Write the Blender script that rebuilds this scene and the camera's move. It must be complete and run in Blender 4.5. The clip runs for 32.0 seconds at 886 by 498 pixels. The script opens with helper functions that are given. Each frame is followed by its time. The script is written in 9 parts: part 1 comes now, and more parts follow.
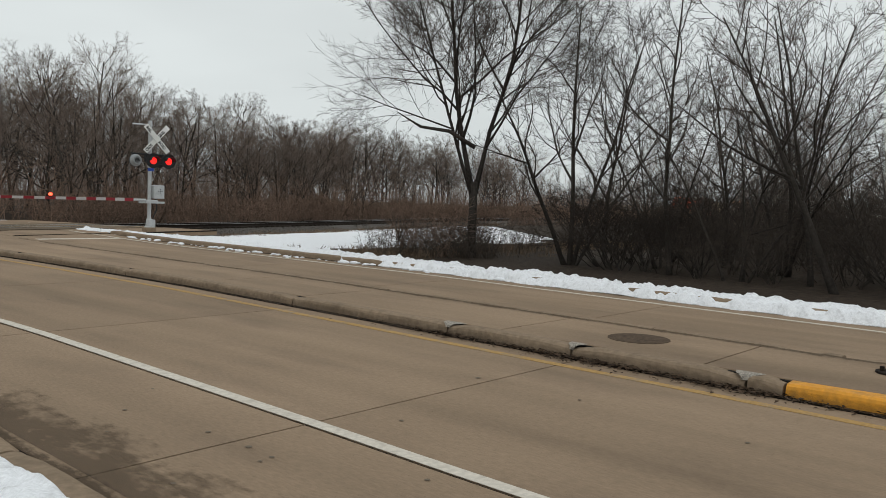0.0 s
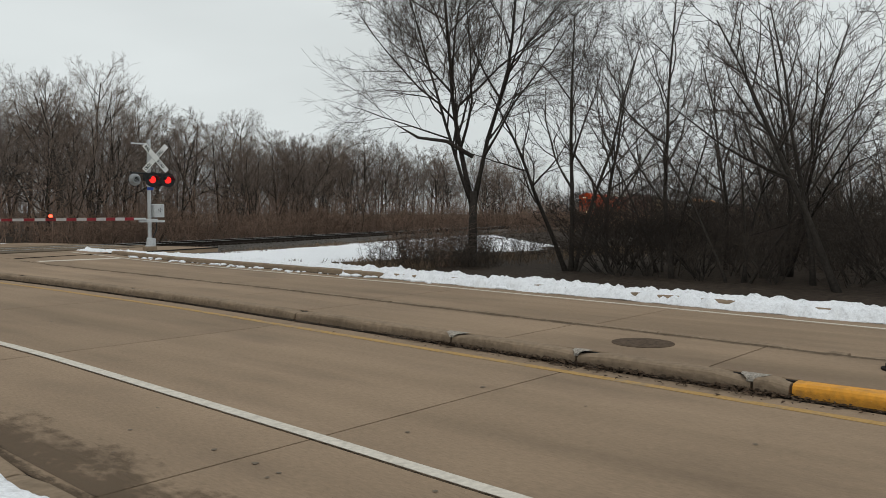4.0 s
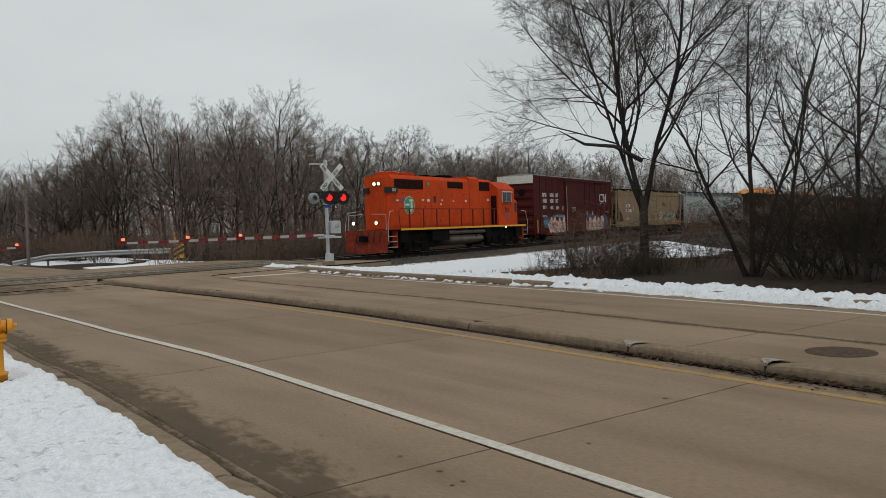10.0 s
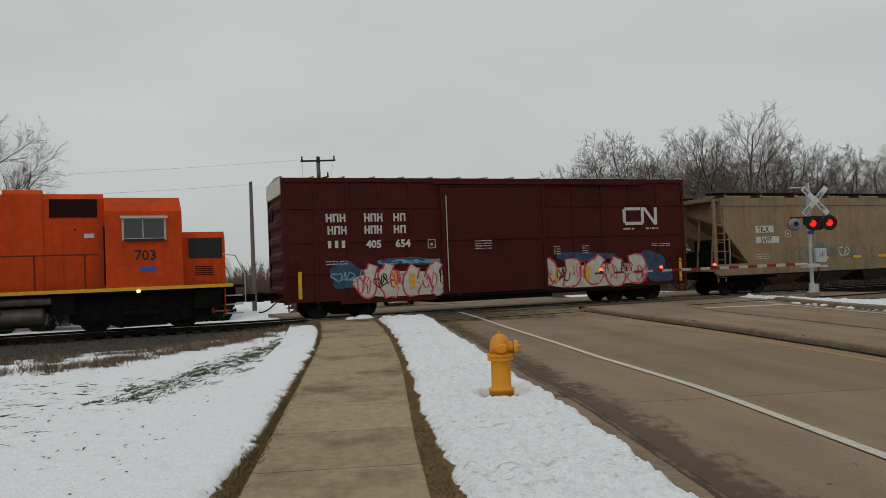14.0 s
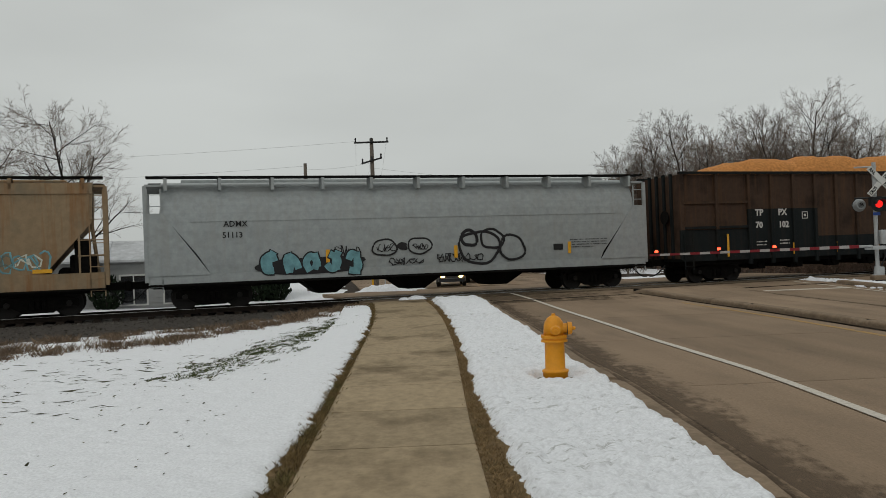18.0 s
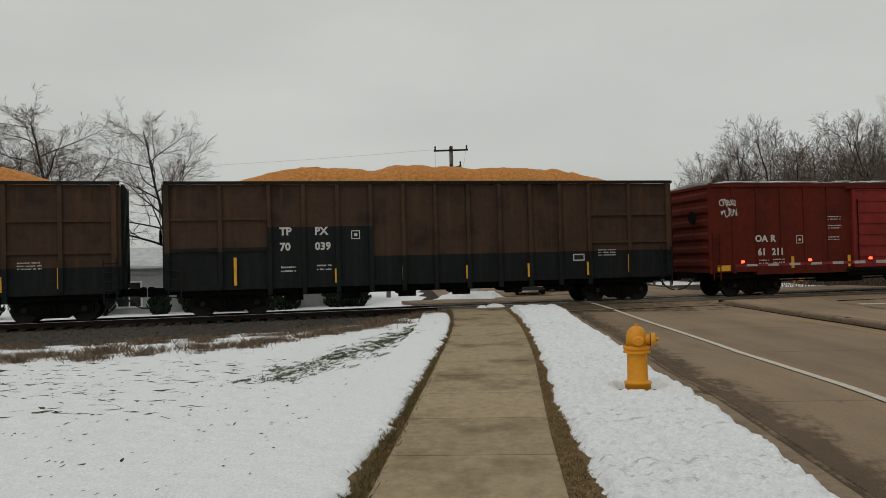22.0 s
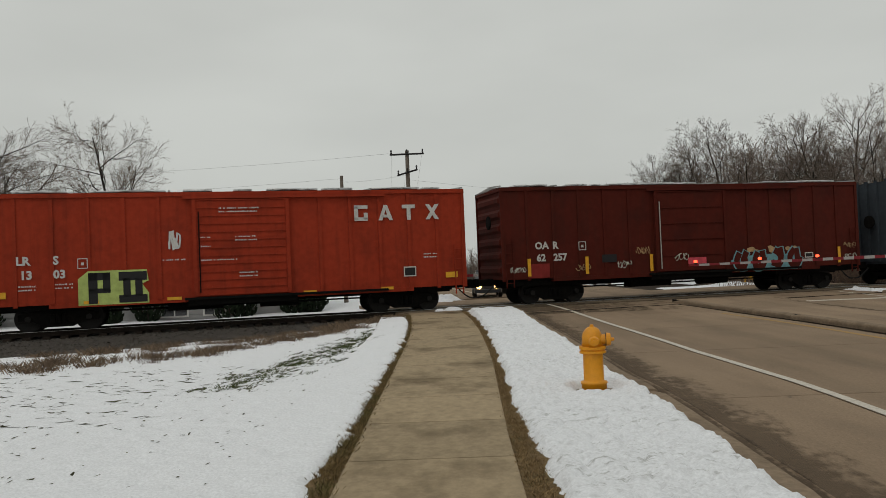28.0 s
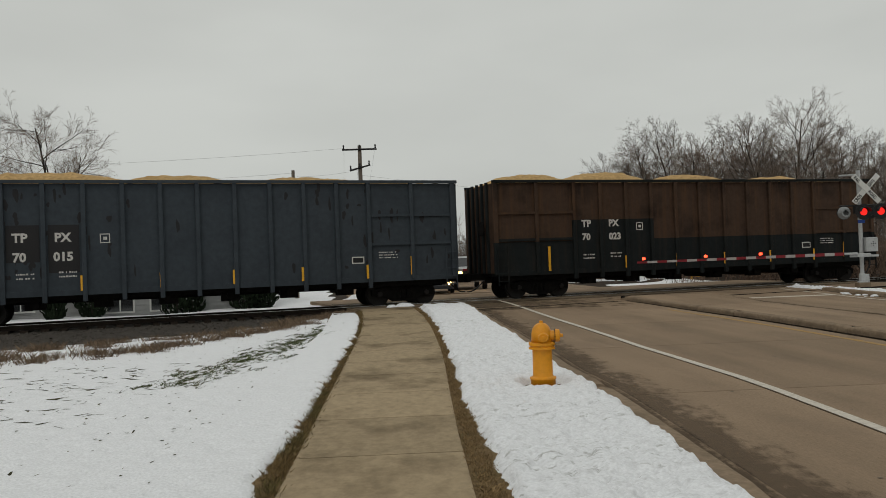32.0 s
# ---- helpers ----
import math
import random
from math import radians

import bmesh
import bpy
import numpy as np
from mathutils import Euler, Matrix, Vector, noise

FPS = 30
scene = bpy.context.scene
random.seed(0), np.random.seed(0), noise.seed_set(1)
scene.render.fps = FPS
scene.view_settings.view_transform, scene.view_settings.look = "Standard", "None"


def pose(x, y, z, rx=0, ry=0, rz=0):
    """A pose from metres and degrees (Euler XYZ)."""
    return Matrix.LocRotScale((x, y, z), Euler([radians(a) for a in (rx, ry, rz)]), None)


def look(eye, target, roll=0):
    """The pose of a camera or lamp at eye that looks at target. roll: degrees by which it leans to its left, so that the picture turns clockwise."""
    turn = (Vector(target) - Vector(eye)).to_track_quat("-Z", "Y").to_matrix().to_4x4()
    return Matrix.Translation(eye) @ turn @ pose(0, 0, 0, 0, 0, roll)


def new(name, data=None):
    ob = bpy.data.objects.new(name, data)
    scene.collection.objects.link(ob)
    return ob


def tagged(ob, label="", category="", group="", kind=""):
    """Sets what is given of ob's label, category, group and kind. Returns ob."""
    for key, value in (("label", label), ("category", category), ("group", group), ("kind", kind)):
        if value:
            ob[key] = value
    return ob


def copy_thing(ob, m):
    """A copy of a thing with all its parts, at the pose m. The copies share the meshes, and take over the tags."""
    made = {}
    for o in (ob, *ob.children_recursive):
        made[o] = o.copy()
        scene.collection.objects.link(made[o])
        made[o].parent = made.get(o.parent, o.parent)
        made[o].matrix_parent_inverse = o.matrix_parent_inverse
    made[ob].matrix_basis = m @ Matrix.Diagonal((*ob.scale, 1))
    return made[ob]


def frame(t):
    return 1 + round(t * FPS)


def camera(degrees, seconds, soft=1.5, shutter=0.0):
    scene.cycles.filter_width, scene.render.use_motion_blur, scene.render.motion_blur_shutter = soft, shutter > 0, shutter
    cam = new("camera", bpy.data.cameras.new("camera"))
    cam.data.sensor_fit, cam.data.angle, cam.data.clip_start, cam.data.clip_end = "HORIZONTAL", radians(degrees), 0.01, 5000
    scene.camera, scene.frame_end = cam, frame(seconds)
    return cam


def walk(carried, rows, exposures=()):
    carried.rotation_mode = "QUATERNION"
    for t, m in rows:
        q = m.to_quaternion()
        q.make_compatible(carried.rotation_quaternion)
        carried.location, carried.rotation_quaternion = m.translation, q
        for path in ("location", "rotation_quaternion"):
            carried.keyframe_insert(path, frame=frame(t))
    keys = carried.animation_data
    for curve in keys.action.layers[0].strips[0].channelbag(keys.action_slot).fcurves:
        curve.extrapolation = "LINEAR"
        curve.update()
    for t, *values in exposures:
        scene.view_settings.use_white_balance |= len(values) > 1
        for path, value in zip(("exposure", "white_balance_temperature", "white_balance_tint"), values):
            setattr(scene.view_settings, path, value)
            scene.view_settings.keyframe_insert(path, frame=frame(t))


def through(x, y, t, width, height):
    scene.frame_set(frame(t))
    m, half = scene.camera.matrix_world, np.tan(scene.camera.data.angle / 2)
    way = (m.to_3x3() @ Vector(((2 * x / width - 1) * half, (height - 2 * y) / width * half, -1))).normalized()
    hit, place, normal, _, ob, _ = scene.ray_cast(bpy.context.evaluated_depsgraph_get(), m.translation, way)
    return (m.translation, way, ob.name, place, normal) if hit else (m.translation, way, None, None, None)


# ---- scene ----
FOV = 57.46
cam = camera(FOV, 32.0, soft=0.7)
EYE_Z = 1.63
# seconds, x, y, tilt, lean, turn
PATH = """0 0.244 0.212 86.77 -1.90 -49.10
0.5 0.245 0.211 86.77 -1.58 -49.27
1 0.246 0.210 86.77 -1.22 -49.47
1.5 0.246 0.210 86.85 -1.11 -49.54
2 0.246 0.210 87.23 -0.90 -49.51
2.5 0.246 0.210 87.22 -0.71 -49.46
3 0.245 0.210 87.46 -0.48 -49.34
3.5 0.245 0.211 87.46 -0.35 -49.23
5.5 0.243 0.213 87.79 0.49 -48.71
6 0.242 0.214 87.83 0.61 -48.60
6.5 0.240 0.217 87.82 0.80 -47.87
7 0.231 0.226 87.86 0.98 -45.58
7.5 0.230 0.227 87.87 1.13 -45.37
8 0.226 0.231 87.92 1.37 -44.43
8.5 0.220 0.237 87.92 1.68 -42.82
9 0.217 0.239 88.01 1.74 -42.23
9.5 0.207 0.248 88.15 1.84 -39.84
10 0.196 0.257 88.33 1.80 -37.42
10.5 0.176 0.271 88.99 1.96 -32.99
11 0.150 0.286 91.48 1.59 -27.70
11.5 0.143 0.290 91.88 1.60 -26.31
12 0.123 0.299 92.01 1.81 -22.41
12.5 0.110 0.304 92.07 2.94 -19.83
13 0.082 0.312 92.27 2.98 -14.73
13.5 0.050 0.319 92.04 2.77 -8.92
15.5 0.010 0.323 90.43 1.39 -1.70
16 0.010 0.323 90.35 1.55 -1.71
16.5 0.010 0.323 90.41 1.65 -1.77
17 0.010 0.323 90.43 2.06 -1.73
17.5 0.009 0.323 90.40 2.08 -1.54
18 0.008 0.323 90.44 2.11 -1.37
18.5 0.006 0.323 90.47 2.13 -1.06
19 0.000 0.323 90.52 2.13 -0.00
19.5 -0.009 0.323 90.56 2.23 1.64
20 -0.022 0.322 90.67 2.22 3.87
20.5 -0.023 0.322 90.58 2.17 4.17
21 -0.025 0.322 90.75 1.90 4.35
21.5 -0.025 0.322 91.06 1.64 4.38
22 -0.023 0.322 91.17 1.52 4.15
22.5 -0.020 0.322 91.18 1.65 3.47
23 -0.020 0.322 91.19 1.69 3.47
23.5 -0.020 0.322 91.23 1.78 3.59
24 -0.020 0.322 91.26 2.21 3.63
24.5 -0.021 0.322 91.26 2.24 3.73
25 -0.019 0.322 91.30 2.25 3.40
25.5 -0.013 0.323 91.31 2.24 2.37
27.5 -0.015 0.323 91.48 2.57 2.65
28 -0.007 0.323 91.33 2.39 1.16
28.5 -0.001 0.323 91.23 2.27 0.21
29 0.003 0.323 91.26 2.32 -0.52
29.5 -0.001 0.323 91.28 2.27 0.13
30 0.003 0.323 91.27 2.19 -0.47
30.5 0.011 0.323 91.18 2.26 -1.95
31 0.011 0.323 91.12 2.20 -1.98
31.5 0.010 0.323 91.00 2.02 -1.85
32 0.012 0.323 90.92 2.09 -2.21"""
walk(cam, [(a[0], pose(a[1], a[2], EYE_Z, a[3], a[4], a[5])) for a in ([float(v) for v in l.split()] for l in PATH.splitlines())],
     exposures=[(0.0, 0.48, 6390, 10), (9.0, 0.36, 6390, 10), (11.5, 0.05, 6350, 10), (13.0, 0.02, 6450, 10), (18.0, 0.03, 6600, 10), (22.0, 0.04, 6760, 10), (32.0, 0.04, 6760, 10)])

# ---- light: an overcast winter sky ----
world = bpy.data.worlds.new("overcast_sky")
scene.world = world
world.use_nodes = True
wn, wl = world.node_tree.nodes, world.node_tree.links
wn.clear()
w_out = wn.new("ShaderNodeOutputWorld")
w_bg = wn.new("ShaderNodeBackground")
w_sky = wn.new("ShaderNodeTexSky")
w_sky.sky_type, w_sky.sun_disc, w_sky.sun_elevation, w_sky.sun_rotation = "NISHITA", False, radians(38), radians(200)
w_grey = wn.new("ShaderNodeHueSaturation")
w_grey.inputs["Saturation"].default_value = 0.15
w_grey.inputs["Value"].default_value = 0.08
wl.new(w_sky.outputs[0], w_grey.inputs["Color"])
w_co = wn.new("ShaderNodeTexCoord")
w_sep = wn.new("ShaderNodeSeparateXYZ")
wl.new(w_co.outputs["Generated"], w_sep.inputs[0])
w_ramp = wn.new("ShaderNodeValToRGB")
w_ramp.color_ramp.elements[0].position, w_ramp.color_ramp.elements[0].color = 0.0, (0.47, 0.50, 0.49, 1)
w_ramp.color_ramp.elements[1].position, w_ramp.color_ramp.elements[1].color = 1.0, (0.71, 0.74, 0.73, 1)
wl.new(w_sep.outputs["Z"], w_ramp.inputs[0])
w_map = wn.new("ShaderNodeMapping")
w_map.inputs["Scale"].default_value = (1.2, 1.2, 3.5)
wl.new(w_co.outputs["Generated"], w_map.inputs[0])
w_cloud = wn.new("ShaderNodeTexNoise")
w_cloud.inputs["Scale"].default_value, w_cloud.inputs["Detail"].default_value = 1.6, 4.0
wl.new(w_map.outputs[0], w_cloud.inputs["Vector"])
w_amp = wn.new("ShaderNodeMapRange")
w_amp.inputs["From Min"].default_value, w_amp.inputs["From Max"].default_value = 0.3, 0.7
w_amp.inputs["To Min"].default_value, w_amp.inputs["To Max"].default_value = 0.90, 1.07
wl.new(w_cloud.outputs["Fac"], w_amp.inputs["Value"])
w_mul = wn.new("ShaderNodeVectorMath")
w_mul.operation = "SCALE"
wl.new(w_ramp.outputs[0], w_mul.inputs[0])
wl.new(w_amp.outputs[0], w_mul.inputs["Scale"])
w_mix = wn.new("ShaderNodeMix")
w_mix.data_type = "RGBA"
w_mix.inputs["Factor"].default_value = 0.08
wl.new(w_mul.outputs[0], w_mix.inputs["A"])
wl.new(w_grey.outputs[0], w_mix.inputs["B"])
wl.new(w_mix.outputs["Result"], w_bg.inputs["Color"])
wl.new(w_bg.outputs[0], w_out.inputs[0])
w_bg.inputs["Strength"].default_value = 1.0

sun = new("sun", bpy.data.lights.new("sun", "SUN"))
sun.data.energy, sun.data.angle, sun.data.color = 0.3, radians(25), (1.0, 0.97, 0.93)
sun.matrix_world = look((-20, -30, 40), (0, 0, 0))

# ---- the railway line: distance along it is measured from the crossing, growing towards the woods ----
ORG = (6.50, 32.94)
HEAD0 = 74.64
RAIL_Z = 0.126
BENDS = [(-500, -30, 0.0), (-30, 0, 0.1995), (0, 40, -0.1865), (40, 85, 0.2292), (85, 600, 0.0)]
# where the nose of the train stands, every half second
TRAIN_S = [float(v) for v in """167.21 159.20 151.25 143.36 135.53 127.76 120.06 112.42 104.84 97.33 89.88 82.48 75.16 67.89 60.69 53.56 46.50 39.51 32.65 25.94 19.32 12.88 6.66 0.88 -4.31 -9.79 -15.62 -21.71 -27.55 -33.16 -38.62 -44.04 -49.52 -55.12 -60.53 -65.85 -71.17 -76.57 -81.91 -87.20 -92.45 -97.69 -102.89 -108.05 -113.16 -118.22 -123.24 -128.22 -133.17 -138.06 -142.92 -147.74 -152.52 -157.26 -161.95 -166.61 -171.23 -175.79 -180.36 -184.87 -189.27 -193.66 -198.00 -202.30 -206.54""".split()]


def line_at(s):
    """Place and heading (degrees clockwise from +y) of the line at distance s."""
    x, y, h = ORG[0], ORG[1], HEAD0
    step = 1.0 if s >= 0 else -1.0
    left = abs(s)
    pos = 0.0
    while left > 1e-9:
        d = min(1.0, left)
        k = 0.0
        for a, b, kk in BENDS:
            if a <= pos + step * 0.5 < b:
                k = kk
        hm = radians(h + k * step * d / 2)
        x += step * d * math.sin(hm)
        y += step * d * math.cos(hm)
        h += k * step * d
        pos += step * d
        left -= d
    return x, y, h


LINE = {i: line_at(i) for i in range(-260, 421, 2)}
LINE_XY = np.array([LINE[i][:2] for i in sorted(LINE)])


def on_line(s, off=0.0):
    """Place on the line and heading; off: metres to the right of the growing direction."""
    i = int(math.floor(s / 2)) * 2
    f = (s - i) / 2
    a, b = LINE[max(-260, min(418, i))], LINE[max(-258, min(420, i + 2))]
    x, y, h = [a[j] + (b[j] - a[j]) * f for j in range(3)]
    r = radians(h)
    return x + off * math.cos(r), y - off * math.sin(r), h


def line_dist(x, y):
    """Distance from the line; negative on the camera's side."""
    d = np.hypot(LINE_XY[:, 0] - x, LINE_XY[:, 1] - y)
    i = int(np.argmin(d))
    h = radians(LINE[sorted(LINE)[i]][2])
    dx, dy = x - LINE_XY[i, 0], y - LINE_XY[i, 1]
    return -(dx * math.cos(h) - dy * math.sin(h))


def smooth(a, b, v):
    t = min(1.0, max(0.0, (v - a) / (b - a)))
    return t * t * (3 - 2 * t)


# ---- materials ----
def mat(name, color, rough=0.8, metal=0.0, grain=0.0, scale=30.0, stain=0.0, stain_color=(0.03, 0.025, 0.02), stain_scale=1.5,
        bump=0.0, bump_scale=60.0, vary=0.0, island=0.0, emit=0.0, spec=None, stretch=(1, 1, 1), streak=0.0, streak_color=(0.05, 0.03, 0.02)):
    m = bpy.data.materials.new(name)
    m.use_nodes = True
    n, l = m.node_tree.nodes, m.node_tree.links
    b = n["Principled BSDF"]
    b.inputs["Roughness"].default_value, b.inputs["Metallic"].default_value = rough, metal
    b.inputs["Specular IOR Level"].default_value = (0.10 if rough >= 0.8 else 0.35) if spec is None else spec
    base = n.new("ShaderNodeRGB")
    base.outputs[0].default_value = (*color, 1)
    out = base.outputs[0]
    co = n.new("ShaderNodeTexCoord")
    mp = n.new("ShaderNodeMapping")
    mp.inputs["Scale"].default_value = stretch
    l.new(co.outputs["Object"], mp.inputs[0])

    def noise_tex(sc, detail=5.0, vec=None, rough_=0.6):
        t = n.new("ShaderNodeTexNoise")
        t.inputs["Scale"].default_value, t.inputs["Detail"].default_value, t.inputs["Roughness"].default_value = sc, detail, rough_
        l.new(vec or mp.outputs[0], t.inputs["Vector"])
        return t.outputs["Fac"]

    def rng(v, a, b_, c, d):
        t = n.new("ShaderNodeMapRange")
        for k, w in zip(("From Min", "From Max", "To Min", "To Max"), (a, b_, c, d)):
            t.inputs[k].default_value = w
        l.new(v, t.inputs["Value"])
        return t.outputs[0]

    def mix(fac, a, b_, mode="MIX"):
        t = n.new("ShaderNodeMix")
        t.data_type, t.blend_type = "RGBA", mode
        if hasattr(fac, "links"):
            l.new(fac, t.inputs["Factor"])
        else:
            t.inputs["Factor"].default_value = fac
        l.new(a, t.inputs["A"])
        if hasattr(b_, "links"):
            l.new(b_, t.inputs["B"])
        else:
            t.inputs["B"].default_value = (*b_, 1)
        return t.outputs["Result"]

    if grain:
        g = rng(noise_tex(scale), 0.3, 0.7, 1 - grain, 1 + grain)
        t = n.new("ShaderNodeVectorMath")
        t.operation = "SCALE"
        l.new(out, t.inputs[0])
        l.new(g, t.inputs["Scale"])
        out = t.outputs[0]
    if stain:
        out = mix(rng(noise_tex(stain_scale, 6.0), 0.5, 0.72, 0.0, stain), out, stain_color)
    if streak:
        mp2 = n.new("ShaderNodeMapping")
        mp2.inputs["Scale"].default_value = (5.0, 5.0, 0.35)
        l.new(co.outputs["Object"], mp2.inputs[0])
        out = mix(rng(noise_tex(1.0, 6.0, mp2.outputs[0]), 0.48, 0.75, 0.0, streak), out, streak_color)
    if vary or island:
        r = n.new("ShaderNodeObjectInfo").outputs["Random"] if vary else n.new("ShaderNodeNewGeometry").outputs["Random Per Island"]
        k = vary or island
        t = n.new("ShaderNodeVectorMath")
        t.operation = "SCALE"
        l.new(out, t.inputs[0])
        l.new(rng(r, 0, 1, 1 - k, 1 + k), t.inputs["Scale"])
        out = t.outputs[0]
    l.new(out, b.inputs["Base Color"])
    if bump:
        bm_ = n.new("ShaderNodeBump")
        bm_.inputs["Strength"].default_value, bm_.inputs["Distance"].default_value = bump, 0.02
        l.new(noise_tex(bump_scale, 6.0), bm_.inputs["Height"])
        l.new(bm_.outputs[0], b.inputs["Normal"])
    if emit:
        b.inputs["Emission Color"].default_value, b.inputs["Emission Strength"].default_value = (*color, 1), emit
    return m


M_SLAB = mat("concrete_road", (0.255, 0.184, 0.124), 0.85, grain=0.13, scale=30, stain=0.45, stain_color=(0.142, 0.103, 0.074), stain_scale=0.8, stretch=(1.6, 0.45, 1), bump=0.3, bump_scale=90, vary=0.05)


def tyre_polish(m):
    """Long soft bands of grime and wear that run with the traffic, and fine dark specks."""
    n, l = m.node_tree.nodes, m.node_tree.links
    sock = n["Principled BSDF"].inputs["Base Color"]
    out = sock.links[0].from_socket
    co = n.new("ShaderNodeTexCoord")
    for stretch, sc, lo, hi, a, b in (((1.0, 0.05, 1), 1.3, 0.32, 0.68, 0.84, 1.12), ((1.0, 0.6, 1), 0.45, 0.3, 0.7, 0.90, 1.08), ((1, 1, 1), 70.0, 0.62, 0.72, 1.0, 0.72)):
        mp = n.new("ShaderNodeMapping")
        mp.inputs["Scale"].default_value = stretch
        l.new(co.outputs["Object"], mp.inputs[0])
        t = n.new("ShaderNodeTexNoise")
        t.inputs["Scale"].default_value, t.inputs["Detail"].default_value = sc, 4.0
        l.new(mp.outputs[0], t.inputs["Vector"])
        r = n.new("ShaderNodeMapRange")
        for k, w in zip(("From Min", "From Max", "To Min", "To Max"), (lo, hi, a, b)):
            r.inputs[k].default_value = w
        l.new(t.outputs["Fac"], r.inputs["Value"])
        v = n.new("ShaderNodeVectorMath")
        v.operation = "SCALE"
        l.new(out, v.inputs[0])
        l.new(r.outputs[0], v.inputs["Scale"])
        out = v.outputs[0]
    l.new(out, sock)


tyre_polish(M_SLAB)
M_WALK = mat("concrete_walk", (0.315, 0.243, 0.154), 0.85, grain=0.18, scale=12, stain=0.9, stain_color=(0.085, 0.060, 0.033), stain_scale=0.95, bump=0.2, bump_scale=120, vary=0.08, stretch=(0.9, 0.6, 1))
M_CURB = mat("concrete_curb", (0.230, 0.171, 0.118), 0.9, grain=0.20, scale=14, stain=0.5, stain_color=(0.085, 0.063, 0.042), stain_scale=1.6, bump=0.4, bump_scale=60, vary=0.06)
M_AGG = mat("exposed_aggregate", (0.30, 0.27, 0.23), 0.95, grain=0.6, scale=45, bump=1.0, bump_scale=45)
M_JOINT = mat("joint_tar", (0.014, 0.012, 0.010), 0.95, grain=0.3, scale=20)
M_DIRT = mat("gutter_dirt", (0.085, 0.06, 0.042), 0.95, grain=0.4, scale=18, bump=0.6, bump_scale=40)
M_CROSS = mat("crossing_plank", (0.15, 0.115, 0.08), 0.9, grain=0.3, scale=9, stain=0.7, stain_color=(0.07, 0.05, 0.035), stain_scale=1.1, bump=0.4, bump_scale=40, vary=0.25)
M_WLINE = mat("white_road_paint", (0.53, 0.485, 0.415), 0.75, grain=0.15, scale=25, stain=0.5, stain_color=(0.26, 0.22, 0.17), stain_scale=9)
M_YLINE = mat("yellow_road_paint", (0.36, 0.225, 0.085), 0.8, grain=0.2, scale=25, stain=0.95, stain_color=(0.235, 0.19, 0.14), stain_scale=3.5)
M_YCURB = mat("yellow_curb_paint", (0.62, 0.27, 0.02), 0.6, grain=0.12, scale=15, stain=0.7, stain_color=(0.22, 0.12, 0.03), stain_scale=4, bump=0.3)
M_GRASS = mat("dead_grass", (0.180, 0.122, 0.062), 0.95, grain=0.45, scale=25, stain=0.75, stain_color=(0.055, 0.058, 0.02), stain_scale=1.8, bump=1.0, bump_scale=70)
M_LITTER = mat("leaf_litter_ground", (0.042, 0.031, 0.023), 0.95, grain=0.45, scale=6, stain=0.5, stain_color=(0.035, 0.027, 0.02), stain_scale=0.5, bump=0.8, bump_scale=20)
M_STRAW = mat("straw_weed", (0.165, 0.118, 0.080), 0.95, island=0.6, stain=0.6, stain_color=(0.075, 0.052, 0.040), stain_scale=1.1)
M_BLADE_TAN = mat("tan_grass_blade", (0.235, 0.160, 0.080), 0.95, island=0.5)
M_BLADE = mat("brown_grass_blade", (0.17, 0.118, 0.055), 0.95, island=0.55, stain=0.8, stain_color=(0.075, 0.085, 0.03), stain_scale=1.3)
M_BALLAST = mat("ballast_stone", (0.085, 0.077, 0.068), 0.95, grain=0.4, scale=22, stain=0.5, stain_color=(0.06, 0.05, 0.045), stain_scale=3, bump=1.0, bump_scale=18)
M_STONE = mat("ballast_pebble", (0.095, 0.085, 0.075), 0.95, island=0.6)
M_TIE = mat("creosoted_tie", (0.030, 0.023, 0.018), 0.9, grain=0.3, scale=14, vary=0.3)
# Rusty steel, darkened so the colour carries the shade on the rail's side.
M_RAIL = mat("rail_rust_shaded", (0.020, 0.015, 0.012), 0.85, 0.0, grain=0.3, scale=12)
M_RAILTOP = mat("rail_running_surface", (0.45, 0.44, 0.42), 0.3, 0.9, grain=0.1)
M_BARK = mat("dark_bark", (0.042, 0.036, 0.031), 0.95, grain=0.35, scale=14, stain=0.4, stain_color=(0.065, 0.055, 0.047), stain_scale=2.0, bump=0.8, bump_scale=25, vary=0.3)
# Far twigs: twig_bark with the paling of distance put into its colour.
M_TWIG_FAR = mat("far_twig_paled", (0.150, 0.116, 0.094), 0.95, vary=0.3, island=0.3)
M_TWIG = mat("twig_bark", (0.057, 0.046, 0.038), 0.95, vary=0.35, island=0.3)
M_TWIG_RED = mat("brush_twig", (0.165, 0.112, 0.083), 0.95, island=0.5)
# Distant woods take the same distance paling in their base colour.
M_FARWOOD = mat("far_woods_paled", (0.165, 0.128, 0.106), 1.0, island=0.4)
M_CONIFER = mat("conifer_leaf", (0.012, 0.019, 0.010), 0.9, island=0.5)
M_POLE = mat("weathered_pole", (0.17, 0.145, 0.12), 0.9, grain=0.2, scale=8, streak=0.5, streak_color=(0.07, 0.055, 0.045))
M_GALV = mat("galvanised_metal", (0.42, 0.43, 0.43), 0.5, 0.4, grain=0.12, scale=10, stain=0.3, stain_color=(0.25, 0.23, 0.2), stain_scale=3)
M_SIGNAL_GREY = mat("signal_silver_paint", (0.40, 0.41, 0.41), 0.55, 0.2, grain=0.1, scale=12, stain=0.35, stain_color=(0.2, 0.18, 0.15), stain_scale=4)
M_BLACK = mat("black_metal", (0.012, 0.012, 0.012), 0.6, grain=0.2)
M_SIGNWHITE = mat("reflective_white", (0.60, 0.60, 0.57), 0.5, grain=0.05, scale=8)
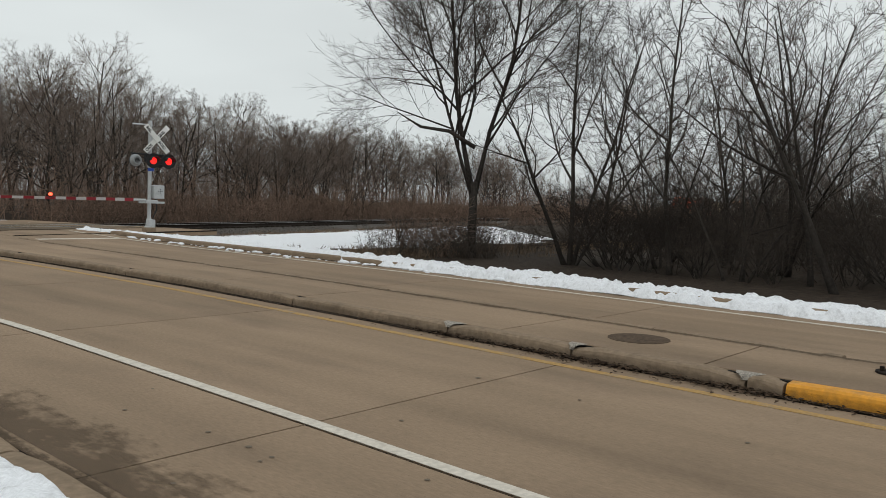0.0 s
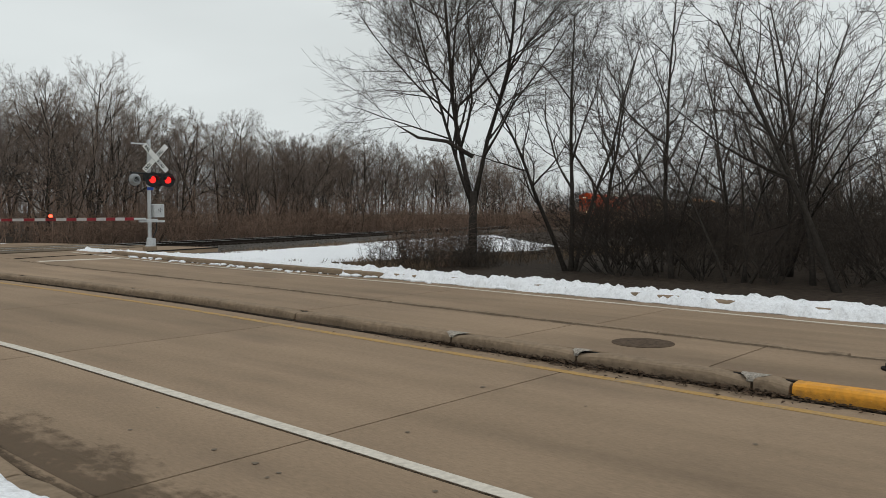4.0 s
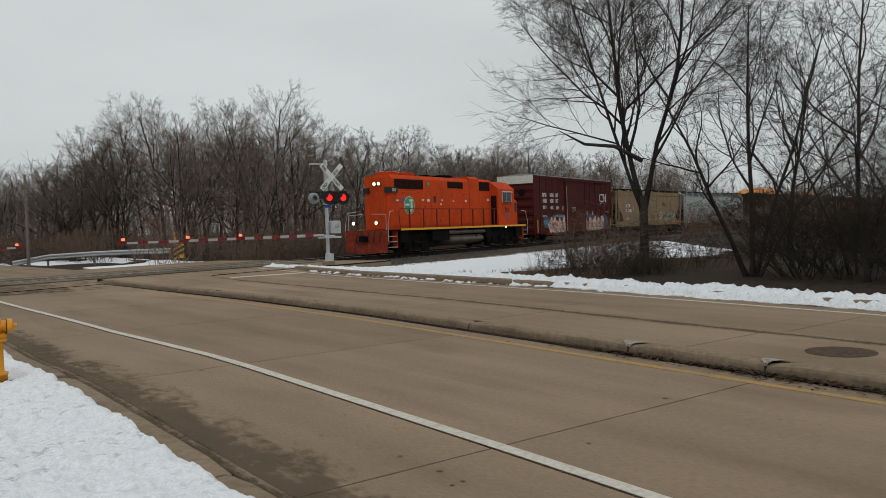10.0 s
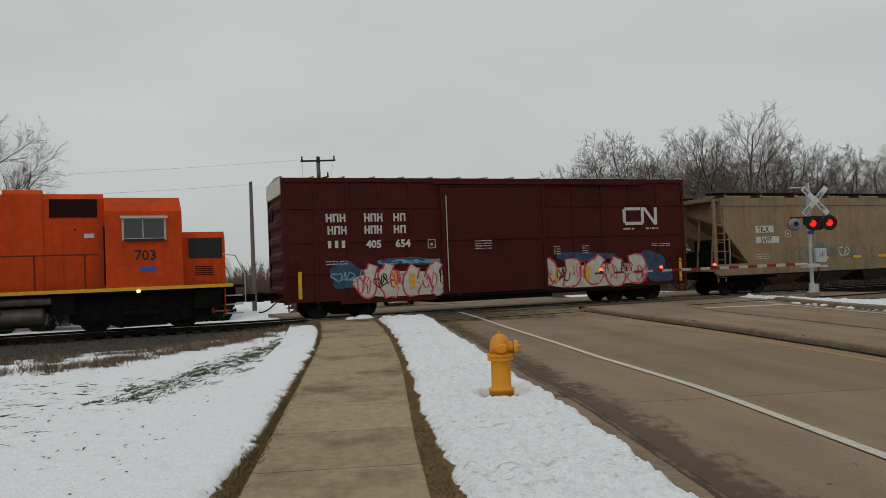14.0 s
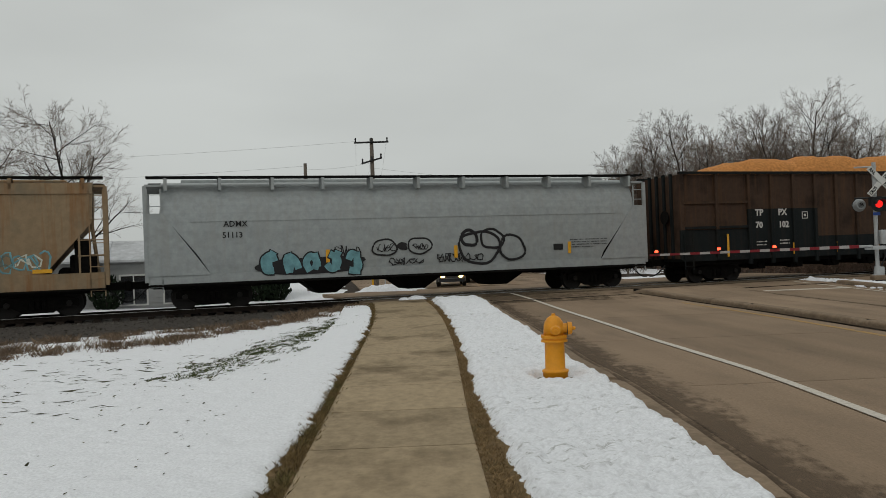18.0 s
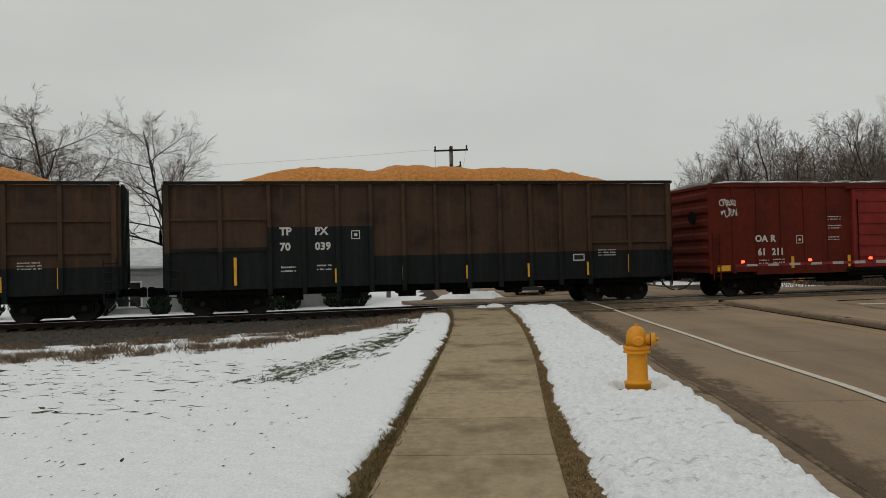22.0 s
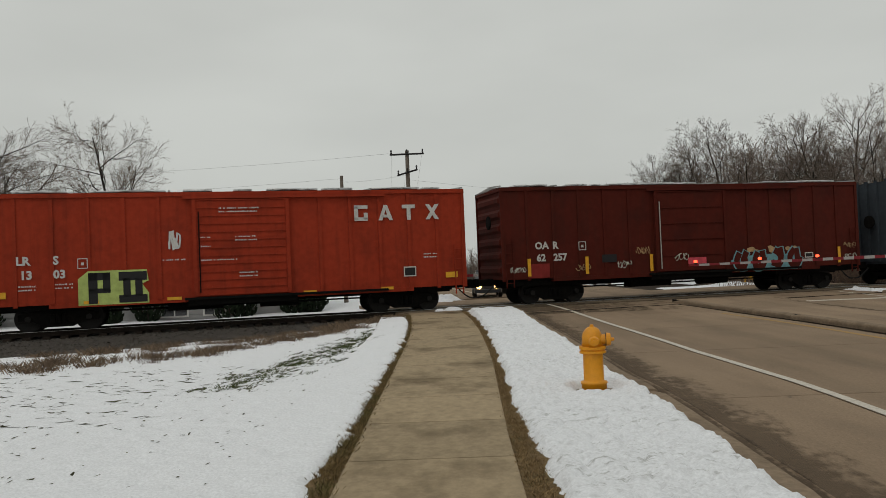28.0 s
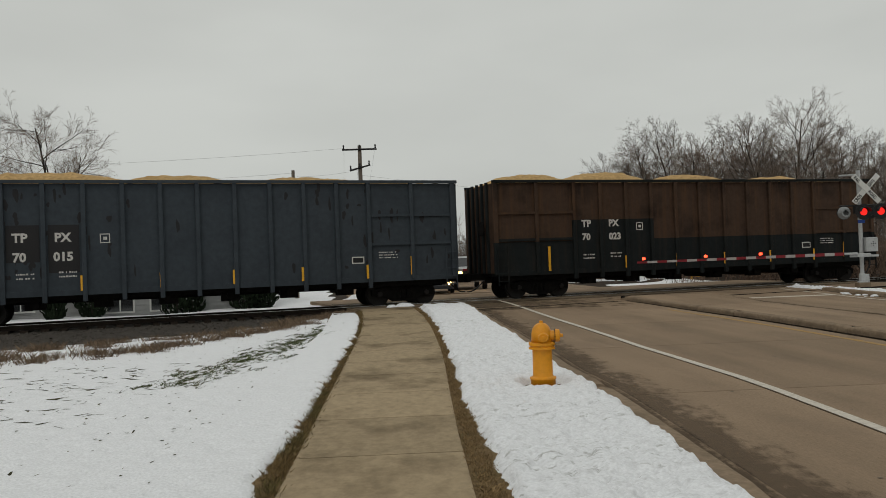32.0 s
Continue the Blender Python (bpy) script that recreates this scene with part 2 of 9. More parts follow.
M_ARMWHITE = mat("dulled_white_band", (0.38, 0.36, 0.35), 0.6, grain=0.12, scale=6)
M_SIGNRED = mat("reflective_red", (0.20, 0.012, 0.018), 0.5, grain=0.15, scale=6)
M_SIGNYEL = mat("reflective_yellow", (0.75, 0.40, 0.02), 0.5, grain=0.1)
M_INK = mat("black_lettering", (0.012, 0.012, 0.012), 0.7)
M_BLUE = mat("blue_plate", (0.03, 0.08, 0.35), 0.6)
M_RED_ON = mat("red_lamp_lit", (0.9, 0.018, 0.014), 0.4, emit=1.1)
M_RED_GATE = mat("red_gate_lamp", (1.0, 0.05, 0.02), 0.4, emit=5.0)
M_LENS_OFF = mat("grey_lamp_back", (0.24, 0.25, 0.25), 0.5, 0.2, grain=0.1)
M_HEADLIGHT = mat("headlight_lit", (1.0, 0.60, 0.17), 0.3, emit=14.0)
M_HEADWHITE = mat("headlight_bright", (1.0, 0.72, 0.36), 0.3, emit=5.0)
M_AMBER = mat("amber_marker_lit", (1.0, 0.25, 0.03), 0.4, emit=3.0)
M_HYDRANT = mat("hydrant_yellow_paint", (0.70, 0.285, 0.012), 0.45, grain=0.08, scale=12, stain=0.3, stain_color=(0.42, 0.15, 0.01), stain_scale=7, bump=0.15, bump_scale=50)


def snow_mat(name, patch=0.0, dirt=0.0, grain=2.4, through=1.0):
    # dirt sets how strongly a fine grey mottling breaks up the white
    m = mat(name, (0.78, 0.79, 0.81), 0.85, grain=0.12, scale=40, stain=dirt, stain_color=(0.55, 0.55, 0.56), stain_scale=14.0, bump=0.55, bump_scale=34)
    n, l = m.node_tree.nodes, m.node_tree.links
    b = n["Principled BSDF"]
    [q for q in n if q.type == "BUMP"][0].inputs["Distance"].default_value = 0.03
    if patch:
        src = b.inputs["Base Color"].links[0].from_socket
        co = n.new("ShaderNodeTexCoord")
        mp = n.new("ShaderNodeMapping")
        mp.inputs["Rotation"].default_value = (0, 0, radians(-28))
        mp.inputs["Scale"].default_value = (0.8, 2.6, 1)
        l.new(co.outputs["Object"], mp.inputs[0])
        big = n.new("ShaderNodeTexNoise")
        big.inputs["Scale"].default_value, big.inputs["Detail"].default_value = 0.16, 2.0
        l.new(mp.outputs[0], big.inputs["Vector"])
        fine = n.new("ShaderNodeTexNoise")
        fine.inputs["Scale"].default_value, fine.inputs["Detail"].default_value, fine.inputs["Roughness"].default_value = grain, 8.0, 0.7
        l.new(mp.outputs[0], fine.inputs["Vector"])
        add = n.new("ShaderNodeMath")
        add.operation = "MULTIPLY_ADD"
        add.inputs[1].default_value = 0.55
        l.new(big.outputs["Fac"], add.inputs[0])
        l.new(fine.outputs["Fac"], add.inputs[2])
        r = n.new("ShaderNodeMapRange")
        r.inputs["From Min"].default_value, r.inputs["From Max"].default_value = 0.93 - patch, 1.0 - patch
        r.inputs["To Max"].default_value = through
        l.new(add.outputs[0], r.inputs["Value"])
        mx = n.new("ShaderNodeMix")
        mx.data_type = "RGBA"
        mx.inputs["B"].default_value = (0.10, 0.092, 0.05, 1)
        l.new(r.outputs[0], mx.inputs["Factor"])
        l.new(src, mx.inputs["A"])
        l.new(mx.outputs["Result"], b.inputs["Base Color"])
    return m


M_SNOW = snow_mat("thin_granular_snow", patch=0.05, dirt=0.7, grain=6.5, through=0.42)
M_SNOW_LAWN = snow_mat("thin_snow_on_lawn", patch=-0.13)
M_SNOW_BANK = snow_mat("ploughed_snow", dirt=0.8)


# ---- mesh building ----
class Shape:
    """Collects simple solids into one mesh."""

    def __init__(self):
        self.v, self.f = [], []

    def add(self, verts, faces):
        k = len(self.v)
        self.v.extend(verts)
        self.f.extend([tuple(i + k for i in f) for f in faces])
        return self

    def box(self, x0, x1, y0, y1, z0, z1, c=0.0):
        """A box; c: chamfer of the upright and upper edges."""
        if c <= 0:
            v = [(x0, y0, z0), (x1, y0, z0), (x1, y1, z0), (x0, y1, z0), (x0, y0, z1), (x1, y0, z1), (x1, y1, z1), (x0, y1, z1)]
            return self.add(v, [(0, 3, 2, 1), (4, 5, 6, 7), (0, 1, 5, 4), (1, 2, 6, 5), (2, 3, 7, 6), (3, 0, 4, 7)])
        def ring(i, z):
            return [(x0 + c + i, y0 + i, z), (x1 - c - i, y0 + i, z), (x1 - i, y0 + c + i, z), (x1 - i, y1 - c - i, z), (x1 - c - i, y1 - i, z), (x0 + c + i, y1 - i, z), (x0 + i, y1 - c - i, z), (x0 + i, y0 + c + i, z)]
        return self.rings([ring(0, z0), ring(0, z1 - c), ring(c, z1)])

    def rings(self, rings, cap=True):
        n = len(rings[0])
        v = [p for r in rings for p in r]
        f = []
        for a in range(len(rings) - 1):
            for i in range(n):
                j = (i + 1) % n
                f.append((a * n + i, a * n + j, (a + 1) * n + j, (a + 1) * n + i))
        if cap:
            f.append(tuple(reversed(range(n))))
            f.append(tuple(range((len(rings) - 1) * n, len(rings) * n)))
        return self.add(v, f)

    def tube(self, pts, radii, n=6, cap=True):
        pts = [Vector(p) for p in pts]
        if not isinstance(radii, (list, tuple)):
            radii = [radii] * len(pts)
        rings = []
        for i, p in enumerate(pts):
            d = (pts[min(i + 1, len(pts) - 1)] - pts[max(i - 1, 0)])
            d = d.normalized() if d.length > 1e-9 else Vector((0, 0, 1))
            a = d.cross(Vector((0, 0, 1)) if abs(d.z) < 0.9 else Vector((1, 0, 0))).normalized()
            b = d.cross(a)
            rings.append([tuple(p + radii[i] * (math.cos(2 * math.pi * j / n) * a + math.sin(2 * math.pi * j / n) * b)) for j in range(n)])
        return self.rings(rings, cap)

    def disc(self, c, axis, r, depth, n=16, r2=None):
        c, axis = Vector(c), Vector(axis).normalized()
        return self.tube([c, c + axis * depth], [r, r2 if r2 is not None else r], n)

    def prism(self, outline, y0, y1):
        """An outline in x, z drawn out from y0 to y1."""
        return self.rings([[(x, y0, z) for x, z in outline], [(x, y1, z) for x, z in outline]])

    def turn(self, profile, center=(0, 0, 0), n=20):
        """A profile of (radius, height) turned round an upright axis."""
        cx, cy, cz = center
        return self.rings([[(cx + max(r, 1e-4) * math.cos(2 * math.pi * j / n), cy + max(r, 1e-4) * math.sin(2 * math.pi * j / n), cz + z) for j in range(n)] for r, z in profile])

    def data(self, name, material, shade=False):
        me = bpy.data.meshes.new(name)
        me.from_pydata(self.v, [], self.f)
        me.materials.append(material)
        if shade:
            me.polygons.foreach_set("use_smooth", [True] * len(me.polygons))
        me.update()
        return me


def part(name, shape, material, parent=None, label="", shade=False, kind=""):
    me = shape if isinstance(shape, bpy.types.Mesh) else shape.data(name, material, shade)
    ob = new(name, me)
    if parent is not None:
        ob.parent = parent
    return tagged(ob, label=label, kind=kind)


def thing(name, label, category, group="", m=None):
    ob = new(name)
    ob.empty_display_size = 0.2
    if m is not None:
        ob.matrix_world = m
    return tagged(ob, label, category, group)


TEXTS = {}


def lettering(name, text, size, material, parent, at, rot=(90, 0, 0), label="", width=1.0, bold=0.012):
    """Flat letters; at: lower left corner."""
    key = (text, size, material.name, width)
    if key not in TEXTS:
        cu = bpy.data.curves.new("letters", "FONT")
        cu.body, cu.size, cu.extrude, cu.offset = text, size, 0.002, bold * size
        cu.resolution_u = 2
        tmp = bpy.data.objects.new("letters", cu)
        scene.collection.objects.link(tmp)
        bpy.context.view_layer.update()
        me = bpy.data.meshes.new_from_object(tmp.evaluated_get(bpy.context.evaluated_depsgraph_get()))
        bpy.data.objects.remove(tmp)
        me.materials.clear()
        me.materials.append(material)
        if width != 1.0:
            me.transform(Matrix.Diagonal((width, 1, 1, 1)))
        TEXTS[key] = me
    ob = new(name, TEXTS[key])
    ob.parent = parent
    ob.matrix_basis = pose(*at, *rot)
    return tagged(ob, label=label)


# ---- ground, road, kerbs, walk ----
SWAY_Y = (0.0, 3.0, 4.7, 9.4, 10.8, 12.4, 14.2, 16.2, 22.0, 30.2)
SWAY_X = (0.05, 0.06, 0.09, 0.12, 0.09, -0.03, -0.14, -0.17, -0.26, -0.42)


def bend(y, u=0.0):
    """How far a line that runs beside the road has swung aside at y."""
    b = 0.0
    if y < 13:
        b -= 0.006 * min(max(u, 0.0), 16.0) * (13 - max(y, -10.0))
    if y > 14:
        q = min(y, 45.0) - 14.0
        left = -0.0019 * q * q - 0.118 * max(0.0, y - 45.0)
        right = 0.03 * q - 0.05 * max(0.0, y - 45.0)
        w = smooth(8.9, 10.8, u)
        b += left * (1 - w) + right * w
        if 7.2 < u < 9.6 and y < 32:
            b -= 0.0055 * max(0.0, y - 18.0) ** 2
    if 1.5 < u < 7.0:
        near = float(np.interp(y, SWAY_Y, SWAY_X))
        b += near if near > 0 else near * smooth(2.4, 3.6, u)
    return b


def walk_left(y):
    return float(np.interp(y, (6, 9.5, 13.8, 16.4, 20.0, 23.0, 26.0, 28.6), (-1.0, -1.06, -1.14, -1.19, -1.28, -1.42, -1.62, -1.85)))


def walk_right(y):
    return float(np.interp(y, (8, 10, 12.8, 15.2, 18.5, 21.0, 24.0, 26.5, 28.6), (0.39, 0.42, 0.47, 0.49, 0.46, 0.42, 0.30, 0.12, -0.05)))


def rise(x, y):
    """The roadway climbs gently to the rails."""
    d = abs(line_dist(x, y))
    return 0.105 * (1 - smooth(2.0, 11.0, d))


CORRIDOR = (-1.2, 15.2)


def soil(x, y):
    """Height of the bare ground."""
    d = line_dist(x, y)
    near_line = 1 - smooth(4.0, 11.0, -d) if d < 0 else 1 - smooth(10.0, 20.0, d)
    u = x - bend(y, x)
    out = max(CORRIDOR[0] - u, u - CORRIDOR[1], 0.0)
    z = -0.03 - 0.30 * near_line * smooth(0.3, 5.0, out) + 0.02 * noise.noise((x * 0.3, y * 0.3, 0))
    if CORRIDOR[0] < u < CORRIDOR[1]:
        z = -0.16 + rise(x, y) * 0.9
    z += 0.5 * smooth(12, 60, u - 15) * noise.noise((x * 0.03, y * 0.03, 3.0))
    return z


def steps(a, b, fine, lo, hi):
    """Grid lines, fine between lo and hi and ever wider outside."""
    out = list(np.arange(lo, hi + fine / 2, fine))
    s, v = fine, lo
    while v > a:
        s *= 1.35
        v -= s
        out.insert(0, max(v, a))
    s, v = fine, hi
    while v < b:
        s *= 1.35
        v += s
        out.append(min(v, b))
    return out


def sheet(name, xs, ys, height, material, keep=None):
    v = [(x, y, height(x, y)) for y in ys for x in xs]
    nx = len(xs)
    f = []
    for j in range(len(ys) - 1):
        for i in range(nx - 1):
            if keep is None or keep((xs[i] + xs[i + 1]) / 2, (ys[j] + ys[j + 1]) / 2):
                f.append((j * nx + i, j * nx + i + 1, (j + 1) * nx + i + 1, (j + 1) * nx + i))
    me = bpy.data.meshes.new(name)
    me.from_pydata(v, [], f)
    me.materials.append(material)
    me.polygons.foreach_set("use_smooth", [True] * len(f))
    me.update()
    return me


ground = tagged(new("ground", sheet("ground", steps(-2500, 2500, 1.2, -40, 70), steps(-2500, 2500, 1.2, -25, 75), soil, M_LITTER)),
                "brown leaf litter and dead grass over open ground", "ground", kind="structure")

Y0, Y1 = -24.0, 120.0
ROAD_ROWS = [-24.0, -19.9, -15.0, -10.1, -5.2, -0.3, 4.7, 9.7, 14.6, 19.5, 24.3]


def strip(u0, u1, ya, yb, z=0.0, thick=0.15, step=1.25, lift=None, edge=0.0):
    """A paved strip that follows the road between two distances from its side line."""
    n = max(1, int(math.ceil((yb - ya) / step)))
    s = Shape()
    rings = []
    for i in range(n + 1):
        y = ya + (yb - ya) * i / n
        a, b = u0 + bend(y, u0), u1 + bend(y, u1)
        za = z + (rise((a + b) / 2, y) if lift is None else lift(y))
        rings.append([(a, y, za - thick), (b, y, za - thick), (b, y, za - edge), (b - edge, y, za), (a + edge, y, za), (a, y, za - edge)] if edge else
                     [(a, y, za - thick), (b, y, za - thick), (b, y, za), (a, y, za)])
    return s.rings(rings)


road = tagged(new("road", strip(2.30, 14.62, Y0, 30.5, -0.10, 0.1).data("road", M_JOINT)), "tan-grey concrete roadway with dark tarred joints, damp near the kerb", "road", kind="structure")
G = 0.011
BANDS = [(2.32, 4.10), (4.10, 8.10), (10.42, 13.70), (13.70, 14.60)]
for u0, u1 in BANDS:
    part("joint_bed", strip(u0, u1, Y0, 28.1 if u0 < 9 else 30.0, -0.009, 0.08), M_JOINT, road)
    rows = ROAD_ROWS if u1 < 9 else [y + 1.6 for y in ROAD_ROWS]
    rows = rows + [28.1 if u0 < 9 else 30.0]
    for a, b in zip(rows[:-1], rows[1:]):
        part("slab", strip(u0 + G, u1 - G, a + G, b - G, 0.0, 0.12, edge=0.006), M_SLAB, road)
# approach slabs beside the rails, and the road beyond the crossing
beyond = tagged(new("road_far", strip(-1.8, 10.0, 41.5, 66.0, 0.0, 0.2).data("road_far", M_SLAB)), "concrete roadway running on beyond the crossing", "road", kind="structure")
for y in (47, 52, 57, 62):
    part("joint", strip(-1.7, 9.9, y, y + 0.05, 0.004, 0.02), M_JOINT, beyond)
part("edge_line", strip(3.6, 3.72, 41.6, 66, 0.006, 0.01), M_WLINE, beyond)


def band(left, right, ya, yb, z=0.0, thick=0.15, step=0.8, lift=None, edge=0.0):
    """A strip between two lines that are functions of y."""
    n = max(1, int(math.ceil((yb - ya) / step)))
    rings = []
    for i in range(n + 1):
        y = ya + (yb - ya) * i / n
        a, b, za = left(y), right(y), z + (lift(y) if lift else 0.0)
        rings.append([(a, y, za - thick), (b, y, za - thick), (b, y, za - edge), (b - edge, y, za), (a + edge, y, za), (a, y, za - edge)] if edge else
                     [(a, y, za - thick), (b, y, za - thick), (b, y, za), (a, y, za)])
    return Shape().rings(rings)


def cross_strip(off0, off1, s0, s1, z, thick, material, name, parent=None, step=1.0, **k):
    n = max(1, int((s1 - s0) / step))
    rings = []
    for i in range(n + 1):
        s = s0 + (s1 - s0) * i / n
        a, b = on_line(s, off0), on_line(s, off1)
        rings.append([(a[0], a[1], z - thick), (b[0], b[1], z - thick), (b[0], b[1], z), (a[0], a[1], z)])
    return part(name, Shape().rings(rings), material, parent, **k)


CROSS = (-9.5, 13.5)
crossing = tagged(cross_strip(-6.6, 5.4, *CROSS, 0.085, 0.2, M_SLAB, "crossing_surface"), "concrete and timber railway crossing surface between the rails", "crossing", kind="structure")
for a, b in ((-2.3, -0.80), (-0.68, 0.68), (0.80, 2.3)):
    s = CROSS[0] + 0.1
    while s < CROSS[1] - 2.3:
        cross_strip(a + 0.01, b - 0.01, s, s + 2.4, 0.112, 0.05, M_CROSS, "crossing_panel", crossing)
        s += 2.43
for off in (2.36, 5.38, -2.36):
    cross_strip(off - 0.03, off + 0.03, *CROSS, 0.091, 0.05, M_JOINT, "joint", crossing)

# painted lines
paint = tagged(new("road_markings", strip(4.10, 4.22, Y0, 30.5, 0.010, 0.004).data("edge_line", M_WLINE)), "worn white edge line along the roadway", "road marking", kind="structure")
part("far_edge_line", strip(13.86, 13.96, Y0, 31.5, 0.005, 0.004), M_WLINE, paint)
part("yellow_line", strip(7.66, 7.78, Y0, 27.5, 0.005, 0.004), M_YLINE, paint)
part("far_yellow_line", strip(10.62, 10.72, Y0, 4.6, 0.005, 0.004), M_YLINE, paint)
part("stop_line", strip(11.0, 13.86, 27.0, 27.35, 0.006, 0.004), M_WLINE, paint)

# median with its rounded kerb
median = tagged(new("median", strip(8.36, 10.22, Y0, 28.6, 0.119, 0.2).data("median", M_JOINT)), "raised concrete median between the lanes", "median", kind="structure")
MED_ROWS = [-24, -19.6, -14.6, -9.6, -4.7, 0.4, 3.4, 6.0, 9.95, 12.6, 15.35, 18.0, 20.6, 23.2, 25.8, 28.4]
for a, b in zip(MED_ROWS[:-1], MED_ROWS[1:]):
    part("slab", strip(8.415, 10.185, a + G, b - G, 0.131, 0.25, edge=0.008), M_SLAB, median)
KERB_PROFILE = [(0.0, 0.0), (0.010, 0.083), (0.020, 0.112), (0.045, 0.130), (0.075, 0.136), (0.19, 0.136), (0.20, 0.0)]


def kerb_piece(u, ya, yb, flip, seed, material, parent, label="", chips=0.35, taper=0.0, low=1.0):
    rnd = random.Random(seed)
    n = max(2, int((yb - ya) / 0.35))
    rings = []
    for i in range(n + 1):
        y = ya + (yb - ya) * i / n
        worn = (0.05 if i in (0, n) else 0.0) * rnd.random() * chips * 3
        h = low if not taper else smooth(0, 1.2, yb - y) * 0.9 + 0.1
        x0 = u + bend(y, u)
        zz = rise(x0, y)
        rings.append([(x0 + (px if not flip else 0.2 - px), y, zz + pz * h - (worn if pz > 0.05 else 0) + rnd.uniform(-1, 1) * 0.004) for px, pz in (KERB_PROFILE if not flip else KERB_PROFILE[::-1])])
    return part("kerb", Shape().rings(rings), material, parent, label, shade=False)


KERB_ROWS = [-24, -18, -12.0, -6.0, -2.5, 2.55, 2.9, 4.84, 6.7, 9.96, 15.35, 20.5, 25.0, 28.8]
for i, (a, b) in enumerate(zip(KERB_ROWS[:-1], KERB_ROWS[1:])):
    yellow = b <= 2.6 and a >= -12
    kerb_piece(8.2, a + 0.015, b - 0.015, False, i, M_YCURB if yellow else M_CURB, median, "yellow-painted kerb" if yellow else "", taper=1 if b > 28 else 0)
    kerb_piece(10.2, a + 0.015, b - 0.015, True, i + 50, M_CURB, median, taper=1 if b > 28 else 0)
for yj, wide in ((2.92, 0.13), (4.84, 0.10), (6.7, 0.16)):
    rows_ = []
    for k, (px, pz) in enumerate(KERB_PROFILE[1:6]):
        rows_.append([(8.2 + bend(yj, 8.2) + px - 0.004, yj + q * wide * (0.25 + 0.75 * k / 4) + 0.02 * math.sin(7 * k + q * 5), pz + 0.004) for q in (-1, -0.4, 0.3, 0.9)])
    chip = Shape()
    for a_, b_ in zip(rows_[:-1], rows_[1:]):
        for q in range(3):
            chip.add([a_[q], a_[q + 1], b_[q + 1], b_[q]], [(0, 1, 2, 3)])
    part("broken_corner", chip, M_AGG, median, "broken kerb corner with pale aggregate")
manhole = part("manhole_cover", Shape().turn([(0.36, -0.02), (0.36, 0.006), (0.33, 0.01), (0.0, 0.01)], (8.84, 4.57, 0.131)), M_DIRT, median, "round rusty manhole cover")
gr = random.Random(11)
leaves = Shape()
for i in range(1500):
    y = gr.gauss(4.6, 1.6) if i % 2 else gr.choice((2.9, 4.84, 6.7)) + gr.gauss(0, 0.35)
    if not -3 < y < 9.5:
        continue
    x = 8.2 + bend(y, 8.2) - abs(gr.gauss(0, 0.13)) - 0.01
    a, r, t = gr.uniform(0, 6.28), gr.uniform(0.012, 0.035), gr.uniform(-0.5, 0.5)
    ca, sa = math.cos(a) * r, math.sin(a) * r
    z = 0.012 + gr.uniform(0, 0.025)
    leaves.add([(x + ca, y + sa, z + r * t), (x - sa * 0.5, y + ca * 0.5, z), (x - ca, y - sa, z - r * t * 0.2), (x + sa * 0.5, y - ca * 0.5, z + 0.006)], [(0, 1, 2, 3)])
tagged(part("leaf_litter", leaves, mat("wet_dead_leaf", (0.05, 0.032, 0.02), 0.8, island=0.6)), "wet dead leaves and grit against the median kerb", "leaf litter", kind="stuff")

# near kerb and far kerb
near_kerb = tagged(new("kerb_near", strip(2.12, 2.32, Y0, 27.8, -0.05, 0.1).data("kerb_near", M_CURB)), "low concrete kerb beside the snowy verge", "kerb", kind="structure")
far_kerb = tagged(new("kerb_far", strip(14.6, 14.8, Y0, 30, -0.05, 0.1).data("kerb_far", M_CURB)), "concrete kerb along the far lane", "kerb", kind="structure")
y = -24.0
i = 0
while y < 27:
    b = min(y + 4.9, 28.0)
    kerb_piece(2.10, y + 0.01, b - 0.01, True, 100 + i, M_CURB, near_kerb, low=0.40)
    kerb_piece(14.6, y + 0.01, b + 1.6 - 0.01, False, 200 + i, M_CURB, far_kerb)
    y, i = b, i + 1


def film(name, label, xs, ys, cover, material, z):
    """A thin blotchy layer of dirt on the road."""
    me = sheet(name, xs, ys, lambda x, y: z + rise(x, y), material, keep=lambda x, y: cover(x, y) > 0)
    return tagged(new(name, me), label, "dirt", kind="stuff")


def n2(x, y, f, seed=0.0):
    return noise.noise((x * f, y * f, seed))


def fr(a, b, s):
    return list(np.arange(a, b + s / 2, s))


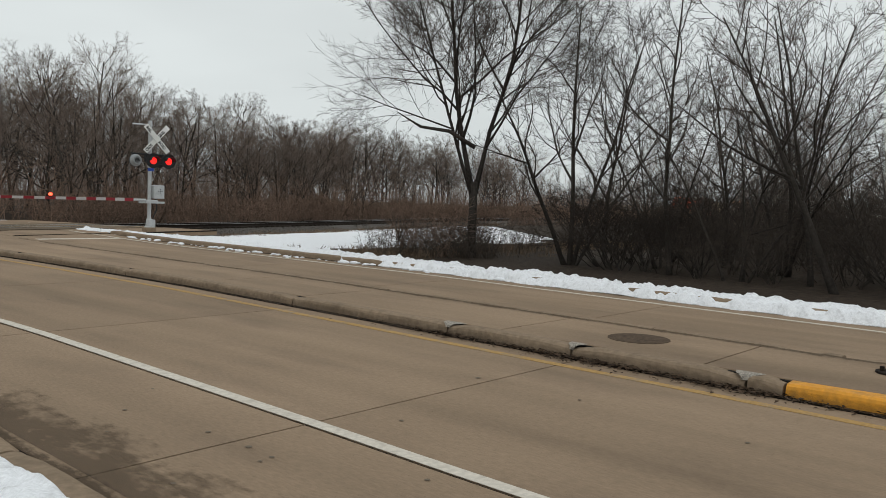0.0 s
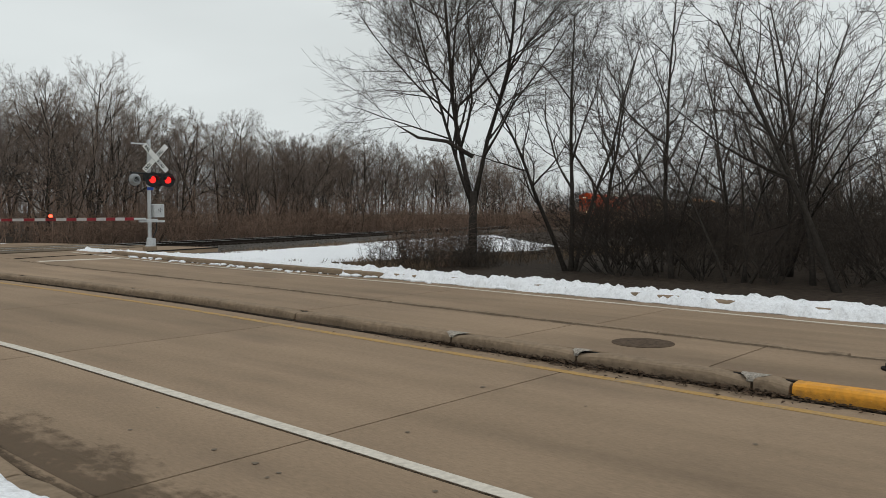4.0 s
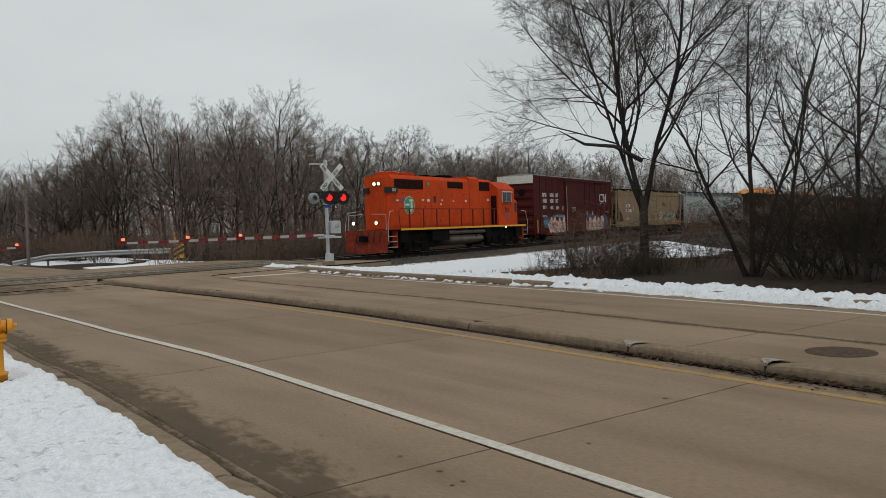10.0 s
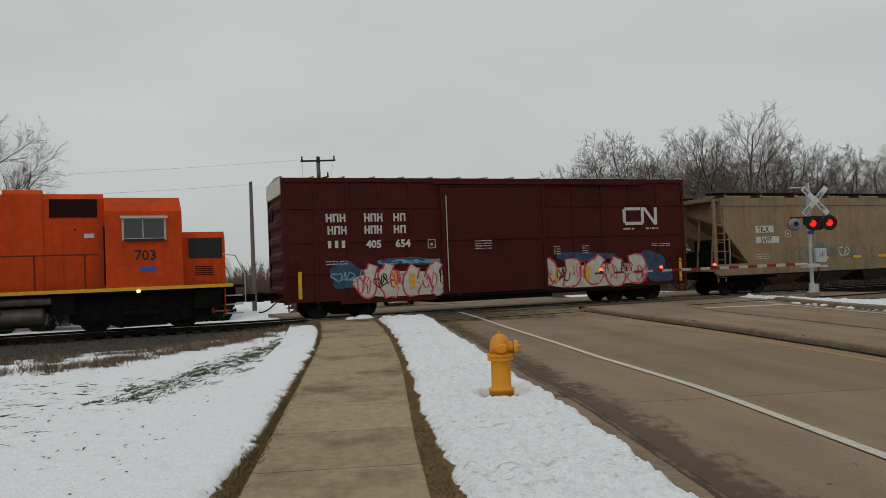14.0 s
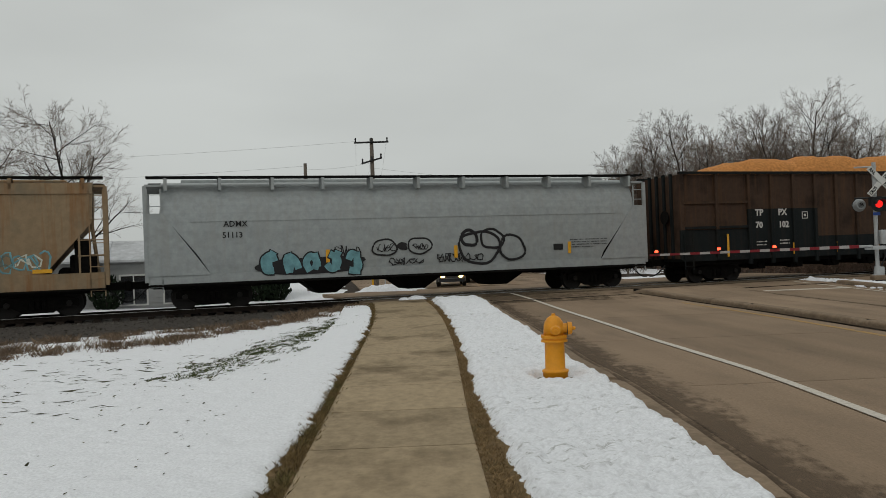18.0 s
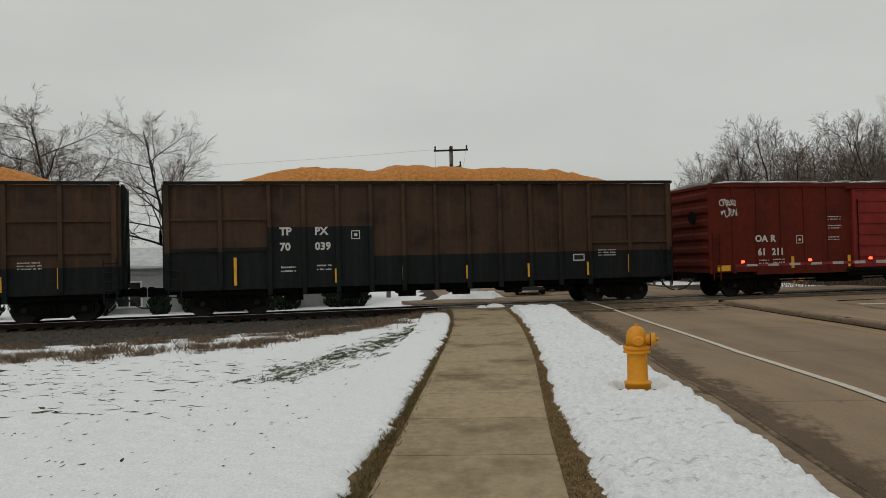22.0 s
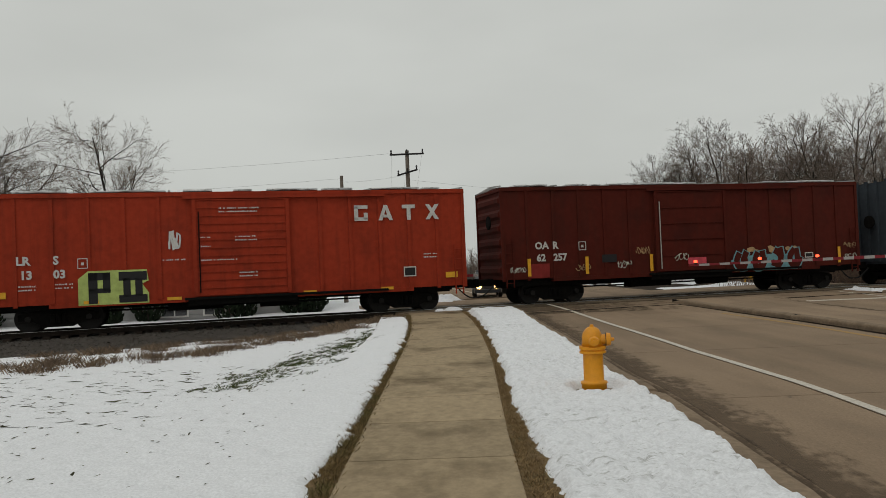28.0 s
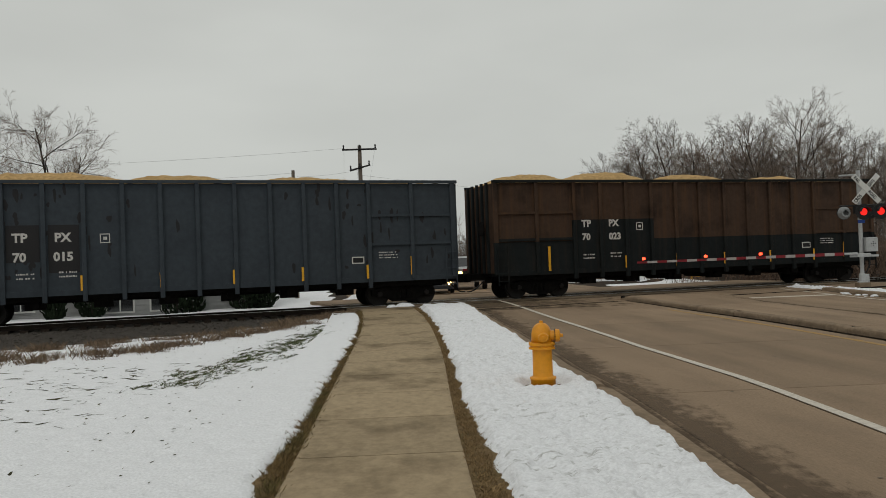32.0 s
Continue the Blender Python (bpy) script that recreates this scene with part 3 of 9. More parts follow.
def decal(name, label, u0, side, width, ya, yb, z, color, amount=0.9, reach=1.0, fine=12.0, upright=False):
    """A dark layer that lies along an edge and breaks up away from it."""
    nx, ny = 6, int((yb - ya) / 0.6)
    v, f, uv = [], [], []
    for j in range(ny + 1):
        y = ya + (yb - ya) * j / ny
        for i in range(nx + 1):
            d = width * i / nx
            x = u0 + (0.0 if upright else side * d) + bend(y, u0)
            v.append((x + (0.1 * d if upright else 0.0), y, z + rise(x, y) + (d if upright else 0.0)))
            uv.append((d, y))
    for j in range(ny):
        for i in range(nx):
            a = j * (nx + 1) + i
            f.append((a, a + 1, a + nx + 2, a + nx + 1) if side > 0 else (a, a + nx + 1, a + nx + 2, a + 1))
    me = bpy.data.meshes.new(name)
    me.from_pydata(v, [], f)
    lay = me.uv_layers.new(name="along")
    for k, q in enumerate(me.loops):
        lay.data[k].uv = uv[q.vertex_index]
    m = mat(name + "_dirt", color, 0.95, grain=0.4, scale=20, bump=0.5, bump_scale=40)
    n, l = m.node_tree.nodes, m.node_tree.links
    co = n.new("ShaderNodeTexCoord")
    sep = n.new("ShaderNodeSeparateXYZ")
    l.new(co.outputs["UV"], sep.inputs[0])
    mp = n.new("ShaderNodeMapping")
    mp.inputs["Scale"].default_value = (1.6, 0.8, 1)
    l.new(co.outputs["UV"], mp.inputs[0])
    terms = []
    for sc, amp in ((1.3, 0.85), (fine, 0.75)):
        t = n.new("ShaderNodeTexNoise")
        t.inputs["Scale"].default_value, t.inputs["Detail"].default_value, t.inputs["Roughness"].default_value = sc, 8.0, 0.65
        l.new(mp.outputs[0], t.inputs["Vector"])
        k = n.new("ShaderNodeMath")
        k.operation = "MULTIPLY"
        k.inputs[1].default_value = amp
        l.new(t.outputs["Fac"], k.inputs[0])
        terms.append(k.outputs[0])
    add = n.new("ShaderNodeMath")
    l.new(terms[0], add.inputs[0])
    l.new(terms[1], add.inputs[1])
    fall = n.new("ShaderNodeMath")
    fall.operation = "MULTIPLY_ADD"
    fall.inputs[1].default_value = -reach / width
    l.new(sep.outputs["X"], fall.inputs[0])
    l.new(add.outputs[0], fall.inputs[2])
    r = n.new("ShaderNodeMapRange")
    r.inputs["From Min"].default_value, r.inputs["From Max"].default_value, r.inputs["To Max"].default_value = 0.50, 0.68, amount
    l.new(fall.outputs[0], r.inputs["Value"])
    l.new(r.outputs[0], n["Principled BSDF"].inputs["Alpha"])
    me.materials.append(m)
    return tagged(new(name, me), label, "dirt", kind="stuff")


decal("gutter_dirt", "dark damp dirt blotches along the near gutter", 2.42, 1, 1.9, -4, 27, 0.005, (0.080, 0.058, 0.040), 0.45, 1.15, 5.0)
decal("gutter_grit", "narrow line of grit against the near kerb", 2.31, 1, 0.35, -4, 27, 0.0075, (0.060, 0.044, 0.030), 0.55, 0.9, 14.0)
decal("median_dirt", "dirt and grit washed along the median kerb", 8.2, -1, 0.50, -10, 27, 0.009, (0.045, 0.032, 0.022), 0.8)
# Upright strip that makes the kerb face darker than its top.
decal("kerb_face_grime", "dark brown blotches over the face of the median kerb", 8.190, -1, 0.125, -10, 27, 0.004, (0.085, 0.062, 0.041), 0.24, 0.42, upright=True)
decal("median_edge_dirt", "dark grit along the far edge of the median", 10.16, -1, 0.45, -10, 27, 0.136, (0.07, 0.053, 0.036), 0.5)
decal("far_gutter_dirt", "dirt washed along the far gutter", 14.6, -1, 0.7, -14, 29, 0.009, (0.07, 0.052, 0.036), 0.7)
decal("crossing_stain", "brown staining on the roadway by the rails", 2.4, 1, 5.6, 25.5, 30.4, 0.0085, (0.10, 0.074, 0.048), 0.55, 0.35, 3.0)
spots_ = Shape()
sr_ = random.Random(31)
for x, y in [(4.36, 8.28), (3.74, 6.38), (3.37, 4.99), (3.37, 4.53), (3.25, 4.24), (3.75, 3.3), (6.16, 3.73), (2.88, 5.45), (3.24, 5.9), (4.57, 4.3), (5.97, 2.24)] + [(sr_.uniform(2.6, 8.0), sr_.uniform(1.5, 26)) for _ in range(12)]:
    r_ = sr_.uniform(0.010, 0.030)
    spots_.add([(x + r_ * math.cos(a) * sr_.uniform(0.7, 1.2), y + r_ * math.sin(a) * sr_.uniform(0.7, 1.2), 0.006 + rise(x, y)) for a in [2 * math.pi * k / 9 for k in range(9)]], [tuple(range(9))])
tagged(part("oil_spots", spots_, mat("oil_spot", (0.145, 0.117, 0.088), 0.9)), "small dark oil and gum spots on the roadway", "stain", kind="stuff")

# the walk
def walk_lift(y):
    return 0.075 * smooth(20, 28, y)


walkway = tagged(new("sidewalk", band(walk_left, walk_right, Y0, 27.9, 0.026, 0.1, lift=walk_lift).data("sidewalk", M_JOINT)), "tan concrete sidewalk with stained slabs", "sidewalk", kind="structure")
y = 8.77 - 1.64 * 20
while y < 27.0:
    part("slab", band(walk_left, walk_right, y + 0.009, y + 1.64 - 0.009, 0.035, 0.1, 0.55, walk_lift, 0.006), M_WALK, walkway)
    y += 1.64
part("slab", band(walk_left, walk_right, y + 0.009, 29.6, 0.035, 0.1, 0.55, walk_lift, 0.006), M_WALK, walkway)

# grass edges of the walk
tagged(part("grass_edge", band(walk_right, lambda y: 2.13 + bend(y, 2.13), Y0, 27.8, 0.02, 0.1, lift=walk_lift), M_GRASS), "brown dead turf of the verge beside the walk", "turf", kind="structure")
tagged(part("grass_edge", band(lambda y: walk_left(y) - 0.9, walk_left, Y0, 27.8, 0.02, 0.1, lift=walk_lift), M_GRASS), "brown turf edge between walk and lawn", "turf", kind="structure")


# ---- snow ----
def snow_sheet(name, xs, ys, top, cover, material, label, base):
    """Snow that thins out to nothing where cover drops to zero."""
    def height(x, y):
        c = cover(x, y)
        return base(x, y) - 0.04 + (0.04 + top(x, y)) * smooth(0.0, 0.35, c) if c > -0.4 else base(x, y) - 0.06
    me = sheet(name, xs, ys, height, material, keep=lambda x, y: cover(x, y) > -0.15)
    return tagged(new(name, me), label, "snow", kind="stuff")


def pits(x, y, f, seed):
    """Small melted hollows."""
    return max(0.0, n2(x, y, f, seed) - 0.02)


def verge_cover(x, y):
    u = x - bend(y, x)
    left = walk_right(y) + float(np.interp(y, (5, 8, 10, 14, 20, 27), (0.22, 0.16, 0.08, 0.06, 0.10, 0.14))) + 0.08 * n2(x, y, 1.6, 5) + 0.05 * n2(x, y, 6, 2) + 0.025 * n2(x, y, 17, 2)
    right = 2.17 + 0.05 * n2(x, y, 1.3, 9) + 0.03 * n2(x, y, 6, 9)
    end = 28.2 + 0.5 * n2(x, y, 0.8, 1)
    hyd = math.hypot(x - 1.61, (y - 10.42) * 0.9) - 0.21 - 0.05 * n2(x, y, 5, 3)
    return min((x - left) * 2.2, (right - u) * 3.0, (end - y) * 0.8, hyd * 2.0)


snow_sheet("verge_snow", fr(-0.1, 2.3, 0.03), steps(-12, 28.8, 0.04, 3.5, 28.7),
           lambda x, y: 0.085 + 0.024 * n2(x, y, 2.6) + 0.030 * n2(x, y * 0.7, 6, 4) - 0.07 * pits(x, y * 0.7, 7, 5) - 0.06 * pits(x, y * 0.8, 15, 8) + 0.05 * smooth(20, 26, y), verge_cover, M_SNOW,
           "granular snow strip on the verge round the hydrant", lambda x, y: 0.03 + walk_lift(y))


def weed_inner(s):
    return 3.7 + max(0.0, min(4.0, -15.7 - s)) * 0.7


def weed_outer(s):
    return min(3.6 + max(0.0, -10.0 - s) * 1.35, 13.0)


def lawn_cover(x, y):
    d = -line_dist(x, y)
    s_ = (x - 6.5) * 0.964 + (y - 32.94) * 0.265
    edge = walk_left(y) - float(np.interp(y, (5, 8, 12, 17, 23, 27), (0.16, 0.09, 0.02, -0.01, 0.0, 0.12))) - 0.09 * n2(x, y, 1.4, 7) - 0.07 * n2(x, y, 4.2, 1) - 0.03 * n2(x, y, 13, 1)
    far = d - weed_inner(s_) - 0.3 * n2(x, y, 0.5, 3) - 0.8 * n2(x, y, 1.1, 3) * (1 - smooth(0.5, 3.0, d - weed_inner(s_)))
    return min((edge - x) * 2.5, far * 0.7)


def lawn_base(x, y):
    return max(soil(x, y) + 0.02, 0.022 + walk_lift(y)) if x > walk_left(y) - 0.95 else soil(x, y) + 0.02


def lawn_top(x, y):
    return 0.05 + 0.02 * n2(x, y, 0.9) + 0.018 * n2(x, y, 4, 4) + 0.016 * n2(x * 0.7, y, 8, 5) - 0.06 * pits(x, y, 5.5, 12)


snow_sheet("lawn_snow", fr(-9.5, -0.95, 0.05), steps(-12, 27.5, 0.06, 3, 27.4), lawn_top, lawn_cover, M_SNOW_LAWN,
           "thin snow over the lawn with grass showing through", lawn_base)
snow_sheet("lawn_snow", steps(-60, -9.5, 0.2, -26, -9.6), steps(-12, 27.5, 0.2, 3, 27.4), lawn_top, lawn_cover, M_SNOW_LAWN,
           "thin snow over the far lawn", lambda x, y: soil(x, y) + 0.02)


def bank_cover(x, y):
    u = x - bend(y, x)
    w = 1.25 + 0.35 * n2(x, y, 0.5, 8)
    inner = 14.42 + 0.30 * smooth(11, 19, y) + 0.14 * n2(x, y, 0.9, 6) + 0.08 * n2(x, y, 5, 6)
    return min((u - inner) * 3.4, (inner + w - u) * 1.4, (33.5 - y) * 0.6)


snow_sheet("snow_bank", fr(12.4, 17.0, 0.06), fr(-8, 34, 0.07),
           lambda x, y: 0.14 + 0.05 * n2(x, y, 1.1, 2) + 0.08 * n2(x, y, 2.6, 3) + 0.08 * n2(x, y, 6.0, 4) + 0.05 * n2(x, y, 11, 4) - 0.05 * smooth(14, 30, y), bank_cover, M_SNOW_BANK,
           "ploughed snow bank of lumps along the far kerb", lambda x, y: 0.02)
cr_ = random.Random(64)
clods = Shape()
for _ in range(90):
    y = cr_.uniform(9, 28)
    u = 14.56 - abs(cr_.gauss(0, 0.16)) * smooth(7, 14, y)
    x, r = u + bend(y, u), cr_.choice((0.03, 0.05, 0.05, 0.08, 0.12)) * cr_.uniform(0.8, 1.3)
    z = rise(x, y)
    k0 = cr_.uniform(0, 6.28)
    ring_ = [[(x + r * k * cr_.uniform(0.75, 1.15) * math.cos(k0 + 0.9 * i), y + 1.3 * r * k * cr_.uniform(0.75, 1.15) * math.sin(k0 + 0.9 * i), z + r * h) for i in range(7)] for k, h in ((1.0, 0.0), (0.85, 0.30), (0.40, 0.48))]
    clods.rings(ring_)
tagged(part("snow_clods", clods, M_SNOW_BANK, shade=True), "loose clods of snow in the far gutter", "snow", kind="stuff")


def field_cover(x, y):
    d = -line_dist(x, y)
    u = x - bend(y, x)
    return min((u - 15.4) * 1.5, (d - 4.2 - 0.5 * n2(x, y, 0.4)) * 0.8, (y - (19.5 + 0.10 * (u - 15)) + 2.2 * n2(x, y, 0.22, 4) + 0.9 * n2(x, y, 0.9, 6)) * 0.5, (31.5 + 0.9 * (y - 18) - x) * 0.3, (95 - x) * 0.2)


snow_sheet("field_snow", fr(15, 95, 0.5), fr(14, 70, 0.4),
           lambda x, y: 0.09 + 0.05 * n2(x, y, 0.5) + 0.03 * n2(x, y, 2.2, 4), field_cover, M_SNOW_BANK,
           "snow over the field beside the railway", lambda x, y: soil(x, y))


def far_snow_cover(x, y):
    d = line_dist(x, y)
    u = x - bend(y, x)
    side = max(-2.6 - u, u - 11.0)
    return min(side * 0.8, (d - 3.2 - 0.5 * n2(x, y, 0.6)) * 0.8, (30 - d) * 0.3, (17.5 - x) * 0.5, n2(x, y, 0.12, 9) + 0.9 if x < 0 else n2(x, y, 0.12, 9) + 0.45)


snow_sheet("far_snow", fr(-90, 26, 0.7), fr(10, 80, 0.7),
           lambda x, y: 0.10 + 0.05 * n2(x, y, 0.7), far_snow_cover, M_SNOW_BANK,
           "patchy snow on the ground beyond the railway", lambda x, y: soil(x, y))


# ---- ballast, ties, rails ----
ballast = tagged(new("ballast_bed", Shape().rings([[(*on_line(s, o)[:2], z) for o, z in ((-3.6, -0.6), (-3.3, -0.38), (-1.6, -0.11), (1.6, -0.11), (3.5, -0.30), (6.3, -0.315), (6.8, -0.7))] for s in range(-200, 361, 3)]).data("ballast_bed", M_BALLAST)),
                 "grey crushed stone ballast of the railway", "ballast", kind="structure")
pr = random.Random(5)
stones = Shape()
for i in range(24000):
    s = pr.uniform(-32, 30)
    o = pr.uniform(1.3, 3.7) if i % 3 else pr.uniform(3.5, 6.3)
    if CROSS[0] - 0.3 < s < CROSS[1] + 0.3:
        continue
    x, y, h = on_line(s, o)
    z = -0.11 - max(0, min(o, 3.5) - 1.6) * 0.10
    r = pr.uniform(0.02, 0.05)
    j = [(x + pr.uniform(-r, r), y + pr.uniform(-r, r), z + pr.uniform(-0.2, 1) * r) for _ in range(4)]
    stones.add(j, [(0, 1, 2), (0, 2, 3), (0, 3, 1), (1, 3, 2)])
tagged(part("ballast_stones", stones, M_STONE), "loose crushed ballast stones on the shoulder", "ballast", kind="stuff")
tie_me = Shape().box(-0.11, 0.11, -1.3, 1.3, -0.2, -0.03).data("tie", M_TIE)
for i, s in enumerate(np.arange(-60, 100, 0.55)):
    if CROSS[0] < s < CROSS[1]:
        continue
    x, y, h = on_line(float(s))
    t = part("tie", tie_me, None, ballast)
    t.matrix_basis = pose(x, y, 0, 0, 0, 90 - h + pr.uniform(-1, 1))
for off in (-0.75, 0.75):
    prof = [(-0.07, -0.03), (0.07, -0.03), (0.07, -0.015), (0.012, 0.0), (0.012, 0.085), (0.037, 0.095), (0.037, 0.12), (-0.037, 0.12), (-0.037, 0.095), (-0.012, 0.085), (-0.012, 0.0), (-0.07, -0.015)]
    rings = [[(*on_line(s, off + o)[:2], z) for o, z in prof] for s in np.arange(-200, 361, 2.0)]
    rl = tagged(new("rail", Shape().rings(rings).data("rail", M_RAIL)), "rusty steel rail with a polished top", "rail", "rails of the line", "structure")
    top = [[(*on_line(s, off + o)[:2], z) for o, z in ((-0.03, 0.119), (0.03, 0.119), (0.028, RAIL_Z), (-0.028, RAIL_Z))] for s in np.arange(-200, 361, 2.0)]
    part("running_surface", Shape().rings(top), M_RAILTOP, rl, "polished running surface")


# ---- the train ----
def car_paint(name, color, grime=0.55, streak=0.5, grime_color=(0.022, 0.012, 0.010), streak_color=(0.050, 0.018, 0.012)):
    return mat(name, color, 0.65, grain=0.12, scale=5, stain=grime, stain_color=grime_color, stain_scale=0.8, streak=streak, streak_color=streak_color, bump=0.12, bump_scale=6, spec=0.05)


P_CN = car_paint("maroon_paint", (0.070, 0.0155, 0.0125), 0.5, 0.4)
P_OAR = car_paint("oxide_red_paint", (0.112, 0.0195, 0.012), 0.5)
P_OAR_B = car_paint("dark_oxide_paint", (0.082, 0.0150, 0.010), 0.45)
P_OAR_DOOR = car_paint("faded_red_door_paint", (0.22, 0.030, 0.026), 0.3, 0.35)
P_GATX = car_paint("bright_red_paint", (0.31, 0.038, 0.017), 0.3, 0.3)
P_TAN = car_paint("rusty_tan_paint", (0.27, 0.195, 0.120), 0.7, 0.85, (0.15, 0.135, 0.100), (0.235, 0.108, 0.042))
P_ADM = car_paint("pale_grey_paint", (0.32, 0.342, 0.342), 0.4, 0.4, (0.30, 0.30, 0.28), (0.30, 0.29, 0.26))
P_RUSTY = car_paint("rust_brown_panel", (0.060, 0.038, 0.027), 0.85, 0.75, (0.018, 0.014, 0.012), (0.095, 0.050, 0.027))
P_GREEN = car_paint("black_green_paint", (0.0145, 0.0175, 0.018), 0.4, 0.3, (0.010, 0.010, 0.010), (0.05, 0.035, 0.025))
P_SLATE = car_paint("slate_grey_paint", (0.046, 0.055, 0.064), 0.5, 0.35, (0.03, 0.035, 0.042), (0.05, 0.06, 0.07))
P_ORANGE = car_paint("orange_engine_paint", (0.54, 0.060, 0.012), 0.45, 0.5, (0.24, 0.035, 0.012), (0.30, 0.05, 0.015))
P_ORANGE_DK = car_paint("worn_orange_paint", (0.48, 0.055, 0.012), 0.5, 0.5, (0.2, 0.03, 0.01), (0.2, 0.04, 0.015))
# Grime and steel near black: shade beneath the train is put into both colours.
P_UNDER = mat("underframe_grime_shaded", (0.006, 0.0055, 0.005), 0.9, grain=0.4, scale=8, stain=0.35, stain_color=(0.018, 0.014, 0.011), stain_scale=2)
P_WHEEL = mat("wheel_steel_shaded", (0.009, 0.0075, 0.0065), 0.75, 0.0, grain=0.3)
P_GRILLE = mat("radiator_grille", (0.022, 0.007, 0.005), 0.8, grain=0.3, scale=20)
P_STRIPE = mat("reflector_yellow", (0.72, 0.36, 0.02), 0.5, grain=0.15, scale=12, stain=0.4, stain_color=(0.35, 0.16, 0.02), stain_scale=6)
P_LETTER = mat("stencil_white", (0.55, 0.53, 0.50), 0.7, grain=0.15, scale=20, stain=0.35, stain_color=(0.4, 0.33, 0.28), stain_scale=5)
P_ROOF = mat("galvanised_roof", (0.34, 0.34, 0.33), 0.6, 0.2, grain=0.25, scale=3, stain=0.6, stain_color=(0.09, 0.05, 0.04), stain_scale=0.9)
P_CHIPS = mat("wood_chips", (0.50, 0.215, 0.066), 0.95, grain=0.3, scale=9, stain=0.4, stain_color=(0.34, 0.17, 0.06), stain_scale=1.2, bump=1.0, bump_scale=14)
P_CHIPS_PALE = mat("pale_wood_chips", (0.44, 0.29, 0.13), 0.95, grain=0.3, scale=9, stain=0.4, stain_color=(0.28, 0.17, 0.07), stain_scale=1.2, bump=1.0, bump_scale=14)
P_RAILING = mat("grimy_railing", (0.13, 0.030, 0.014), 0.8, grain=0.2)
P_TANK = mat("fuel_tank_grime", (0.115, 0.092, 0.076), 0.45, grain=0.3, scale=4, stain=0.6, stain_color=(0.04, 0.03, 0.025), stain_scale=1.2, streak=0.5)
P_PLOUGH = mat("scuffed_plough", (0.21, 0.034, 0.018), 0.8, grain=0.3, scale=6, stain=0.9, stain_color=(0.022, 0.017, 0.014), stain_scale=1.2)
P_GLASS = mat("cab_window_glass", (0.02, 0.022, 0.024), 0.08, spec=0.8)
P_TRIM = mat("window_trim_metal", (0.42, 0.40, 0.36), 0.5, 0.4)
P_GREENDISC = mat("emblem_green", (0.035, 0.26, 0.14), 0.6, grain=0.15, scale=8, stain=0.4, stain_color=(0.03, 0.13, 0.07), stain_scale=3)
P_PALE = mat("emblem_pale", (0.55, 0.56, 0.48), 0.7, grain=0.2, scale=10)
P_BLUE = mat("sprayed_blue", (0.030, 0.065, 0.130), 0.7, grain=0.4, scale=4, stain=0.7, stain_color=(0.05, 0.016, 0.014), stain_scale=2.5)
P_PINK = mat("sprayed_red", (0.50, 0.06, 0.08), 0.7, grain=0.2, scale=4)
P_SPRAYW = mat("sprayed_white", (0.52, 0.50, 0.44), 0.7, grain=0.2, scale=4, stain=0.4, stain_color=(0.4, 0.3, 0.24), stain_scale=2)
P_SPRAYG = mat("sprayed_lime", (0.40, 0.48, 0.14), 0.7, grain=0.2, scale=4)
P_SPRAYC = mat("sprayed_cream", (0.40, 0.255, 0.125), 0.7, grain=0.3, scale=4, stain=0.8, stain_color=(0.13, 0.050, 0.025), stain_scale=2.2)
P_SPRAYK = mat("sprayed_black", (0.014, 0.013, 0.014), 0.7, grain=0.2)
P_SPRAYT = mat("sprayed_teal", (0.14, 0.30, 0.33), 0.7, grain=0.3, scale=4)
P_FADED = mat("faded_spray", (0.24, 0.16, 0.13), 0.8, grain=0.3, scale=4)
P_MOSS = mat("sprayed_grey_green", (0.13, 0.155, 0.13), 0.7, grain=0.3, scale=4)
P_ROOFSNOW = mat("roof_snow", (0.58, 0.58, 0.58), 0.8, grain=0.3, scale=6, stain=0.8, stain_color=(0.12, 0.09, 0.08), stain_scale=1.5)

AXLE_Z = 0.42
WHEEL_ME = Shape()
for k in (-1, 1):
    WHEEL_ME.tube([(0, k * 0.68, 0), (0, k * 0.705, 0), (0, k * 0.71, 0), (0, k * 0.815, 0)], [0.455, 0.455, 0.42, 0.415], 22)
    WHEEL_ME.tube([(0, k * 0.75, 0), (0, k * 1.08, 0)], [0.10, 0.09], 10)
    for a in range(3):
        q = 2.1 * a
        WHEEL_ME.disc((0.27 * math.cos(q), k * 0.80, 0.27 * math.sin(q)), (0, k, 0), 0.05, 0.03, 6)
WHEEL_ME.tube([(0, -0.75, 0), (0, 0.75, 0)], 0.075, 8)
WHEEL_ME = WHEEL_ME.data("wheelset", P_WHEEL)
WHEELS = []
FRAME_ME = Shape()
for sy in (-1.02, 0.90):
    FRAME_ME.prism([(-1.18, 0.36), (-1.18, 0.56), (-0.75, 0.66), (-0.35, 0.72), (0.35, 0.72), (0.75, 0.66), (1.18, 0.56), (1.18, 0.32), (0.8, 0.36), (0.42, 0.14), (-0.42, 0.14), (-0.8, 0.36)], sy, sy + 0.12)
    for k in (-0.18, 0.0, 0.18):
        FRAME_ME.tube([(k, sy + 0.06 - 0.07, 0.26), (k, sy + 0.06 - 0.07, 0.55)], 0.075, 8)
FRAME_ME.box(-0.22, 0.22, -0.95, 0.95, 0.5, 0.82)
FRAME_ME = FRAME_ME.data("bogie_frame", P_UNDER)


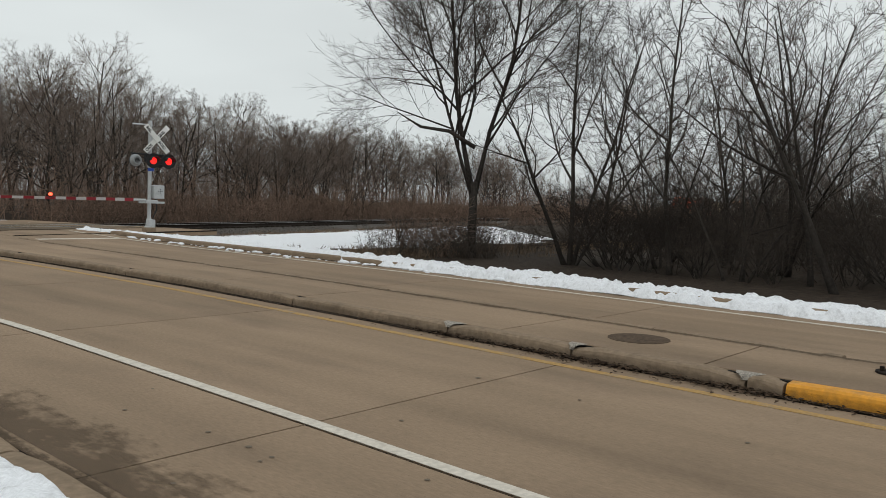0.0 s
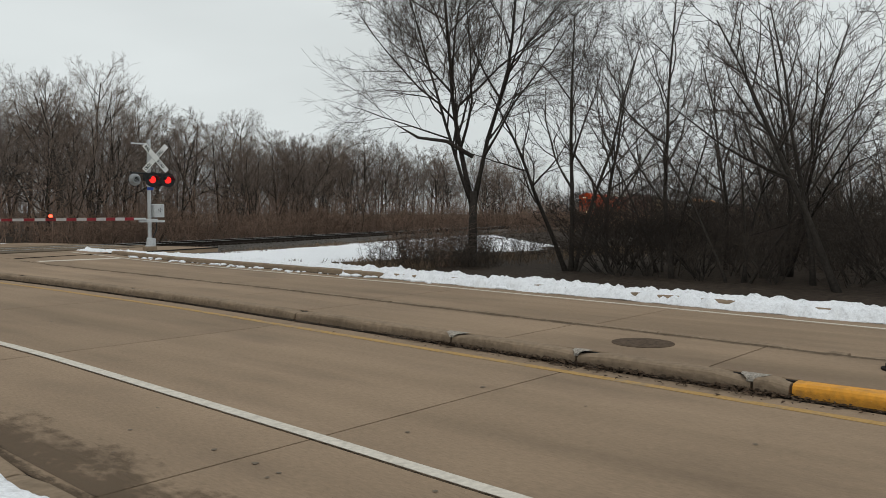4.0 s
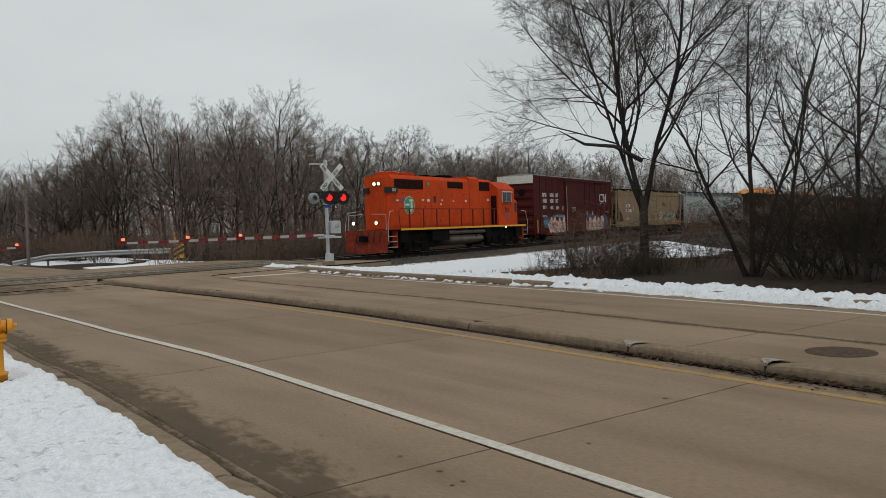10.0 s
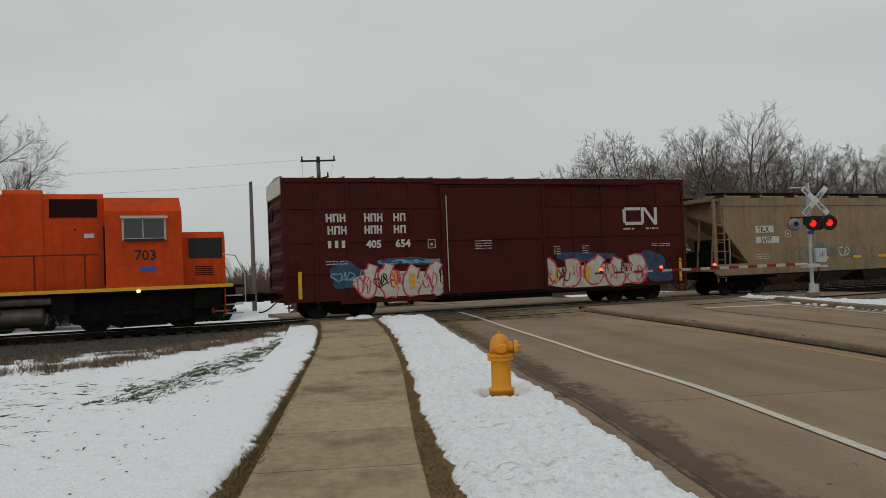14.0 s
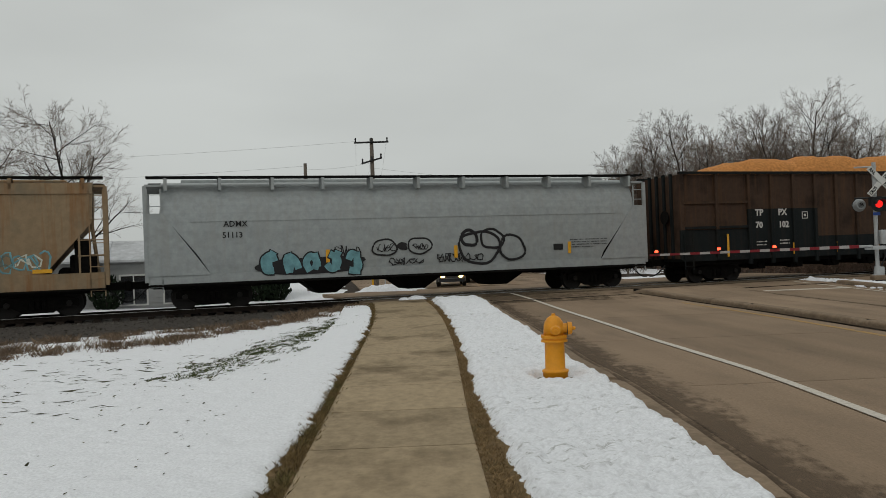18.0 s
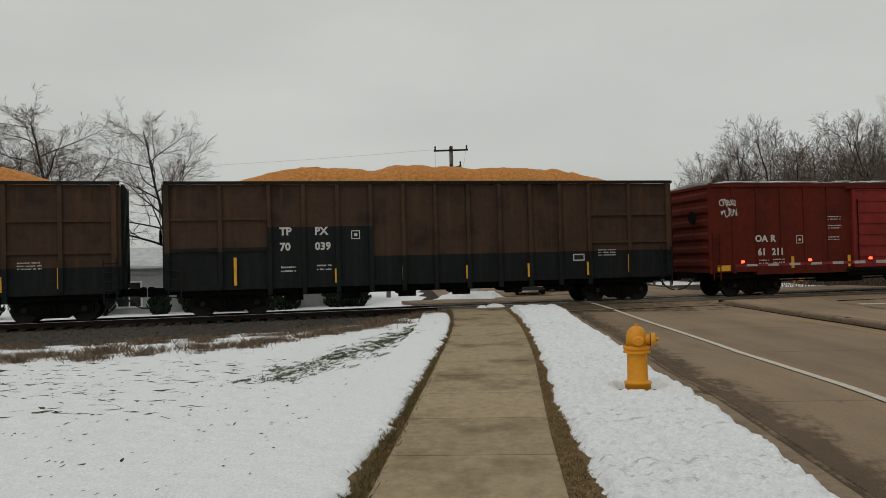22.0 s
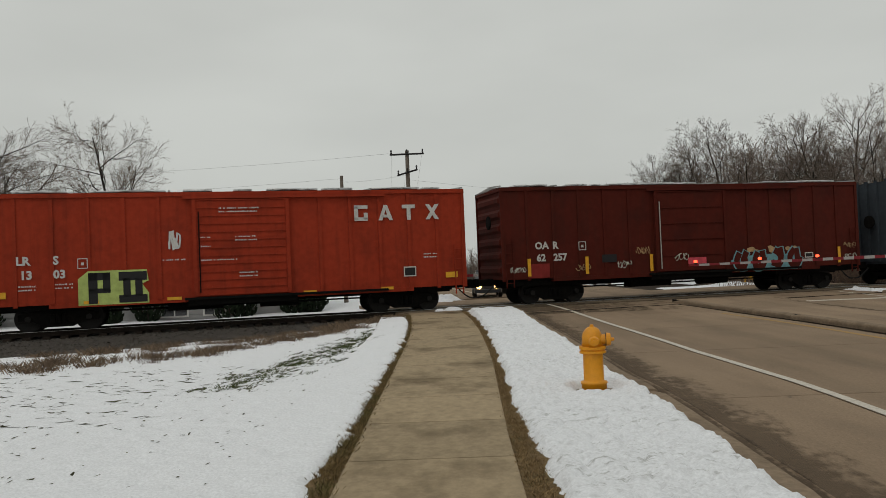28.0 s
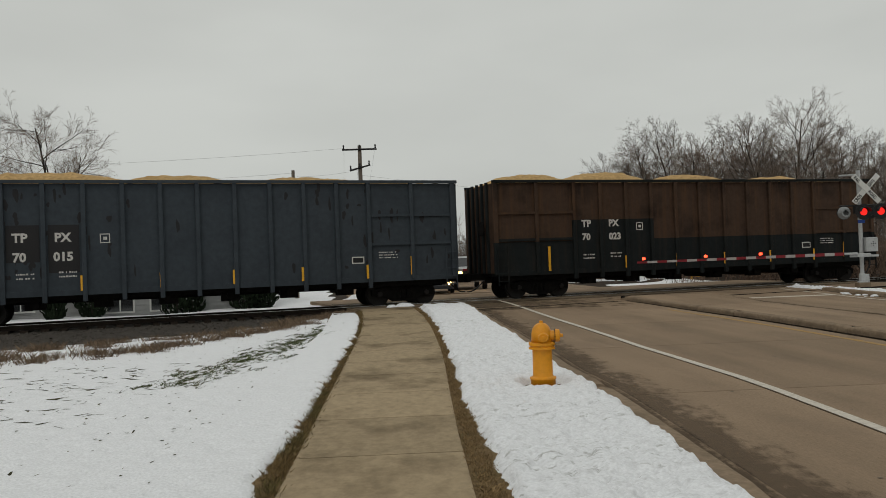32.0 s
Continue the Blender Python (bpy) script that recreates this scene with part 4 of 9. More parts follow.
def bogie(parent, x, span=1.78):
    b = part("bogie", FRAME_ME, None, parent, "cast steel bogie frame with coil springs")
    b.matrix_basis = pose(x, 0, 0)
    for dx in (-span / 2, span / 2):
        w = part("wheelset", WHEEL_ME, None, b)
        w.location = (dx, 0, AXLE_Z)
        WHEELS.append((w, AXLE_Z))
    return b


def couplers(parent, L, z=0.86, out=0.70):
    for s in (-1, 1):
        x = s * L / 2
        sh = Shape()
        a, b = sorted((x - s * 0.4, x + s * (out - 0.18)))
        sh.box(a, b, -0.12, 0.12, z - 0.13, z + 0.13, 0.02)
        a, b = sorted((x + s * (out - 0.22), x + s * (out - 0.01)))
        sh.box(a, b, -0.2, 0.2, z - 0.17, z + 0.17, 0.04)
        part("coupler", sh, P_UNDER, parent)
        hose = [(x + s * out * f, -0.35 + 0.1 * f, z - 0.12 - 0.42 * math.sin(math.pi * f * 0.55)) for f in (0, 0.2, 0.4, 0.6, 0.8, 1.0)]
        part("air_hose", Shape().tube(hose, 0.028, 6), M_BLACK, parent)


def ladder(parent, x0, x1, y, z0, z1, material, rungs=5, name="ladder"):
    s = Shape()
    for x in (x0, x1):
        s.box(x - 0.02, x + 0.02, y - 0.03, y + 0.01, z0, z1)
    for i in range(rungs):
        z = z0 + (z1 - z0) * (i + 0.5) / rungs
        s.tube([(x0, y - 0.03, z), (x1, y - 0.03, z)], 0.014, 5)
    return part(name, s, material, parent)


def plate(parent, x0, x1, z0, z1, material, name="marking", y=-1.512, label=""):
    return part(name, Shape().box(x0, x1, y - 0.004, y, z0, z1), material, parent, label)


def bars(parent, x, z, w, h, n, material=None, y=-1.512, seed=0):
    """Small unreadable stencilling as rows of bars."""
    r = random.Random(seed)
    s = Shape()
    for i in range(n):
        zz = z - i * h * 1.9
        xx = x
        while xx < x + w:
            d = r.uniform(0.025, 0.06)
            s.box(xx, min(xx + d, x + w), y - 0.003, y, zz + h * 0.15, zz + h * r.uniform(0.7, 0.95))
            xx += d + (0.018 if r.random() < 0.8 else 0.07)
    return part("stencilling", s, material or P_LETTER, parent, kind="stuff")


def blob(cx, cz, rx, rz, seed, n=22, rough=0.18, power=2.6):
    r = random.Random(seed)
    ph = [r.uniform(0, 6.28) for _ in range(4)]
    out = []
    for i in range(n):
        a = 2 * math.pi * i / n
        c, s = math.cos(a), math.sin(a)
        k = (abs(c) ** power + abs(s) ** power) ** (-1 / power)
        k *= 1 + rough * (0.6 * math.sin(2 * a + ph[0]) + 0.5 * math.sin(3 * a + ph[1]) + 0.3 * math.sin(5 * a + ph[2]))
        out.append((cx + rx * c * k, cz + rz * s * k))
    return out


def flat(outline, y):
    return Shape().add([(x, y, z) for x, z in outline], [tuple(range(len(outline)))])


STROKES = {
    "D": (((0.05, 0.0), (0.0, 1.0), (0.7, 0.95), (1.0, 0.5), (0.75, 0.05), (0.05, 0.0)),),
    "E": (((1.0, 1.0), (0.15, 0.92), (0.0, 0.5), (0.12, 0.06), (1.0, 0.0)), ((0.05, 0.5), (0.85, 0.55))),
    "S": (((1.0, 0.85), (0.5, 1.0), (0.08, 0.75), (0.9, 0.4), (0.7, 0.02), (0.0, 0.12)),),
    "N": (((0.0, 0.0), (0.12, 1.0), (0.85, 0.05), (1.0, 1.0)),),
    "R": (((0.0, 0.0), (0.05, 1.0), (0.85, 0.9), (0.8, 0.5), (0.1, 0.45)), ((0.45, 0.48), (1.0, 0.0))),
    "A": (((0.0, 0.0), (0.45, 1.0), (1.0, 0.0)), ((0.2, 0.35), (0.8, 0.35))),
    "U": (((0.0, 1.0), (0.1, 0.15), (0.5, 0.0), (0.9, 0.15), (1.0, 1.0)),),
    "K": (((0.05, 0.0), (0.0, 1.0)), ((1.0, 1.0), (0.1, 0.5), (1.0, 0.0))),
}


def sprayed_sign(r):
    """Strokes of one sprayed shape: a bent loop and a slash, no letter."""
    a0, n = r.uniform(0, 6.28), r.randint(5, 7)
    loop = [(0.5 + 0.42 * math.cos(a0 + 5.4 * q / n) * r.uniform(0.75, 1.1), 0.5 + 0.46 * math.sin(a0 + 5.4 * q / n) * r.uniform(0.8, 1.05)) for q in range(n)]
    x = r.uniform(0.15, 0.8)
    slash = [(x, r.uniform(0.0, 0.25)), (x + r.uniform(-0.3, 0.3), 0.55), (x + r.uniform(-0.15, 0.3), 1.0)]
    return [loop, slash]



def ribbon(s, pts, w, y, step=0.00012):
    """A flat stroke of even width along a line, with mitred corners."""
    n = len(pts)
    left, right = [], []
    for i in range(n):
        a, b, c_ = Vector(pts[max(i - 1, 0)]), Vector(pts[i]), Vector(pts[min(i + 1, n - 1)])
        d1 = (b - a).normalized() if i else (c_ - b).normalized()
        d2 = (c_ - b).normalized() if i < n - 1 else d1
        m = Vector((-(d1 + d2).y, (d1 + d2).x))
        m = m.normalized() if m.length > 1e-3 else Vector((-d1.y, d1.x))
        k = min(1.7, 1 / max(0.3, m.dot(Vector((-d1.y, d1.x)))))
        e = d1 * (w * 0.5 if i == n - 1 else -w * 0.5 if i == 0 else 0)
        left.append(b + m * w * k + e)
        right.append(b - m * w * k + e)
    s.add([(p.x, y - step * i, p.y) for i in range(n) for p in (left[i], right[i])], [(2 * i, 2 * i + 1, 2 * i + 3, 2 * i + 2) for i in range(n - 1)])


def rounded(pts, times=2):
    """Cuts the corners of a stroke."""
    for _ in range(times):
        out = [pts[0]]
        for a, b in zip(pts[:-1], pts[1:]):
            out.append((a[0] * 0.75 + b[0] * 0.25, a[1] * 0.75 + b[1] * 0.25))
            out.append((a[0] * 0.25 + b[0] * 0.75, a[1] * 0.25 + b[1] * 0.75))
        pts = out + [pts[-1]]
    return pts


def graffiti(parent, x0, x1, z0, z1, letters, fill, line, seed, accent=None, back=None, y=-1.51, gap=0.9, rough=0.16, word=""):
    """A row of angular sprayed shapes with fat outlines."""
    r = random.Random(seed)
    w, hh = (x1 - x0) / letters, z1 - z0
    bw = min(w * 0.17, hh * 0.15)
    g = part("graffiti", flat(blob((x0 + x1) / 2, z0 + hh * 0.4, (x1 - x0) * 0.5, hh * 0.36, seed + 90, 30, 0.10, 3.2), y), back or line, parent, "sprayed graffiti lettering")
    for i in range(letters):
        tilt, dz, grow_ = r.uniform(-0.12, 0.12), r.uniform(-0.05, 0.05) * hh, r.uniform(0.9, 1.08)
        def at(p):
            return (x0 + w * (i + 0.16 + 0.70 * p[0] + tilt * (p[1] - 0.5)), z0 + dz + hh * (0.5 + grow_ * 0.80 * (p[1] - 0.5)))
        for k, st in enumerate(STROKES[word[i]] if word else sprayed_sign(r)):
            pts = [at((q[0] + r.uniform(-1, 1) * rough * 0.3, q[1] + r.uniform(-1, 1) * rough * 0.3)) for q in st]
            pts = rounded(pts)
            out, inn = Shape(), Shape()
            ribbon(out, pts, bw * 1.42, y - 0.003 - 0.0002 * i)
            ribbon(inn, pts, bw, y - 0.007 - 0.0002 * i - 0.002 * k)
            part("outline", out, line, g)
            part("fill", inn, fill, g)
        if accent and r.random() < 0.9:
            part("accent", flat(blob(x0 + w * (i + r.random()), r.choice((z0 + 0.12 * hh, z1)), w * 0.28, hh * 0.13, seed * 5 + i, 14, 0.4), y - 0.001), accent, g)
    return g


def scribble(parent, x0, z0, w, h, n, material, seed, r=0.018, y=-1.515):
    """A thin sprayed tag of looping strokes."""
    rnd = random.Random(seed)
    k, pts = w / n, []
    for i in range(n):
        ph, am = rnd.uniform(0, 6.28), rnd.uniform(0.3, 0.5)
        for j in range(9):
            a = j / 8 * 2 * math.pi * rnd.choice((0.8, 1.0)) + ph
            pts.append((x0 + k * (i + 0.5 + 0.5 * math.cos(a)) + j * k * 0.02, y, z0 + h * (0.5 + am * math.sin(a * rnd.choice((1, 1, 2))))))
    s = Shape().tube(pts, r, 4, False)
    sq = Shape()
    sq.v = [(a, y + (b - y) * 0.15, c) for a, b, c in s.v]
    sq.f = s.f
    return part("tag", sq, material, parent)


def ribs_h(parent, x, s, z0, z1, n, material, name="end_rib"):
    """Corrugated end: rounded ribs across the car."""
    for i in range(n):
        z = z0 + (z1 - z0) * (i + 0.5) / n
        h = (z1 - z0) / n * 0.36
        part(name, Shape().rings([[(x, y, z - h), (x + s * 0.09 * k, y, z - h * 0.4), (x + s * 0.09 * k, y, z + h * 0.4), (x, y, z + h)] for y, k in ((-1.42, 0.2), (-1.25, 1), (1.25, 1), (1.42, 0.2))]), material, parent)


def boxcar(label, L, H, paint, door_paint, door, ribs, sill=0.92, seed=0, door_rows=7, end_rows=6, roof=None, plain_end=None):
    c = thing("boxcar", label, "boxcar", "cars of the train")
    h = L / 2
    part("body", Shape().box(-h + 0.08, h - 0.08, -1.46, 1.46, sill, H - 0.06), paint, c)
    d0, d1 = door[0] - h, door[1] - h
    xs = [-h + (d0 + h) * i / ribs for i in range(ribs)] + [d1 + (h - d1) * (i + 1) / ribs for i in range(ribs)]
    for x in xs:
        x0 = min(max(x, -h + 0.06), h - 0.06)
        part("side_post", Shape().box(x0 - 0.06, x0 + 0.06, -1.5, -1.45, sill - 0.05, H - 0.16), paint, c)
        part("side_post", Shape().box(x0 - 0.06, x0 + 0.06, 1.45, 1.5, sill - 0.05, H - 0.16), paint, c)
    part("top_chord", Shape().box(-h, h, -1.52, 1.52, H - 0.18, H - 0.04), paint, c)
    for a, b in ((-h + 2.0, d0 - 0.2), (d0 - 0.2, d1 + 0.2), (d1 + 0.2, h - 2.0)):
        deep = 0.24 if a == d0 - 0.2 else 0.12
        part("side_sill", Shape().box(a, b, -1.50, 1.50, sill - deep, sill + 0.02), paint if a != d0 - 0.2 else P_UNDER, c)
    # door
    dz0, dz1 = sill + 0.06, H - 0.30
    dr = part("door", Shape().box(d0, d1, -1.545, -1.47, dz0, dz1), door_paint, c, "sliding side door")
    for i in range(door_rows + 1):
        z = dz0 + (dz1 - dz0) * i / door_rows
        part("door_rib", Shape().box(d0 + 0.05, d1 - 0.05, -1.585, -1.545, max(z - 0.03, dz0), min(z + 0.03, dz1)), door_paint, dr)
    for x in (d0 + 0.06, d1 - 0.06):
        part("door_post", Shape().box(x - 0.06, x + 0.06, -1.60, -1.545, dz0, dz1), door_paint, dr)
    part("lock_bar", Shape().tube([(d0 + 0.2, -1.61, dz0 + 0.1), (d0 + 0.2, -1.61, dz1 - 0.4)], 0.022, 6), P_TRIM if seed % 2 else P_UNDER, dr)
    part("door_track", Shape().box(d0 - 0.3, d1 + (d1 - d0) + 0.2, -1.62, -1.50, dz0 - 0.12, dz0 - 0.04), P_UNDER, c)
    part("upper_track", Shape().box(d0 - 0.3, d1 + (d1 - d0) + 0.2, -1.60, -1.50, dz1 + 0.03, dz1 + 0.12), paint, c)
    # ends
    for s in (-1, 1):
        ribs_h(c, s * (h - 0.08), s, sill + 0.1, H - (0.7 if plain_end else 0.25), end_rows, paint)
        if plain_end and s < 0:
            part("end_cap", Shape().box(-h - 0.03, -h + 0.09, -1.47, 1.47, H - 0.62, H - 0.05), plain_end, c, "pale upper end panel")
        ladder(c, s * (h - 0.15) - 0.28 * (s > 0), s * (h - 0.15) + 0.28 * (s < 0), -1.5, sill - 0.3, sill + 1.5, paint)
    # roof with seams and old snow
    rf = part("roof", Shape().rings([[(x, -1.5, H - 0.04), (x, 0, H + 0.06), (x, 1.5, H - 0.04), (x, 1.5, H - 0.08), (x, -1.5, H - 0.08)] for x in (-h, h)]), roof or P_ROOF, c)
    n = int(L / 1.1)
    for i in range(n + 1):
        x = -h + 0.05 + (L - 0.1) * i / n
        part("roof_seam", Shape().rings([[(x - 0.03, -1.45, H - 0.02), (x + 0.03, -1.45, H - 0.02), (x + 0.03, -1.45, H + 0.03), (x - 0.03, -1.45, H + 0.03)], [(x - 0.03, 0, H + 0.07), (x + 0.03, 0, H + 0.07), (x + 0.03, 0, H + 0.11), (x - 0.03, 0, H + 0.11)]]), roof or P_ROOF, rf)
    r = random.Random(seed)
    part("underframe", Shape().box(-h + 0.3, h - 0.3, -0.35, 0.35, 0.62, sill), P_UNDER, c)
    # Oversized dark block over each bogie, filling the shaded gap below the body.
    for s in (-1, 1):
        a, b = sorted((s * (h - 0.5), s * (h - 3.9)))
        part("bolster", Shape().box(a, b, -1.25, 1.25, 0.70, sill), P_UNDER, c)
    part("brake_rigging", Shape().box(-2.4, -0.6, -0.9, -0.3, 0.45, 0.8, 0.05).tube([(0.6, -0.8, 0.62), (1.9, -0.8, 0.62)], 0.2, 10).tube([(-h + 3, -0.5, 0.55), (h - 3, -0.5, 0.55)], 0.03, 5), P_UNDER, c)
    part("brake_wheel", Shape().tube([(-h - 0.16, -0.6, H - 1.3), (-h - 0.2, -0.6, H - 1.3)], 0.26, 14), P_UNDER, c)
    for x in (-h + 2.2, h - 2.2):
        bogie(c, x)
    couplers(c, L)
    return c


def stripe(c, x, z0, z1, w=0.13):
    plate(c, x, x + w, z0, z1, P_STRIPE, "reflector", -1.515)


def snow_cakes(c, L, H, seed):
    r = random.Random(seed)
    s = Shape()
    for i in range(26):
        x = r.uniform(-L / 2 + 0.4, L / 2 - 1.0)
        w = r.uniform(0.3, 1.1)
        d = r.uniform(0.3, 1.0)
        s.box(x, x + w, -1.35, -1.35 + d, H - 0.02, H + r.uniform(0.025, 0.05), 0.02)
    part("roof_snow", s, P_ROOFSNOW, c, "patches of old snow on the roof", kind="stuff")


# engine
def engine():
    c = thing("locomotive", "orange four-axle diesel locomotive with weathered paint, long hood leading", "locomotive", "cars of the train")
    L = 15.82
    X = lambda u: u - L / 2
    # deck, sill stripe
    part("deck", Shape().box(X(-1.1), X(15.8), -1.5, 1.5, 1.27, 1.36), P_UNDER, c)
    part("side_sill", Shape().box(X(0.0), X(15.45), -1.52, -1.46, 1.30, 1.41), P_STRIPE, c, "yellow sill stripe")
    part("side_sill", Shape().box(X(0.0), X(15.45), 1.46, 1.52, 1.30, 1.41), P_STRIPE, c, "yellow sill stripe")
    # Widened so that its dark colour fills the gap above the bogies.
    part("frame", Shape().box(X(-0.9), X(15.6), -1.05, 1.05, 0.72, 1.27), P_UNDER, c)
    for u0, u1 in ((0.1, 0.9), (3.4, 5.3), (9.9, 10.6), (14.2, 15.1)):
        part("equipment_box", Shape().box(X(u0), X(u1), -1.38, -1.05, 0.62, 1.25, 0.03), P_UNDER, c)
    # long hood
    hood = part("long_hood", Shape().rings([[(x, -0.92, 1.36), (x, -0.92, 4.25), (x, -0.78, 4.45), (x, 0.78, 4.45), (x, 0.92, 4.25), (x, 0.92, 1.36)] for x in (X(0.0), X(8.6))]), P_ORANGE, c)
    part("hood_bulge", Shape().rings([[(x, -0.95, 1.36), (x, -0.95, 4.46), (x, -0.8, 4.60), (x, 0.8, 4.60), (x, 0.95, 4.46), (x, 0.95, 1.36)] for x in (X(8.6), X(9.72))]), P_ORANGE, c)
    part("rear_hood", Shape().rings([[(x, -0.92, 1.36), (x, -0.92, 4.32), (x, -0.78, 4.48), (x, 0.78, 4.48), (x, 0.92, 4.32), (x, 0.92, 1.36)] for x in (X(9.72), X(11.5))]), P_ORANGE, c)
    part("front_band", Shape().box(X(-0.03), X(0.0), -0.6, 0.6, 1.4, 4.3), P_ORANGE_DK, hood)
    for u0, u1, z0, z1 in ((0.3, 3.2, 3.66, 4.2), (5.95, 7.8, 3.80, 4.2), (9.9, 11.3, 3.72, 4.3)):
        g = part("radiator_grille", Shape().box(X(u0), X(u1), -0.945, -0.93 if u0 < 9 else -0.92, z0, z1), P_GRILLE, c, "dark radiator grille")
        n = int((u1 - u0) / 0.12)
        for i in range(n):
            x = X(u0) + (u1 - u0) * (i + 0.5) / n
            part("louvre", Shape().box(x - 0.012, x + 0.012, -0.958, -0.945, z0, z1), P_GRILLE, g)
    for u in (0.9, 2.55, 6.8):
        part("roof_fan", Shape().turn([(0.66, 0), (0.66, 0.16), (0.6, 0.2), (0.55, 0.17), (0.0, 0.15)], (X(u), 0, 4.45), 22), P_ORANGE_DK if u < 4 else P_UNDER, c, "round roof fan housing")
    part("exhaust_stack", Shape().box(X(4.6), X(4.95), -0.3, 0.3, 4.45, 4.62, 0.03), P_UNDER, c)
    horn = Shape().box(X(3.1), X(3.5), -0.1, 0.1, 4.45, 4.52)
    for dy in (-0.12, 0.0, 0.12):
        horn.tube([(X(3.55), dy, 4.66), (X(3.2), dy, 4.66), (X(2.98), dy, 4.66)], [0.03, 0.035, 0.09], 8)
    horn.tube([(X(3.4), 0, 4.5), (X(3.4), 0, 4.66)], 0.03, 6)
    part("horn", horn, M_BLACK, c)
    # doors and seams along the hood
    u = 0.35
    while u < 11.3:
        part("hood_door", Shape().box(X(u), X(u) + 0.008, -0.932, -0.918, 1.5, 3.5), P_ORANGE_DK, hood)
        u += 1.24
    part("hood_rail", Shape().box(X(0.2), X(8.5), -0.94, -0.92, 1.52, 1.56), P_ORANGE_DK, hood)
    for u, z in ((0.35, 3.3), (1.1, 3.4), (2.6, 3.42), (3.35, 2.6), (4.6, 3.4), (5.4, 2.3), (6.4, 3.3), (7.9, 3.4), (9.2, 3.3), (10.6, 3.3), (2.9, 1.9), (5.0, 1.8), (7.4, 1.9)):
        part("latch", Shape().box(X(u), X(u) + 0.07, -0.945, -0.92, z, z + 0.05), P_GRILLE, hood)
    for u, z, w, h_ in ((0.45, 2.95, 0.22, 0.09), (3.05, 3.0, 0.22, 0.09), (3.6, 2.95, 0.3, 0.14), (5.2, 3.0, 0.18, 0.09), (6.5, 2.95, 0.18, 0.09), (8.0, 2.95, 0.25, 0.12), (9.0, 3.0, 0.2, 0.12), (10.9, 3.05, 0.3, 0.14), (5.05, 2.75, 0.16, 0.1)):
        plate(c, X(u), X(u) + w, z, z + h_, P_LETTER, "notice_plate", -0.935)
    plate(c, X(1.0), X(1.16), 2.82, 3.12, M_BLUE, "blue_plate", -0.935)
    part("access_hatch", Shape().box(X(4.35), X(4.55), -0.95, -0.92, 2.9, 3.3), M_BLACK, c)
    part("green_hatch", Shape().turn([(0.13, -0.02), (0.13, 0.03), (0.0, 0.04)], (0, 0, 0), 12), P_GREENDISC, c).matrix_basis = pose(X(3.75), -0.93, 3.98, 90, 0, 0)
    # emblem
    em = part("emblem", Shape().turn([(0.52, -0.004), (0.52, 0.004), (0.0, 0.004)], (0, 0, 0), 32), P_PALE, c, "round green emblem with a pale figure")
    em.matrix_basis = pose(X(1.74), -0.926, 2.72, 90, 0, 0)
    part("disc", Shape().turn([(0.49, 0.004), (0.49, 0.008), (0.0, 0.008)], (0, 0, 0), 32), P_GREENDISC, em)
    part("figure", Shape().box(0.12, 0.30, -0.28, 0.30, 0.008, 0.011).box(-0.02, 0.40, 0.24, 0.34, 0.008, 0.011).box(-0.08, 0.2, -0.38, -0.24, 0.008, 0.011).box(-0.40, 0.0, -0.02, 0.10, 0.008, 0.0105), P_PALE, em)
    # cab
    cab = part("cab", Shape().rings([[(x, -1.48, 1.36), (x, -1.48, 3.86), (x, -0.85, 4.36), (x, 0.85, 4.36), (x, 1.48, 3.86), (x, 1.48, 1.36)] for x in (X(11.5), X(13.85))]), P_ORANGE, c, "square driving cab")
    w = part("cab_window", Shape().box(X(12.05), X(13.3), -1.50, -1.47, 2.98, 3.62), P_GLASS, cab)
    part("window_frame", Shape().box(X(12.0), X(13.35), -1.53, -1.48, 3.60, 3.66).box(X(12.0), X(13.35), -1.53, -1.48, 2.92, 2.99).box(X(12.0), X(12.06), -1.53, -1.48, 2.98, 3.62).box(X(13.28), X(13.35), -1.53, -1.48, 2.98, 3.62).box(X(12.62), X(12.65), -1.53, -1.48, 2.98, 3.62), P_TRIM, w)
    part("awning", Shape().rings([[(X(11.95), -1.48, 3.72), (X(13.40), -1.48, 3.72), (X(13.40), -1.48, 3.69), (X(11.95), -1.48, 3.69)], [(X(11.95), -1.66, 3.64), (X(13.40), -1.66, 3.64), (X(13.40), -1.66, 3.62), (X(11.95), -1.66, 3.62)]]), P_TRIM, w)
    part("arm_rest", Shape().box(X(12.05), X(13.3), -1.58, -1.48, 2.90, 2.96), M_BLACK, w)
    part("cab_door", Shape().box(X(11.46), X(11.5), -1.35, -0.95, 1.5, 3.4), P_GRILLE, cab)
    part("cab_step", Shape().box(X(11.5), X(13.85), -1.505, -1.47, 1.4, 2.1), P_ORANGE, cab)
    lettering("road_number", "703", 0.46, M_INK, cab, (X(12.35), -1.49, 2.28), label="black road number")
    for i, ch in enumerate("E&E"):
        plate(cab, X(12.0) + i * 0.62, X(12.0) + i * 0.62 + 0.16, 2.68, 2.84, P_ORANGE_DK, "faded_letter", -1.49)
    plate(cab, X(12.5), X(13.0), 1.92, 2.06, M_BLUE, "blue_plate", -1.512)
    part("short_hood", Shape().rings([[(x, -0.95, 1.36), (x, -0.95, 3.0), (x, -0.8, 3.2), (x, 0.8, 3.2), (x, 0.95, 3.0), (x, 0.95, 1.36)] for x in (X(13.85), X(15.3))]), P_ORANGE, c)
    part("short_hood_window", Shape().box(X(14.10), X(15.2), -0.965, -0.94, 2.3, 2.98), M_BLACK, c, "black side window of the short hood")
